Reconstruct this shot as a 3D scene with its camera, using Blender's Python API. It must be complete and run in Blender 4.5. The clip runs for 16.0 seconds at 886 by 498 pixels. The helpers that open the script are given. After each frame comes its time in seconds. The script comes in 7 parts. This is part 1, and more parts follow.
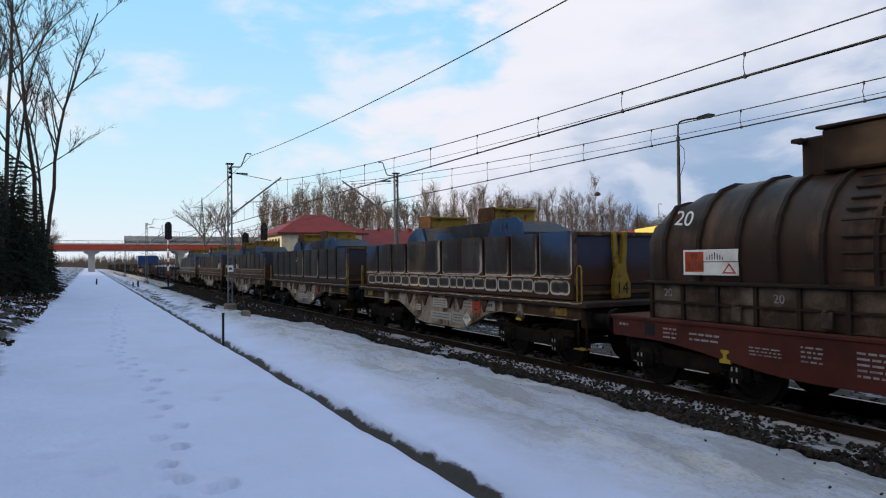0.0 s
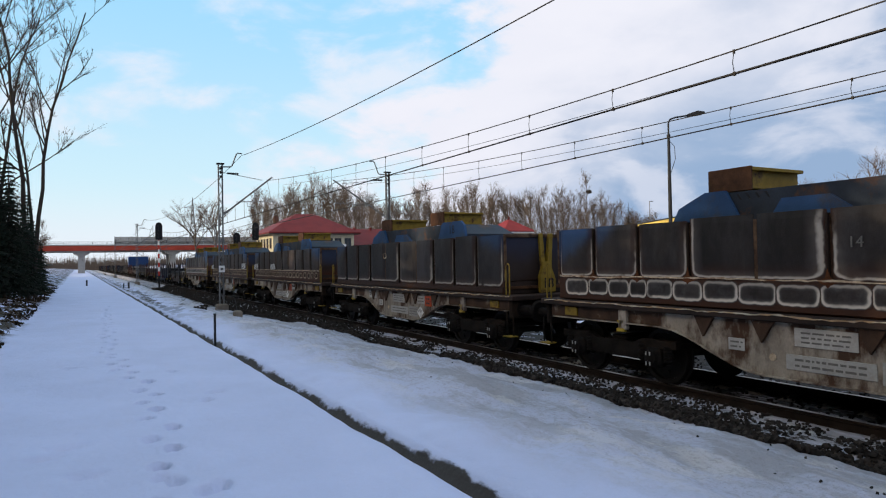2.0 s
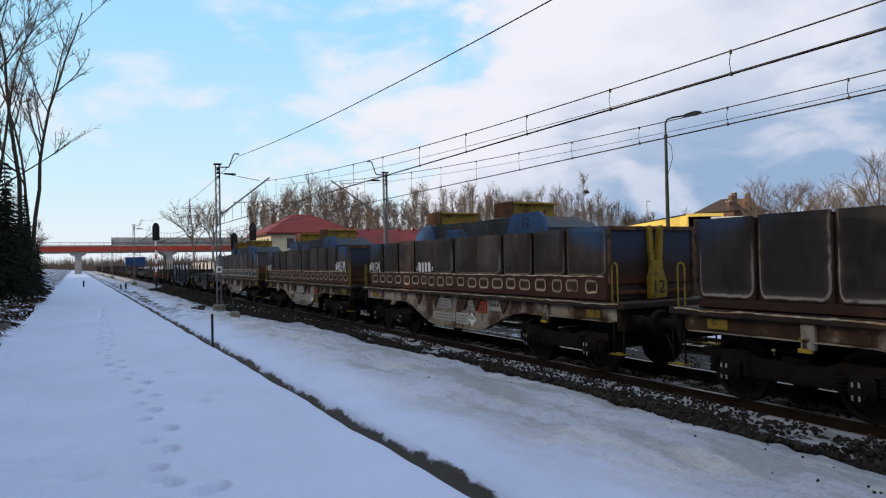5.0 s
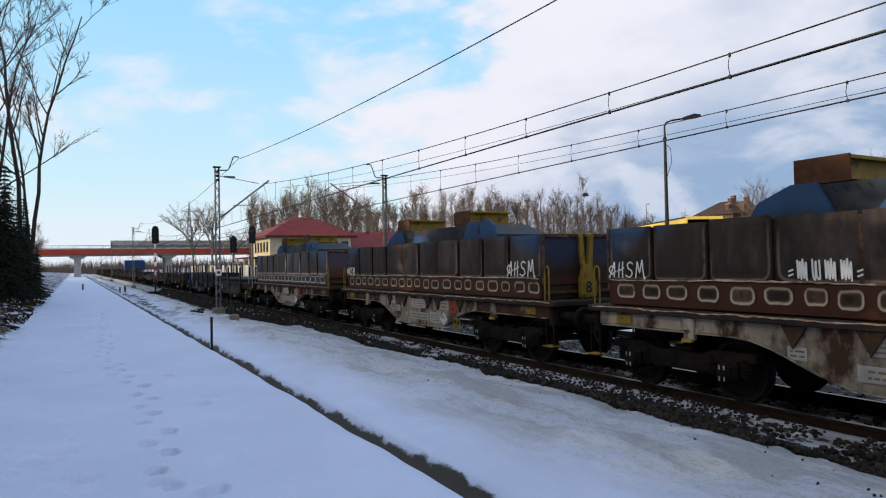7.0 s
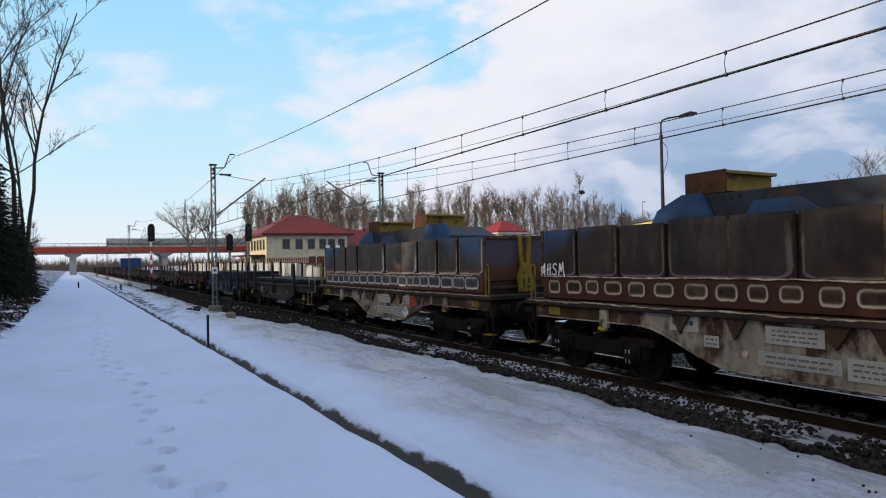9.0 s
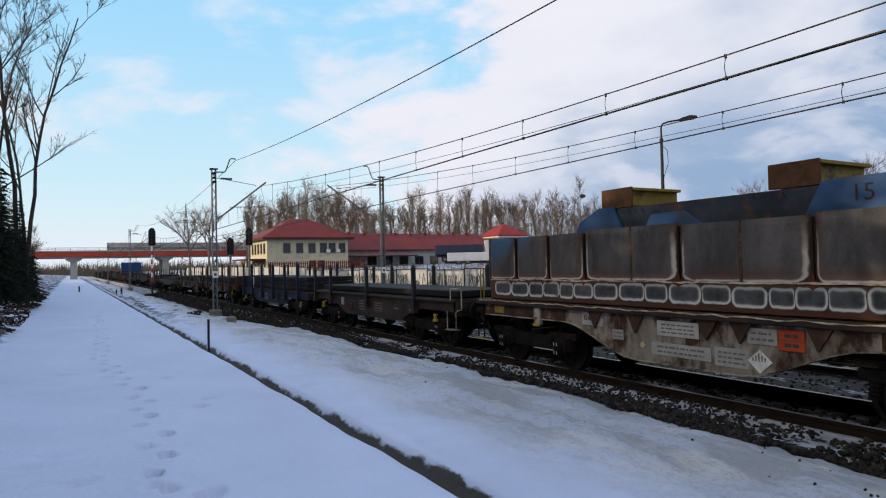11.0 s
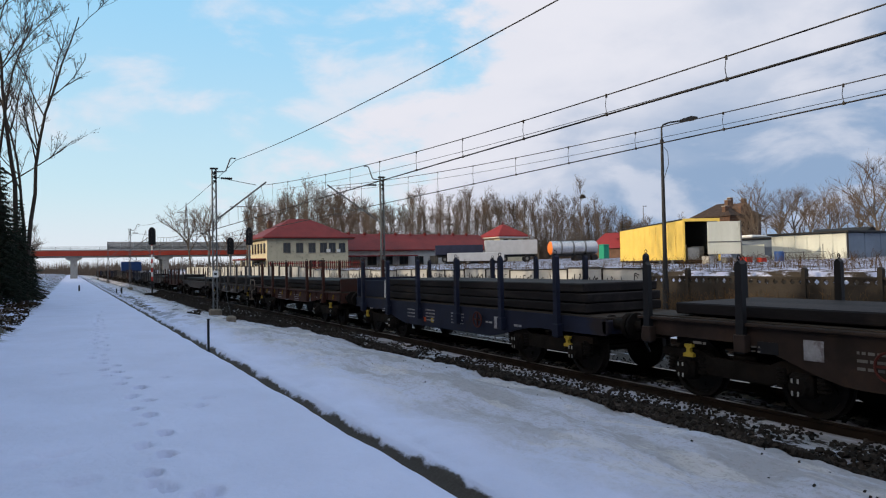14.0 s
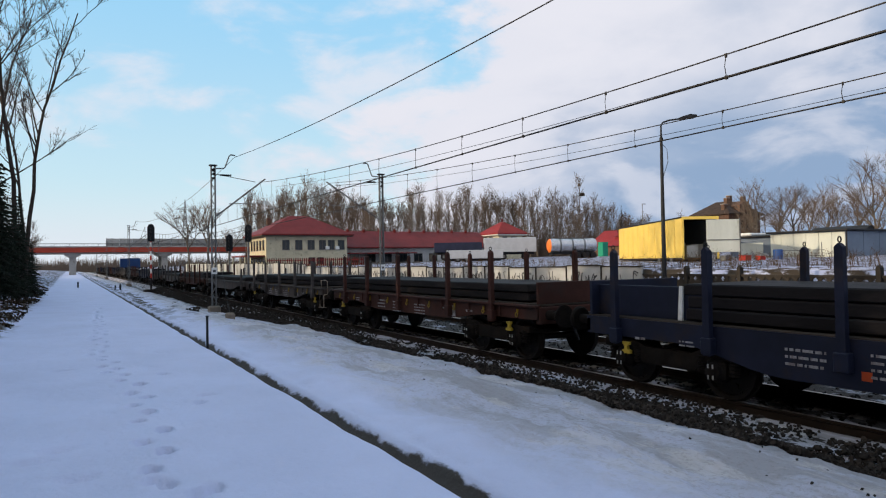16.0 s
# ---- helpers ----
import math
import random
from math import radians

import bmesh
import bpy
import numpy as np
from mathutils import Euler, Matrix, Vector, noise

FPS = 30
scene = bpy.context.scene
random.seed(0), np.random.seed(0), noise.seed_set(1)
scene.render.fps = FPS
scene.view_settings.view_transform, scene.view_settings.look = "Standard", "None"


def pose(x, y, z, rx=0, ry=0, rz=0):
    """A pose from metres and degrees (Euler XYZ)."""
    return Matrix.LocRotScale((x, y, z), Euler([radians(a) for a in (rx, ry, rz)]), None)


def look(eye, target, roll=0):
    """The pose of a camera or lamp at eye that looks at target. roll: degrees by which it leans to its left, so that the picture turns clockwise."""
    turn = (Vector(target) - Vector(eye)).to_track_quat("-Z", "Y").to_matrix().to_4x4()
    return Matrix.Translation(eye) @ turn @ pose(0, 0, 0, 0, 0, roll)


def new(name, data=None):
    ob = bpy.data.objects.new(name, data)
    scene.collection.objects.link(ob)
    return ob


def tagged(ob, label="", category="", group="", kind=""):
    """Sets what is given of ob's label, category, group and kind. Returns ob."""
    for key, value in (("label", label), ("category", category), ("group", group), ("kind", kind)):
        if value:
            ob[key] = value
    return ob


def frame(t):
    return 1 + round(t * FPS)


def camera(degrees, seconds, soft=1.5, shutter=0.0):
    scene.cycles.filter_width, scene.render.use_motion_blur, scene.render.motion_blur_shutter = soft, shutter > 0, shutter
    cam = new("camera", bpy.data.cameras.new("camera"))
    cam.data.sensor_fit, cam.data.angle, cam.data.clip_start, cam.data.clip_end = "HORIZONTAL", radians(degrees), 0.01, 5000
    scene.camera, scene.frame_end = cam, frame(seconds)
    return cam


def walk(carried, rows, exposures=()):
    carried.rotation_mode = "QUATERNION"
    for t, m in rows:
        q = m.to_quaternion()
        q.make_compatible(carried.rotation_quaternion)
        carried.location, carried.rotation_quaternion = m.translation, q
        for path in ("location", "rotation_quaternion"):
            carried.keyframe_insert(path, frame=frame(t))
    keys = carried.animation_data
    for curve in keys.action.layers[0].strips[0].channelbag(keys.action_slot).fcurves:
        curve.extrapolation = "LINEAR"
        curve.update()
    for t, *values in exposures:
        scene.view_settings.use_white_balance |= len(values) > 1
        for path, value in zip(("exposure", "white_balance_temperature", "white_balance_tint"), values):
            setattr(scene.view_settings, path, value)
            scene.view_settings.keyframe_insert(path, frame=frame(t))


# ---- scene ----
cam = camera(68.1, 16.0, soft=1.15)
EYE = (0, 0, 2.1)
walk(cam, [
    (0, look(EYE, (23.80, 43.96, 3.03), -0.61)),
    (0.5, look(EYE, (23.82, 43.95, 3.02), -0.71)),
    (1, look(EYE, (23.94, 43.89, 3.01), -0.76)),
    (1.5, look(EYE, (24.12, 43.79, 2.97), -0.87)),
    (2, look(EYE, (24.33, 43.68, 2.92), -1.04)),
    (2.5, look(EYE, (24.46, 43.60, 2.80), -1.09)),
    (3, look(EYE, (24.52, 43.57, 2.69), -1.15)),
    (3.5, look(EYE, (24.52, 43.57, 2.64), -1.13)),
    (4, look(EYE, (24.52, 43.57, 2.68), -1.12)),
    (6.5, look(EYE, (24.45, 43.60, 3.24), -1.12)),
    (7, look(EYE, (24.53, 43.56, 3.15), -1.15)),
    (7.5, look(EYE, (24.64, 43.50, 3.02), -1.17)),
    (8, look(EYE, (24.75, 43.44, 2.93), -1.29)),
    (8.5, look(EYE, (24.79, 43.41, 2.91), -1.32)),
    (9, look(EYE, (24.75, 43.43, 2.97), -1.19)),
    (11.5, look(EYE, (24.70, 43.46, 3.31), -1.26)),
    (12, look(EYE, (24.67, 43.47, 3.35), -1.19)),
    (12.5, look(EYE, (24.65, 43.48, 3.40), -1.22)),
    (13, look(EYE, (24.65, 43.48, 3.43), -1.23)),
    (13.5, look(EYE, (24.68, 43.46, 3.40), -1.16)),
    (14, look(EYE, (24.71, 43.45, 3.28), -1.09)),
    (14.5, look(EYE, (24.71, 43.46, 3.11), -1.10)),
    (15, look(EYE, (24.78, 43.42, 3.03), -1.17)),
    (15.5, look(EYE, (24.78, 43.42, 3.03), -1.08)),
    (16, look(EYE, (24.77, 43.42, 3.08), -0.96)),
], exposures=[(0, 0.0), (9.0, -0.01), (11.5, -0.06), (12.5, -0.10), (14.0, -0.13), (16, -0.13)])



def rolled(t):
    """Metres that the train, gathering speed, has rolled towards the camera after t seconds."""
    return 5.138 * t + .01217 * t * t


TRACK = 9.2           # centre line of the near track
TRACK2 = 13.25

# ---- light ----
scene.view_settings.exposure = 0.0
SUN_DIR = Vector((-0.965, 0.13, 0.255)).normalized()   # towards the low winter sun, behind the wood
SUN_EL, SUN_AZ = math.asin(SUN_DIR.z), math.atan2(SUN_DIR.x, SUN_DIR.y)


def make_world():
    """Blue winter sky with a bank of broken cloud, thick and grey towards the east, thin towards the sun."""
    w = bpy.data.worlds.new("sky")
    scene.world = w
    w.use_nodes = True
    nt = w.node_tree
    nt.nodes.clear()
    L = nt.links.new

    def node(kind, **props):
        n = nt.nodes.new(kind)
        for k, v in props.items():
            if k == "op":
                n.operation = v
        return n

    def m(op, a, b=None, c=None):
        n = node("ShaderNodeMath", op=op)
        for i, s in enumerate((a, b, c)):
            if s is None:
                continue
            if isinstance(s, (int, float)):
                n.inputs[i].default_value = s
            else:
                L(s, n.inputs[i])
        return n.outputs[0]

    def smooth(a, lo, hi):
        n = nt.nodes.new("ShaderNodeMapRange")
        n.interpolation_type = "SMOOTHSTEP"
        n.inputs[1].default_value, n.inputs[2].default_value = lo, hi
        L(a, n.inputs[0])
        return n.outputs[0]

    def mix(fac, a, b):
        n = nt.nodes.new("ShaderNodeMix")
        n.data_type = "RGBA"
        if isinstance(fac, (int, float)):
            n.inputs[0].default_value = fac
        else:
            L(fac, n.inputs[0])
        for i, s in ((6, a), (7, b)):
            if isinstance(s, tuple):
                n.inputs[i].default_value = (*s, 1)
            else:
                L(s, n.inputs[i])
        return n.outputs[2]

    def dot(v):
        n = node("ShaderNodeVectorMath", op="DOT_PRODUCT")
        L(co, n.inputs[0])
        n.inputs[1].default_value = v
        return n.outputs[1]

    def noise_at(vec, scale, detail, rough, dist=0.0):
        n = nt.nodes.new("ShaderNodeTexNoise")
        n.inputs["Scale"].default_value, n.inputs["Detail"].default_value = scale, detail
        n.inputs["Roughness"].default_value, n.inputs["Distortion"].default_value = rough, dist
        L(vec, n.inputs["Vector"])
        return n.outputs[0]

    co = nt.nodes.new("ShaderNodeTexCoord").outputs["Generated"]
    sky = nt.nodes.new("ShaderNodeTexSky")
    sky.sky_type, sky.sun_disc = "NISHITA", False
    sky.sun_elevation, sky.sun_rotation = SUN_EL, SUN_AZ
    sky.air_density, sky.dust_density, sky.ozone_density = 1.2, 0.2, 4.0
    dim = node("ShaderNodeVectorMath", op="SCALE")
    L(sky.outputs[0], dim.inputs[0])
    dim.inputs["Scale"].default_value = 0.12

    east = dot((0.869, -0.494, 0.0))       # across the sky, from the sun's side to the far side
    up = dot((0.0, 0.0, 1.0))
    # clear sky: deep above, pale near the ground
    clear = mix(smooth(up, 0.0, 0.42), (0.74, 0.95, 1.02), (0.38, 0.76, 1.08))
    clear = mix(0.08, clear, dim.outputs[0])
    # flattened cloud sheets
    flat = nt.nodes.new("ShaderNodeMapping")
    flat.inputs["Scale"].default_value = (1.0, 1.0, 2.1)
    flat.inputs["Rotation"].default_value = (0.35, 0.1, 0.6)
    L(co, flat.inputs["Vector"])
    big = noise_at(flat.outputs[0], 2.3, 8, 0.52, 0.25)
    fine = noise_at(flat.outputs[0], 6.0, 7, 0.55, 0.3)
    body = m("ADD", m("MULTIPLY", m("SUBTRACT", big, 0.5), 1.25), m("MULTIPLY", m("SUBTRACT", fine, 0.5), 0.60))
    lean = m("ADD", m("MULTIPLY", east, 1.15), m("MULTIPLY", m("SUBTRACT", 0.25, up), 0.55))
    high = smooth(up, 0.42, 0.75)
    mask = smooth(m("ADD", body, m("ADD", m("ADD", lean, m("MULTIPLY", high, 0.05)), 0.05)), -0.05, 0.10)
    wisps = m("MULTIPLY", smooth(fine, 0.48, 0.70), 0.75)
    haze = m("SUBTRACT", 1.0, smooth(up, 0.0, 0.13))
    mask = m("MAXIMUM", mask, m("MAXIMUM", wisps, m("MULTIPLY", haze, 0.75)))
    # lit cloud near the sun, grey-blue sheets away from it
    grey = smooth(m("ADD", m("ADD", east, m("MULTIPLY", m("SUBTRACT", big, 0.5), 0.9)), m("MULTIPLY", up, -1.0)), -0.14, 0.26)
    grey = m("MULTIPLY", grey, m("SUBTRACT", 1.0, high))
    cloud = mix(grey, (0.86, 0.87, 0.96), (0.31, 0.44, 0.65))
    cloud = mix(m("MULTIPLY", smooth(fine, 0.44, 0.62), 0.50), cloud, (0.90, 0.90, 0.98))
    total = mix(mask, clear, cloud)
    # the sky whitens and warms round the low sun
    total = mix(smooth(dot(tuple(SUN_DIR)), 0.40, 0.96), total, (1.42, 1.20, 0.98))
    bg = nt.nodes.new("ShaderNodeBackground")
    bg.inputs["Strength"].default_value = 1.0
    L(total, bg.inputs[0])
    out = nt.nodes.new("ShaderNodeOutputWorld")
    L(bg.outputs[0], out.inputs[0])


make_world()
sun = new("sun", bpy.data.lights.new("sun", "SUN"))
sun.data.energy, sun.data.angle, sun.data.color = 3.6, radians(0.6), (1.0, 0.83, 0.60)
sun.matrix_world = look((0, 0, 60), Vector((0, 0, 60)) - SUN_DIR)

# ---- materials ----
TUB_RIBS = [5.25, 4.28, 3.22, 2.19, .06, -2.03, -3.11, -4.14, -5.25]   # ribs along a tub wagon


def material(name, col, rough=0.7, metal=0.0, vary=0.35, scale=3.0, bump=0.15, fine=40.0,
             stain=None, stain_at=(0.55, 0.7), stain_scale=1.5, per_object=0.0, stretch=(1, 1, 1), spec=0.22, per_island=0.0):
    """Base colour with broad and fine variation, an optional second tone in patches, and fine relief."""
    mat = bpy.data.materials.new(name)
    mat.use_nodes = True
    nt = mat.node_tree
    L = nt.links.new
    bsdf = nt.nodes["Principled BSDF"]
    co = nt.nodes.new("ShaderNodeTexCoord").outputs["Object"]
    mp = nt.nodes.new("ShaderNodeMapping")
    mp.inputs["Scale"].default_value = stretch
    L(co, mp.inputs[0])

    def nz(s, d=6, r=0.6):
        n = nt.nodes.new("ShaderNodeTexNoise")
        n.inputs["Scale"].default_value, n.inputs["Detail"].default_value, n.inputs["Roughness"].default_value = s, d, r
        L(mp.outputs[0], n.inputs["Vector"])
        return n.outputs[0]

    def rng(v, a, b, lo, hi):
        n = nt.nodes.new("ShaderNodeMapRange")
        for i, q in enumerate((a, b, lo, hi)):
            n.inputs[i + 1].default_value = q
        L(v, n.inputs[0])
        return n.outputs[0]

    def mixc(fac, a, b, kind="MIX"):
        n = nt.nodes.new("ShaderNodeMix")
        n.data_type, n.blend_type = "RGBA", kind
        if isinstance(fac, float):
            n.inputs[0].default_value = fac
        else:
            L(fac, n.inputs[0])
        for i, s in ((6, a), (7, b)):
            if isinstance(s, tuple):
                n.inputs[i].default_value = (*s[:3], 1)
            else:
                L(s, n.inputs[i])
        return n.outputs[2]

    broad, grain = nz(scale), nz(fine, 4, 0.7)
    lo = tuple(c * (1 - vary) for c in col)
    hi = tuple(min(1, c * (1 + vary)) for c in col)
    c = mixc(rng(broad, 0.3, 0.7, 0, 1), lo, hi)
    if stain:
        c = mixc(rng(nz(stain_scale, 8, 0.65), *stain_at, 0, 1), c, stain)
    g = rng(grain, 0.3, 0.7, 1 - vary * 0.5, 1 + vary * 0.3)
    gc = nt.nodes.new("ShaderNodeCombineColor")
    for i in range(3):
        L(g, gc.inputs[i])
    c = mixc(1.0, c, gc.outputs[0], "MULTIPLY")
    if per_object:
        info = nt.nodes.new("ShaderNodeObjectInfo")
        r = rng(info.outputs["Random"], 0, 1, 1 - per_object, 1 + per_object)
        rc = nt.nodes.new("ShaderNodeCombineColor")
        for i in range(3):
            L(r, rc.inputs[i])
        c = mixc(1.0, c, rc.outputs[0], "MULTIPLY")
    if per_island:
        isle = nt.nodes.new("ShaderNodeNewGeometry")
        r = rng(isle.outputs["Random Per Island"], 0, 1, 1 - per_island, 1 + per_island)
        rc = nt.nodes.new("ShaderNodeCombineColor")
        for i in range(3):
            L(r, rc.inputs[i])
        c = mixc(1.0, c, rc.outputs[0], "MULTIPLY")
    L(c, bsdf.inputs["Base Color"])
    L(rng(grain, 0.2, 0.8, max(0.05, rough - 0.12), min(1, rough + 0.12)), bsdf.inputs["Roughness"])
    bsdf.inputs["Metallic"].default_value = metal
    bsdf.inputs["Specular IOR Level"].default_value = spec
    if bump:
        bp = nt.nodes.new("ShaderNodeBump")
        bp.inputs["Strength"].default_value, bp.inputs["Distance"].default_value = bump, 0.02
        L(grain, bp.inputs["Height"])
        L(bp.outputs[0], bsdf.inputs["Normal"])
    return mat


def heat_rim(mat, width, height, pale, glow, strength, open_top):
    """Adds to a material a dark rust-brown border round the rim of a plate, and inside it the pale line and the soft
    inward-fading bloom that heat leaves.
    width and height are the plate's size in metres; with open_top the marks die away towards the upper edge."""
    nt = mat.node_tree
    L = nt.links.new
    bsdf = nt.nodes["Principled BSDF"]
    base = bsdf.inputs["Base Color"].links[0].from_socket
    tc = nt.nodes.new("ShaderNodeTexCoord")
    sep = nt.nodes.new("ShaderNodeSeparateXYZ")
    L(tc.outputs["Generated"], sep.inputs[0])

    def m(op, a, b=0.0):
        q = nt.nodes.new("ShaderNodeMath")
        q.operation = op
        for i, v in enumerate((a, b)):
            if isinstance(v, (int, float)):
                q.inputs[i].default_value = v
            else:
                L(v, q.inputs[i])
        return q.outputs[0]

    def step(v, a, b):
        q = nt.nodes.new("ShaderNodeMapRange")
        q.interpolation_type = "SMOOTHSTEP"
        q.inputs[1].default_value, q.inputs[2].default_value = a, b
        L(v, q.inputs[0])
        return q.outputs[0]

    def mixc(fac, a, b):
        q = nt.nodes.new("ShaderNodeMix")
        q.data_type = "RGBA"
        L(fac, q.inputs[0])
        L(a, q.inputs[6])
        q.inputs[7].default_value = (*b, 1)
        return q.outputs[2]

    def nz(scale):
        q = nt.nodes.new("ShaderNodeTexNoise")
        q.inputs["Scale"].default_value, q.inputs["Detail"].default_value = scale, 6
        L(tc.outputs["Object"], q.inputs["Vector"])
        return q.outputs[0]

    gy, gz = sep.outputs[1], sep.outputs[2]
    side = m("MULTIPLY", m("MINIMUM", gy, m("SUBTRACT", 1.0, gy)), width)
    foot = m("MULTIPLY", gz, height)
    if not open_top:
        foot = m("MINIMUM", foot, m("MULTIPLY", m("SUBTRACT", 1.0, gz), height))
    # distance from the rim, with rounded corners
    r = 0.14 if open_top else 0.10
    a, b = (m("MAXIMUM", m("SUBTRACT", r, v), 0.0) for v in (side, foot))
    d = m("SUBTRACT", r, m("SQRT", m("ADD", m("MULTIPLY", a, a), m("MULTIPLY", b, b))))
    d = m("ADD", d, m("MULTIPLY", m("SUBTRACT", nz(7.0), 0.5), 0.035))
    info = nt.nodes.new("ShaderNodeObjectInfo")
    reach = m("ADD", gz, m("ADD", m("MULTIPLY", m("SUBTRACT", info.outputs["Random"], 0.5), 0.5), m("MULTIPLY", m("SUBTRACT", nz(3.0), 0.5), 0.5)))
    fade = m("SUBTRACT", 1.0, step(reach, 0.40, 1.0)) if open_top else m("SUBTRACT", 1.0, m("MULTIPLY", step(gz, 0.45, 1.0), 0.55))
    worn = m("MULTIPLY", m("MULTIPLY", fade, step(nz(2.3), 0.27, 0.44)), strength)
    bloom = m("MULTIPLY", m("SUBTRACT", 1.0, step(d, 0.02, 0.15 if open_top else 0.09)), m("MULTIPLY", worn, 0.42))
    line = m("MULTIPLY", m("MULTIPLY", step(d, 0.012, 0.024), m("SUBTRACT", 1.0, step(d, 0.032, 0.060))), worn)
    c = mixc(bloom, base, glow)
    c = mixc(line, c, pale)
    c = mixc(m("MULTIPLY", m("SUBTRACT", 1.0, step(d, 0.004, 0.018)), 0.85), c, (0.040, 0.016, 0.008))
    L(c, bsdf.inputs["Base Color"])
    return mat


def heat_steel(name, paint, burnt, rust, cold=3.6, band=1.75, light=(0.1, 0.08, 0.07), seam=(0.05, 0.022, 0.012)):
    """Painted steel whose paint is burnt off along the middle of the wagon and survives towards the ends and the top edge."""
    mat = material(name, burnt, 0.62, 0.0, 0.5, 1.6, 0.25, 60, stretch=(1, 1, 0.45), stain=light, stain_at=(0.46, 0.68), stain_scale=1.1, per_object=0.28)
    nt = mat.node_tree
    L = nt.links.new
    bsdf = nt.nodes["Principled BSDF"]
    base = bsdf.inputs["Base Color"].links[0].from_socket
    co = nt.nodes.new("ShaderNodeTexCoord").outputs["Object"]
    sep = nt.nodes.new("ShaderNodeSeparateXYZ")
    L(co, sep.inputs[0])
    n = nt.nodes.new("ShaderNodeTexNoise")
    n.inputs["Scale"].default_value, n.inputs["Detail"].default_value = 1.3, 7
    L(co, n.inputs["Vector"])

    def m(op, a, b):
        q = nt.nodes.new("ShaderNodeMath")
        q.operation = op
        for i, s in enumerate((a, b)):
            if isinstance(s, (int, float)):
                q.inputs[i].default_value = s
            else:
                L(s, q.inputs[i])
        return q.outputs[0]

    def rng(v, a, b):
        q = nt.nodes.new("ShaderNodeMapRange")
        q.interpolation_type = "SMOOTHSTEP"
        q.inputs[1].default_value, q.inputs[2].default_value = a, b
        L(v, q.inputs[0])
        return q.outputs[0]

    def mixc(fac, a, b):
        q = nt.nodes.new("ShaderNodeMix")
        q.data_type = "RGBA"
        L(fac, q.inputs[0])
        for i, s in ((6, a), (7, b)):
            if isinstance(s, tuple):
                q.inputs[i].default_value = (*s, 1)
            else:
                L(s, q.inputs[i])
        return q.outputs[2]

    along = m("ABSOLUTE", sep.outputs[1], 0)
    wob = m("MULTIPLY", m("SUBTRACT", n.outputs[0], 0.5), 2.2)
    keep = m("ADD", m("ADD", m("SUBTRACT", along, cold), wob), m("MULTIPLY", m("SUBTRACT", sep.outputs[2], 2.45), 2.2))
    c = mixc(rng(keep, 0.2, 1.5), base, paint)
    # the colour turns to dark rust-brown along the ribs between the panels
    ramp = nt.nodes.new("ShaderNodeValToRGB")
    span = nt.nodes.new("ShaderNodeMapRange")
    span.inputs[1].default_value, span.inputs[2].default_value = -5.4, 5.4
    L(sep.outputs[1], span.inputs[0])
    L(span.outputs[0], ramp.inputs[0])
    el = ramp.color_ramp.elements
    el[0].position, el[1].position = 0.0, 1.0
    el[0].color = el[1].color = (1, 1, 1, 1)
    for y in TUB_RIBS[1:-1]:
        for d, k in ((-.20, 0.0), (0.0, 1.0), (.20, 0.0)):
            e = el.new((y + d + 5.4) / 10.8)
            e.color = (k, k, k, 1)
    for d in (-5.05, 5.05):
        el.new((d + 5.4) / 10.8).color = (0, 0, 0, 1)
    rib_tone = m("MULTIPLY", ramp.outputs[0], m("ADD", 0.35, m("MULTIPLY", n.outputs[0], 1.1)))
    foot = m("MULTIPLY", rng(m("ADD", m("SUBTRACT", band + 0.22, sep.outputs[2]), m("MULTIPLY", wob, 0.10)), -0.05, 0.20), 0.7)
    c = mixc(m("MINIMUM", m("ADD", rib_tone, foot), 0.92), c, seam)
    low = m("ADD", m("SUBTRACT", band, sep.outputs[2]), m("MULTIPLY", wob, 0.12))
    c = mixc(m("MULTIPLY", rng(low, -0.12, 0.14), 0.85), c, rust)
    L(c, bsdf.inputs["Base Color"])
    return mat


def glass_material(name, tint):
    mat = bpy.data.materials.new(name)
    mat.use_nodes = True
    b = mat.node_tree.nodes["Principled BSDF"]
    b.inputs["Base Color"].default_value = (*tint, 1)
    b.inputs["Roughness"].default_value = 0.06
    b.inputs["IOR"].default_value = 1.5
    return mat


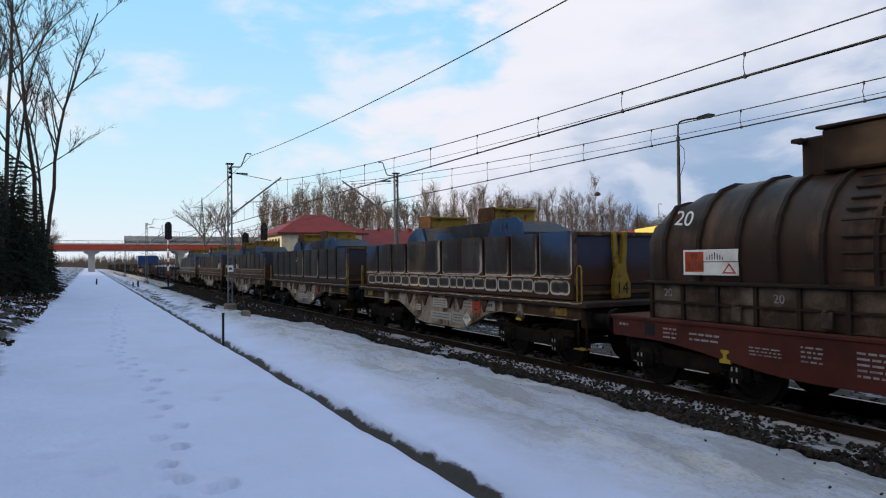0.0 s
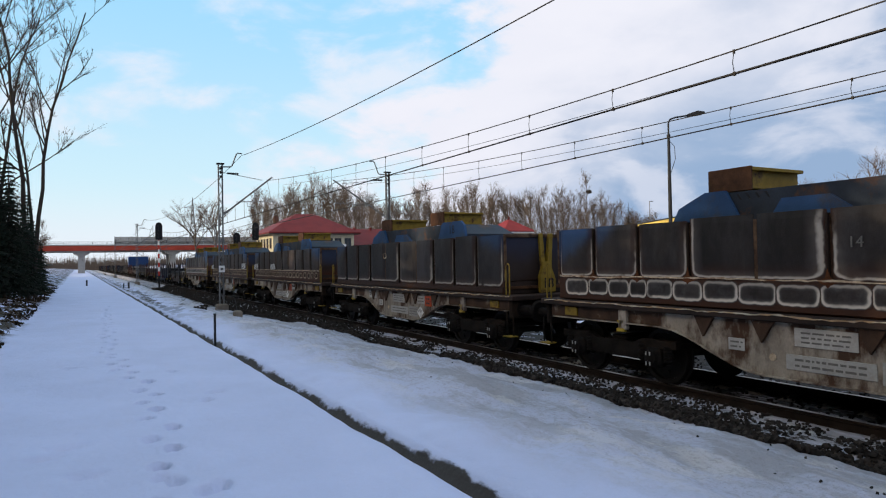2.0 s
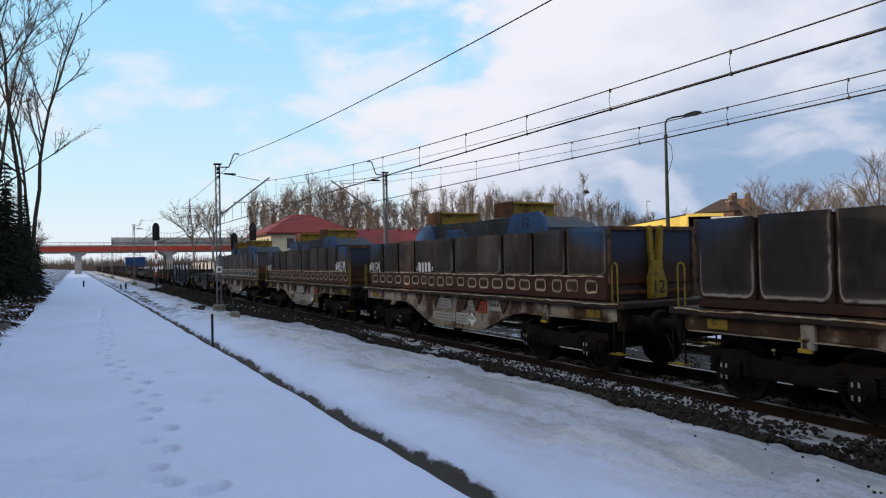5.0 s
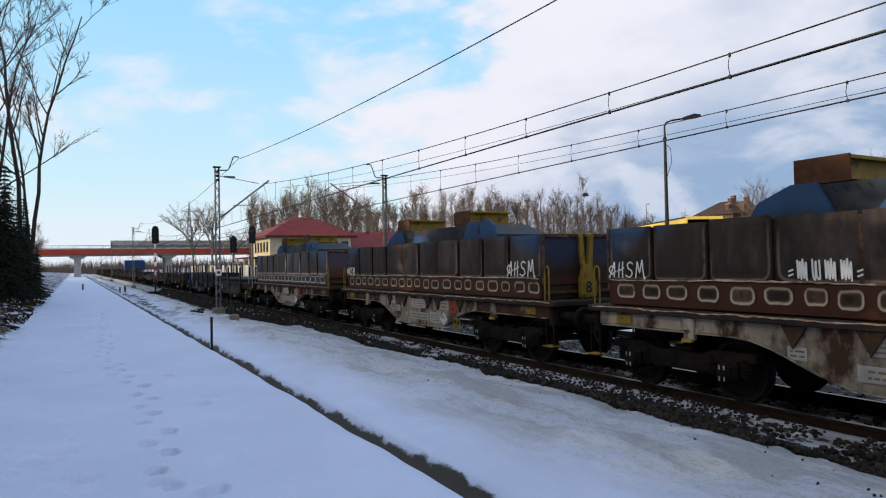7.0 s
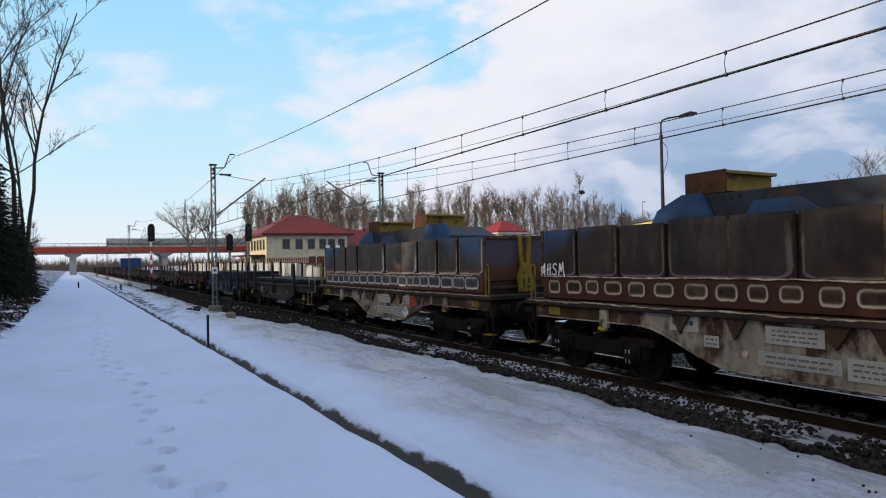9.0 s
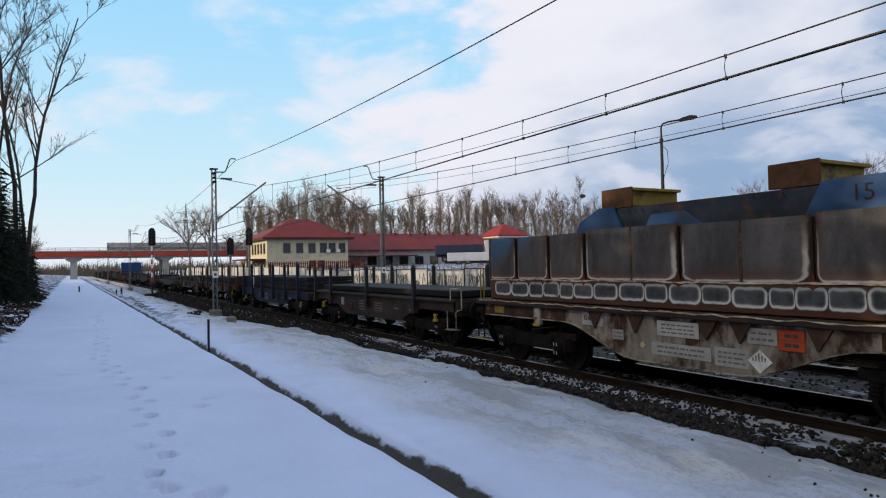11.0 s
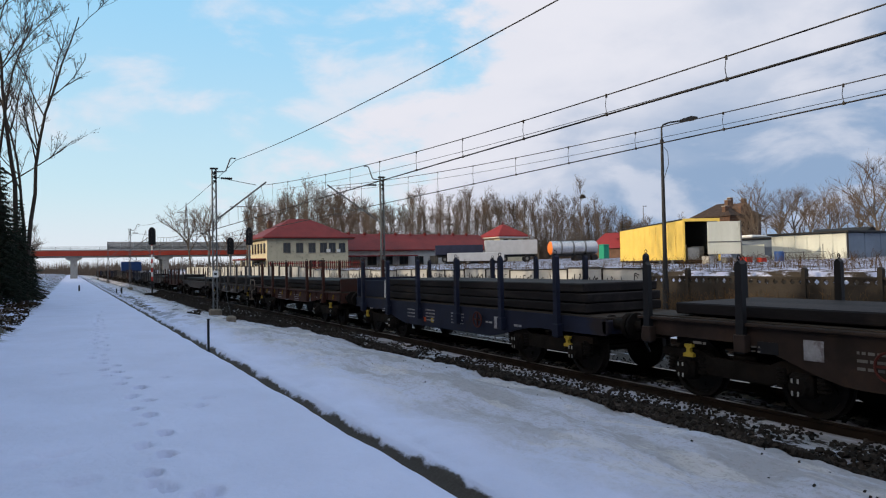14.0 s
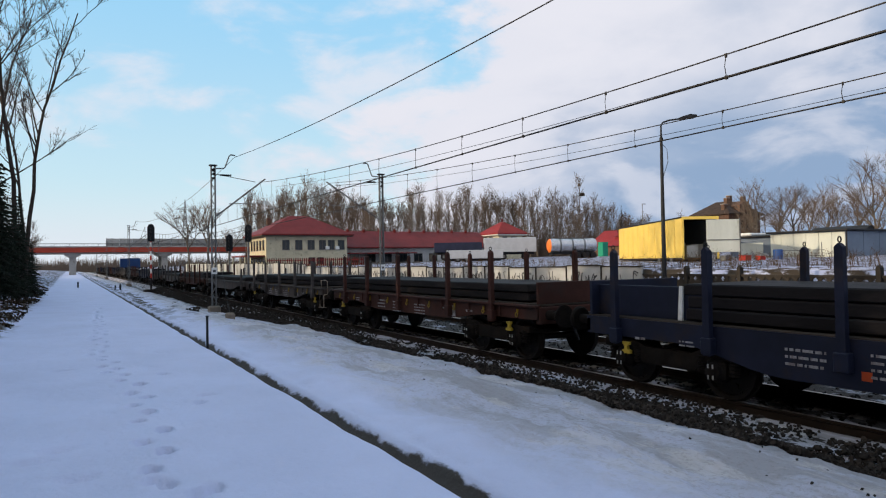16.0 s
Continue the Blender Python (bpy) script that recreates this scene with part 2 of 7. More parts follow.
def snow_material():
    """Old snow, crusted and clean on the path, dirty towards the track, with a bare gravel shoulder."""
    # the blue of shaded snow is put into this base colour
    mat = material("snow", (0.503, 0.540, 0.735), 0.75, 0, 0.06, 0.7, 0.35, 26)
    nt = mat.node_tree
    L = nt.links.new
    bsdf = nt.nodes["Principled BSDF"]
    base = bsdf.inputs["Base Color"].links[0].from_socket
    co = nt.nodes.new("ShaderNodeTexCoord").outputs["Object"]
    sep = nt.nodes.new("ShaderNodeSeparateXYZ")
    L(co, sep.inputs[0])

    def nz(s, d=8, stretch=(1, 0.45, 1)):
        mp = nt.nodes.new("ShaderNodeMapping")
        mp.inputs["Scale"].default_value = stretch
        L(co, mp.inputs[0])
        n = nt.nodes.new("ShaderNodeTexNoise")
        n.inputs["Scale"].default_value, n.inputs["Detail"].default_value, n.inputs["Roughness"].default_value = s, d, 0.65
        L(mp.outputs[0], n.inputs["Vector"])
        return n.outputs[0]

    def m(op, a, b=0.0):
        q = nt.nodes.new("ShaderNodeMath")
        q.operation = op
        for i, s in enumerate((a, b)):
            if isinstance(s, (int, float)):
                q.inputs[i].default_value = s
            else:
                L(s, q.inputs[i])
        return q.outputs[0]

    def rng(v, a, b):
        q = nt.nodes.new("ShaderNodeMapRange")
        q.interpolation_type = "SMOOTHSTEP"
        q.inputs[1].default_value, q.inputs[2].default_value = a, b
        L(v, q.inputs[0])
        return q.outputs[0]

    def mixc(fac, a, b):
        q = nt.nodes.new("ShaderNodeMix")
        q.data_type = "RGBA"
        L(fac, q.inputs[0])
        for i, s in ((6, a), (7, b)):
            if isinstance(s, tuple):
                q.inputs[i].default_value = (*s, 1)
            else:
                L(s, q.inputs[i])
        return q.outputs[2]

    x = sep.outputs[0]
    broad = nz(0.9)
    patch = nz(2.6, 9)
    # soot and brake dust on the bank beside the track, with sun dapples painted in
    bank = m("MULTIPLY", rng(x, 3.6, 5.2), m("SUBTRACT", 1.0, rng(x, 15.0, 17.0)))
    c = mixc(m("MULTIPLY", bank, 0.55), base, (0.415, 0.400, 0.430))
    c = mixc(m("MULTIPLY", bank, m("MULTIPLY", rng(nz(1.5, 7, (1, 0.25, 1)), 0.46, 0.58), 0.74)), c, (0.295, 0.282, 0.295))
    # paler, warmer mottles stand in for soft sunlight on the bank
    c = mixc(m("MULTIPLY", bank, m("MULTIPLY", rng(nz(1.1, 6, (1.2, 0.5, 1)), 0.52, 0.62), 0.55)), c, (0.600, 0.560, 0.560))
    c = mixc(m("MULTIPLY", bank, m("MULTIPLY", rng(nz(5, 7, (1, 0.6, 1)), 0.50, 0.62), 0.35)), c, (0.275, 0.258, 0.262))
    # melted pits and grit in the crust
    c = mixc(m("MULTIPLY", bank, m("MULTIPLY", rng(nz(20, 5, (1, 0.8, 1)), 0.52, 0.62), 0.40)), c, (0.25, 0.235, 0.235))
    # dark ditch and rail bed; earth and dead grass on the wood's edge
    ditch_tone = m("MULTIPLY", rng(m("ADD", x, m("MULTIPLY", m("SUBTRACT", nz(5, 6), 0.5), 0.16)), 2.57, 2.62),
            m("SUBTRACT", 1.0, rng(m("ADD", x, m("MULTIPLY", m("SUBTRACT", patch, 0.5), 0.36)), 3.20, 3.25)))
    c = mixc(ditch_tone, c, (0.050, 0.043, 0.040))
    wood = m("SUBTRACT", 1.0, rng(m("ADD", x, m("MULTIPLY", m("SUBTRACT", broad, 0.5), 1.2)), -1.65, -1.15))
    c = mixc(m("MULTIPLY", wood, rng(nz(1.5, 4, (1, 0.7, 1)), 0.465, 0.495)), c, (0.034, 0.024, 0.015))
    far = rng(x, 16.5, 17.5)
    c = mixc(m("MULTIPLY", far, rng(patch, 0.42, 0.54)), c, (0.045, 0.034, 0.024))
    edge = m("ADD", x, m("MULTIPLY", m("SUBTRACT", patch, 0.5), 0.6))
    verge = m("MULTIPLY", rng(edge, 7.12, 7.22), m("SUBTRACT", 1.0, rng(edge, 7.95, 8.20)))
    c = mixc(m("MULTIPLY", verge, rng(nz(9, 6, (1, 0.6, 1)), 0.50, 0.56)), c, (0.022, 0.017, 0.014))
    # clods and dead grass showing through the bank further down the line
    y = sep.outputs[1]
    clods = m("MULTIPLY", rng(y, 20.0, 42.0), m("MULTIPLY", rng(x, 3.25, 3.4), m("SUBTRACT", 1.0, rng(x, 7.2, 7.5))))
    rim = m("SUBTRACT", 1.0, m("MULTIPLY", rng(x, 3.5, 4.6), m("SUBTRACT", 1.0, rng(x, 6.2, 7.1))))
    c = mixc(m("MULTIPLY", clods, rng(m("ADD", nz(1.9, 9, (1, 0.6, 1)), m("MULTIPLY", rim, 0.11)), 0.585, 0.605)), c, (0.040, 0.030, 0.022))
    bed = m("MULTIPLY", rng(x, 8.42, 8.46), m("SUBTRACT", 1.0, rng(x, 15.2, 15.6)))
    c = mixc(m("MULTIPLY", bed, rng(patch, 0.38, 0.46)), c, (0.020, 0.014, 0.011))
    L(c, bsdf.inputs["Base Color"])
    bsdf.inputs["Subsurface Weight"].default_value = 0.0
    bp = nt.nodes.new("ShaderNodeBump")
    bp.inputs["Strength"].default_value, bp.inputs["Distance"].default_value = 0.7, 0.10
    rough_bank = m("MULTIPLY", bank, m("ADD", nz(1.7, 9, (1, 0.6, 1)), m("ADD", m("MULTIPLY", nz(6, 8, (1, 0.9, 1)), 0.55), m("MULTIPLY", nz(19, 6, (1, 1, 1)), 0.42))))
    L(m("ADD", rough_bank, m("MULTIPLY", nz(9, 8, (1, 0.8, 1)), 0.25)), bp.inputs["Height"])
    L(bp.outputs[0], bsdf.inputs["Normal"])
    return mat


SNOW = snow_material()
M = {
    "ballast": material("ballast_stone", (0.031, 0.025, 0.022), 0.9, 0, 0.5, 9, 0.3, 50, spec=0.15, per_island=0.65),
    "rail": material("rail_steel", (0.022, 0.014, 0.010), 0.75, 0.2, 0.4, 3, 0.2, 60),
    "rail_top": material("worn_rail_head", (0.32, 0.30, 0.28), 0.35, 0.9, 0.2, 3, 0.05, 60),
    "sleeper": material("concrete_sleeper", (0.20, 0.17, 0.14), 0.9, 0, 0.3, 4, 0.3, 40),
    "concrete": material("concrete", (0.42, 0.41, 0.39), 0.88, 0, 0.22, 1.5, 0.25, 30, stain=(0.22, 0.21, 0.19)),
    "galv": material("galvanised_steel", (0.16, 0.165, 0.17), 0.6, 0.4, 0.3, 5, 0.1, 40, stain=(0.10, 0.07, 0.05)),
    "dark": material("dark_iron", (0.025, 0.025, 0.027), 0.6, 0.3, 0.35, 4, 0.1, 40),
    "wire": material("copper_wire", (0.035, 0.032, 0.030), 0.6, 0.5, 0.2, 4, 0.0, 40),
    "black": material("black_enamel", (0.012, 0.012, 0.014), 0.5, 0, 0.3, 4, 0.05, 40),
    "white": material("white_paint", (0.72, 0.72, 0.70), 0.6, 0, 0.12, 4, 0.05, 40, stain=(0.45, 0.43, 0.40)),
    "red": material("red_paint", (0.42, 0.035, 0.025), 0.55, 0, 0.2, 3, 0.05, 40),
    "bogie": material("oily_bogie_steel", (0.011, 0.009, 0.008), 0.85, 0, 0.5, 4, 0.25, 50, stain=(0.024, 0.016, 0.011), spec=0.08),
    "wheel": material("wheel_steel", (0.015, 0.012, 0.010), 0.6, 0.3, 0.4, 5, 0.1, 50),
    "yellow": material("yellow_paint_worn", (0.245, 0.160, 0.020), 0.6, 0, 0.3, 3, 0.12, 40, stain=(0.07, 0.036, 0.016), stain_at=(0.54, 0.66), stain_scale=3),
    "yellow_bright": material("yellow_paint", (0.36, 0.25, 0.03), 0.55, 0, 0.2, 3, 0.1, 40),
    "beam_end": material("rusty_beam_end", (0.070, 0.031, 0.014), 0.8, 0, 0.45, 5, 0.2, 50, stain=(0.105, 0.058, 0.018)),
    "sole": material("cream_sole_bar", (0.30, 0.258, 0.210), 0.75, 0, 0.35, 1.6, 0.15, 40, stain=(0.060, 0.031, 0.018), stain_at=(0.45, 0.57), stain_scale=1.9, stretch=(1, 1, .55), per_object=.15),
    "sill_rust": material("rusty_sill_end", (0.060, 0.034, 0.021), 0.8, 0, 0.45, 2.2, 0.2, 40, stain=(0.22, 0.18, 0.14), stain_at=(0.58, 0.68), stain_scale=2.2),
    "plate": material("stencil_plate", (0.36, 0.35, 0.33), 0.65, 0, 0.25, 3, 0.08, 40, stain=(0.20, 0.16, 0.12), per_object=0.2),
    "ink": material("faded_stencil_ink", (0.055, 0.053, 0.055), 0.75, 0, 0.2, 9, 0, 40),
    "mark": material("chalky_mark", (0.30, 0.30, 0.29), 0.8, 0, 0.3, 9, 0, 40),
    "stencil": material("grey_stencil", (0.15, 0.14, 0.13), 0.75, 0, 0.2, 9, 0, 40),
    "orange": material("orange_plate", (0.36, 0.055, 0.015), 0.6, 0, 0.2, 3, 0.05, 40, stain=(0.16, 0.035, 0.015)),
    "burn": material("burnt_lime_edge", (0.52, 0.41, 0.29), 0.85, 0, 0.4, 7, 0.3, 50, stain=(0.19, 0.085, 0.04), stain_at=(0.50, 0.64), stain_scale=4),
    "burn_rust": material("burnt_ochre_edge", (0.36, 0.23, 0.13), 0.85, 0, 0.4, 7, 0.3, 50, stain=(0.52, 0.46, 0.36), stain_at=(0.46, 0.58), stain_scale=4),
    "patch": material("scorched_patch", (0.056, 0.032, 0.020), 0.85, 0, 0.5, 7, 0.25, 50, stain=(0.15, 0.092, 0.055), stain_at=(0.46, 0.68), stain_scale=6),
    "spray": material("white_spray_paint", (0.74, 0.74, 0.72), 0.6, 0, 0.1, 6, 0, 40),
    "hood": material("sooty_brown_hood", (0.026, 0.012, 0.007), 0.48, 0, 0.6, 1.1, 0.25, 50, stain=(0.086, 0.046, 0.028), stain_at=(0.50, 0.66), stain_scale=1.0, stretch=(1, 1.6, 0.4), spec=0.26),
    "hood_rib": material("sooty_brown_rib", (0.020, 0.011, 0.007), 0.7, 0, 0.4, 2, 0.2, 50),
    "hood_base": material("grimy_grey_base", (0.040, 0.024, 0.016), 0.7, 0, 0.45, 1.6, 0.2, 50, stain=(0.185, 0.148, 0.116), stain_at=(0.44, 0.66), stain_scale=1.1),
    "ox": material("oxide_red_wagon", (0.068, 0.015, 0.011), 0.68, 0, 0.35, 1.6, 0.15, 50, stain=(0.062, 0.022, 0.016)),
    "oxdark": material("brown_red_wagon", (0.046, 0.016, 0.011), 0.72, 0, 0.4, 1.6, 0.15, 50, stain=(0.035, 0.018, 0.014)),
    "brown": material("sooty_brown_wagon", (0.029, 0.018, 0.014), 0.7, 0, 0.45, 1.6, 0.15, 50, stain=(0.054, 0.028, 0.018)),
    "blue": material("dark_blue_wagon", (0.009, 0.012, 0.029), 0.62, 0, 0.35, 1.6, 0.12, 50, stain=(0.020, 0.015, 0.017)),
    "greyw": material("grey_wagon", (0.065, 0.055, 0.052), 0.72, 0, 0.35, 1.6, 0.12, 50, stain=(0.035, 0.024, 0.019)),
    "slab": material("rolled_steel_slab", (0.018, 0.016, 0.017), 0.65, 0.1, 0.4, 1.2, 0.15, 40, stain=(0.042, 0.036, 0.034), stain_at=(0.5, 0.7), stretch=(1, 0.2, 1), spec=0.06),
    "deck": material("dusty_wooden_deck", (0.046, 0.036, 0.030), 0.85, 0, 0.35, 3, 0.2, 40, stretch=(1, 0.3, 1), spec=0.12),
    "lettering": material("faded_lettering", (0.27, 0.27, 0.29), 0.7, 0, 0.2, 9, 0, 40, stain=(0.16, 0.14, 0.15), stain_at=(0.5, 0.6), stain_scale=6),
    "tile_roof": material("brown_tile_roof", (0.050, 0.033, 0.026), 0.8, 0, 0.3, 1.5, 0.2, 20),
    "roof": material("red_sheet_roof", (0.150, 0.016, 0.014), 0.6, 0, 0.2, 0.5, 0.1, 30),
    "roof_bright": material("bright_red_roof", (0.24, 0.018, 0.015), 0.6, 0, 0.15, 0.5, 0.1, 30),
    "render": material("cream_render", (0.53, 0.48, 0.34), 0.9, 0, 0.12, 0.8, 0.1, 20, stain=(0.28, 0.25, 0.19)),
    "frame": material("window_frame", (0.07, 0.06, 0.05), 0.6, 0, 0.08, 3, 0, 30),
    "brick": material("dark_brick", (0.12, 0.070, 0.050), 0.9, 0, 0.3, 1.5, 0.2, 20),
    "graffwall": material("whitewashed_concrete", (0.42, 0.42, 0.41), 0.9, 0, 0.15, 1.0, 0.2, 30, stain=(0.28, 0.26, 0.23)),
    "fence": material("weathered_concrete_fence", (0.036, 0.030, 0.025), 0.9, 0, 0.35, 1.5, 0.2, 30, stain=(0.018, 0.015, 0.012)),
    "trailer_yellow": material("yellow_tarpaulin", (0.779, 0.551, 0.1235), 0.6, 0, 0.07, 1.2, 0.08, 20),
    "trailer_white": material("white_tarpaulin", (0.40, 0.42, 0.46), 0.6, 0, 0.1, 1.2, 0.05, 20),
    "trailer_blue": material("navy_tarpaulin", (0.020, 0.024, 0.050), 0.6, 0, 0.2, 1.2, 0.05, 20),
    "cladding": material("pale_sheet_cladding", (0.58, 0.60, 0.54), 0.6, 0, 0.1, 1.0, 0.05, 20, stain=(0.32, 0.31, 0.24), stain_at=(0.6, 0.75), stretch=(1, 1, 0.25)),
    "cladding_blue": material("blue_grey_cladding", (0.17, 0.21, 0.27), 0.6, 0, 0.12, 1.0, 0.05, 20),
    "tank": material("steel_tank", (0.55, 0.56, 0.58), 0.28, 0.85, 0.1, 2, 0.03, 20),
    "tank_end": material("orange_tank_end", (0.75, 0.18, 0.03), 0.5, 0, 0.1, 2, 0, 20),
    "green": material("green_plastic", (0.02, 0.26, 0.16), 0.5, 0, 0.1, 2, 0, 20),
    "plastic_blue": material("blue_plastic", (0.03, 0.075, 0.22), 0.5, 0, 0.1, 2, 0, 20),
    "girder": material("red_bridge_girder", (0.42, 0.06, 0.035), 0.6, 0, 0.15, 0.4, 0.05, 10),
    "bark": material("dark_bark", (0.040, 0.031, 0.025), 0.9, 0, 0.4, 6, 0.4, 60, stretch=(1, 1, 0.3)),
    "bark_far": material("brown_grey_bark", (0.135, 0.110, 0.088), 0.9, 0, 0.3, 2, 0.1, 30, per_object=0.3, spec=0.05),
    "twig": material("brown_twigs", (0.138, 0.105, 0.082), 0.9, 0, 0.3, 1, 0, 20, per_object=0.3, spec=0.05),
    "twig_near": material("dark_twigs", (0.055, 0.040, 0.032), 0.9, 0, 0.3, 1, 0, 20),
    "needle": material("spruce_needles", (0.013, 0.020, 0.012), 0.8, 0, 0.4, 2, 0.1, 20, per_object=0.2),
    "earth": material("dark_forest_soil", (0.022, 0.016, 0.011), 0.95, 0, 0.5, 6, 0.3, 40, spec=0.05, per_island=0.5),
    "straw": material("dead_grass", (0.095, 0.058, 0.030), 0.9, 0, 0.3, 2, 0, 20, spec=0.05),
    "glass": glass_material("window_glass", (0.015, 0.018, 0.02)),
    "rust": material("orange_rust", (0.085, 0.029, 0.010), 0.9, 0, 0.5, 8, 0.3, 50, stain=(0.036, 0.015, 0.008)),
    "cover": material("faded_blue_cover", (0.024, 0.066, 0.158), 0.6, 0, 0.3, 1.2, 0.12, 40, stain=(0.055, 0.050, 0.052), stain_at=(0.5, 0.68)),
    "cover_dark": material("sooty_blue_cover", (0.024, 0.032, 0.046), 0.65, 0, 0.4, 1.2, 0.12, 40, stain=(0.085, 0.040, 0.022), stain_at=(0.54, 0.64), stain_scale=2.0),
}


# scorched steel of the tubs: (paint, burnt, rust, and where they lie), and how strong the pale rims of their panels are
M["tub_blue"] = heat_steel("scorched_blue_steel", (0.026, 0.064, 0.148), (0.022, 0.018, 0.017), (0.050, 0.019, 0.009), 3.5, light=(0.054, 0.048, 0.048), seam=(0.038, 0.016, 0.009))
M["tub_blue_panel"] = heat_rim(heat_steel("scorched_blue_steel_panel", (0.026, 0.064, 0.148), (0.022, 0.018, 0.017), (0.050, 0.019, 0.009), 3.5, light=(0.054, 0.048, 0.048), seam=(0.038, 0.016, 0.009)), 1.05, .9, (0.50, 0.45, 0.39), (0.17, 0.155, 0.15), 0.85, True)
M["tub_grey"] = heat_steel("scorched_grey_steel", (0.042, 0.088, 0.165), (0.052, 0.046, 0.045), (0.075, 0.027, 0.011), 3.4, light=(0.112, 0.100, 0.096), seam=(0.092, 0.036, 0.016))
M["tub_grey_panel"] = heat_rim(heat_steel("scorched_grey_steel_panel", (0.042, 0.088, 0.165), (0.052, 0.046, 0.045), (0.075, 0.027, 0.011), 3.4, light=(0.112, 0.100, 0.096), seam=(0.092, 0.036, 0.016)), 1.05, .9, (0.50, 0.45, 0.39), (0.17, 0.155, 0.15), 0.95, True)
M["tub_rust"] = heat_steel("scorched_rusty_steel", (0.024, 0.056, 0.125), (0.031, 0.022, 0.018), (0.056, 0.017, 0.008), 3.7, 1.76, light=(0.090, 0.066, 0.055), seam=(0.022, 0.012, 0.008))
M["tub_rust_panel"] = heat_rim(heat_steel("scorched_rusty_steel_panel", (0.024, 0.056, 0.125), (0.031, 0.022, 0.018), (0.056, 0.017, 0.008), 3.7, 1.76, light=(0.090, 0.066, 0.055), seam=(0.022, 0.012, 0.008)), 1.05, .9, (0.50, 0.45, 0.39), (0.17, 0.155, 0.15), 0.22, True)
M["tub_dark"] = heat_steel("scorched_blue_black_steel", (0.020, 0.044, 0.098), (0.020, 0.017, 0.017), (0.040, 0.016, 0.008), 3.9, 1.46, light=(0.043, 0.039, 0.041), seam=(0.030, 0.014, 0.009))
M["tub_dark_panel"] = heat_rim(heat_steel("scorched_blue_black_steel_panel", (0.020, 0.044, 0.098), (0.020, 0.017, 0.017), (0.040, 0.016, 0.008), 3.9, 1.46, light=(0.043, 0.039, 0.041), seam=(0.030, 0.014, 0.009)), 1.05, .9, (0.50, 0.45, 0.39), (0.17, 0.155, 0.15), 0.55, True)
M["ring_pale"] = heat_rim(material("pale_heat_ring", (0.034, 0.028, 0.026), 0.8, 0, 0.5, 5, 0.2, 50, stain=(0.075, 0.070, 0.070), per_object=.3), .5, .26, (0.56, 0.50, 0.43), (0.22, 0.205, 0.20), 1.0, False)
M["ring_blue"] = heat_rim(material("bluish_heat_ring", (0.055, 0.056, 0.060), 0.8, 0, 0.5, 5, 0.2, 50, stain=(0.11, 0.095, 0.085), per_object=.3), .5, .26, (0.54, 0.52, 0.48), (0.26, 0.26, 0.26), 1.0, False)
M["ring_rust"] = heat_rim(material("ochre_heat_ring", (0.040, 0.024, 0.016), 0.85, 0, 0.5, 7, 0.25, 50, stain=(0.11, 0.066, 0.040), per_object=.35), .4, .24, (0.46, 0.37, 0.27), (0.24, 0.175, 0.12), 1.0, False)


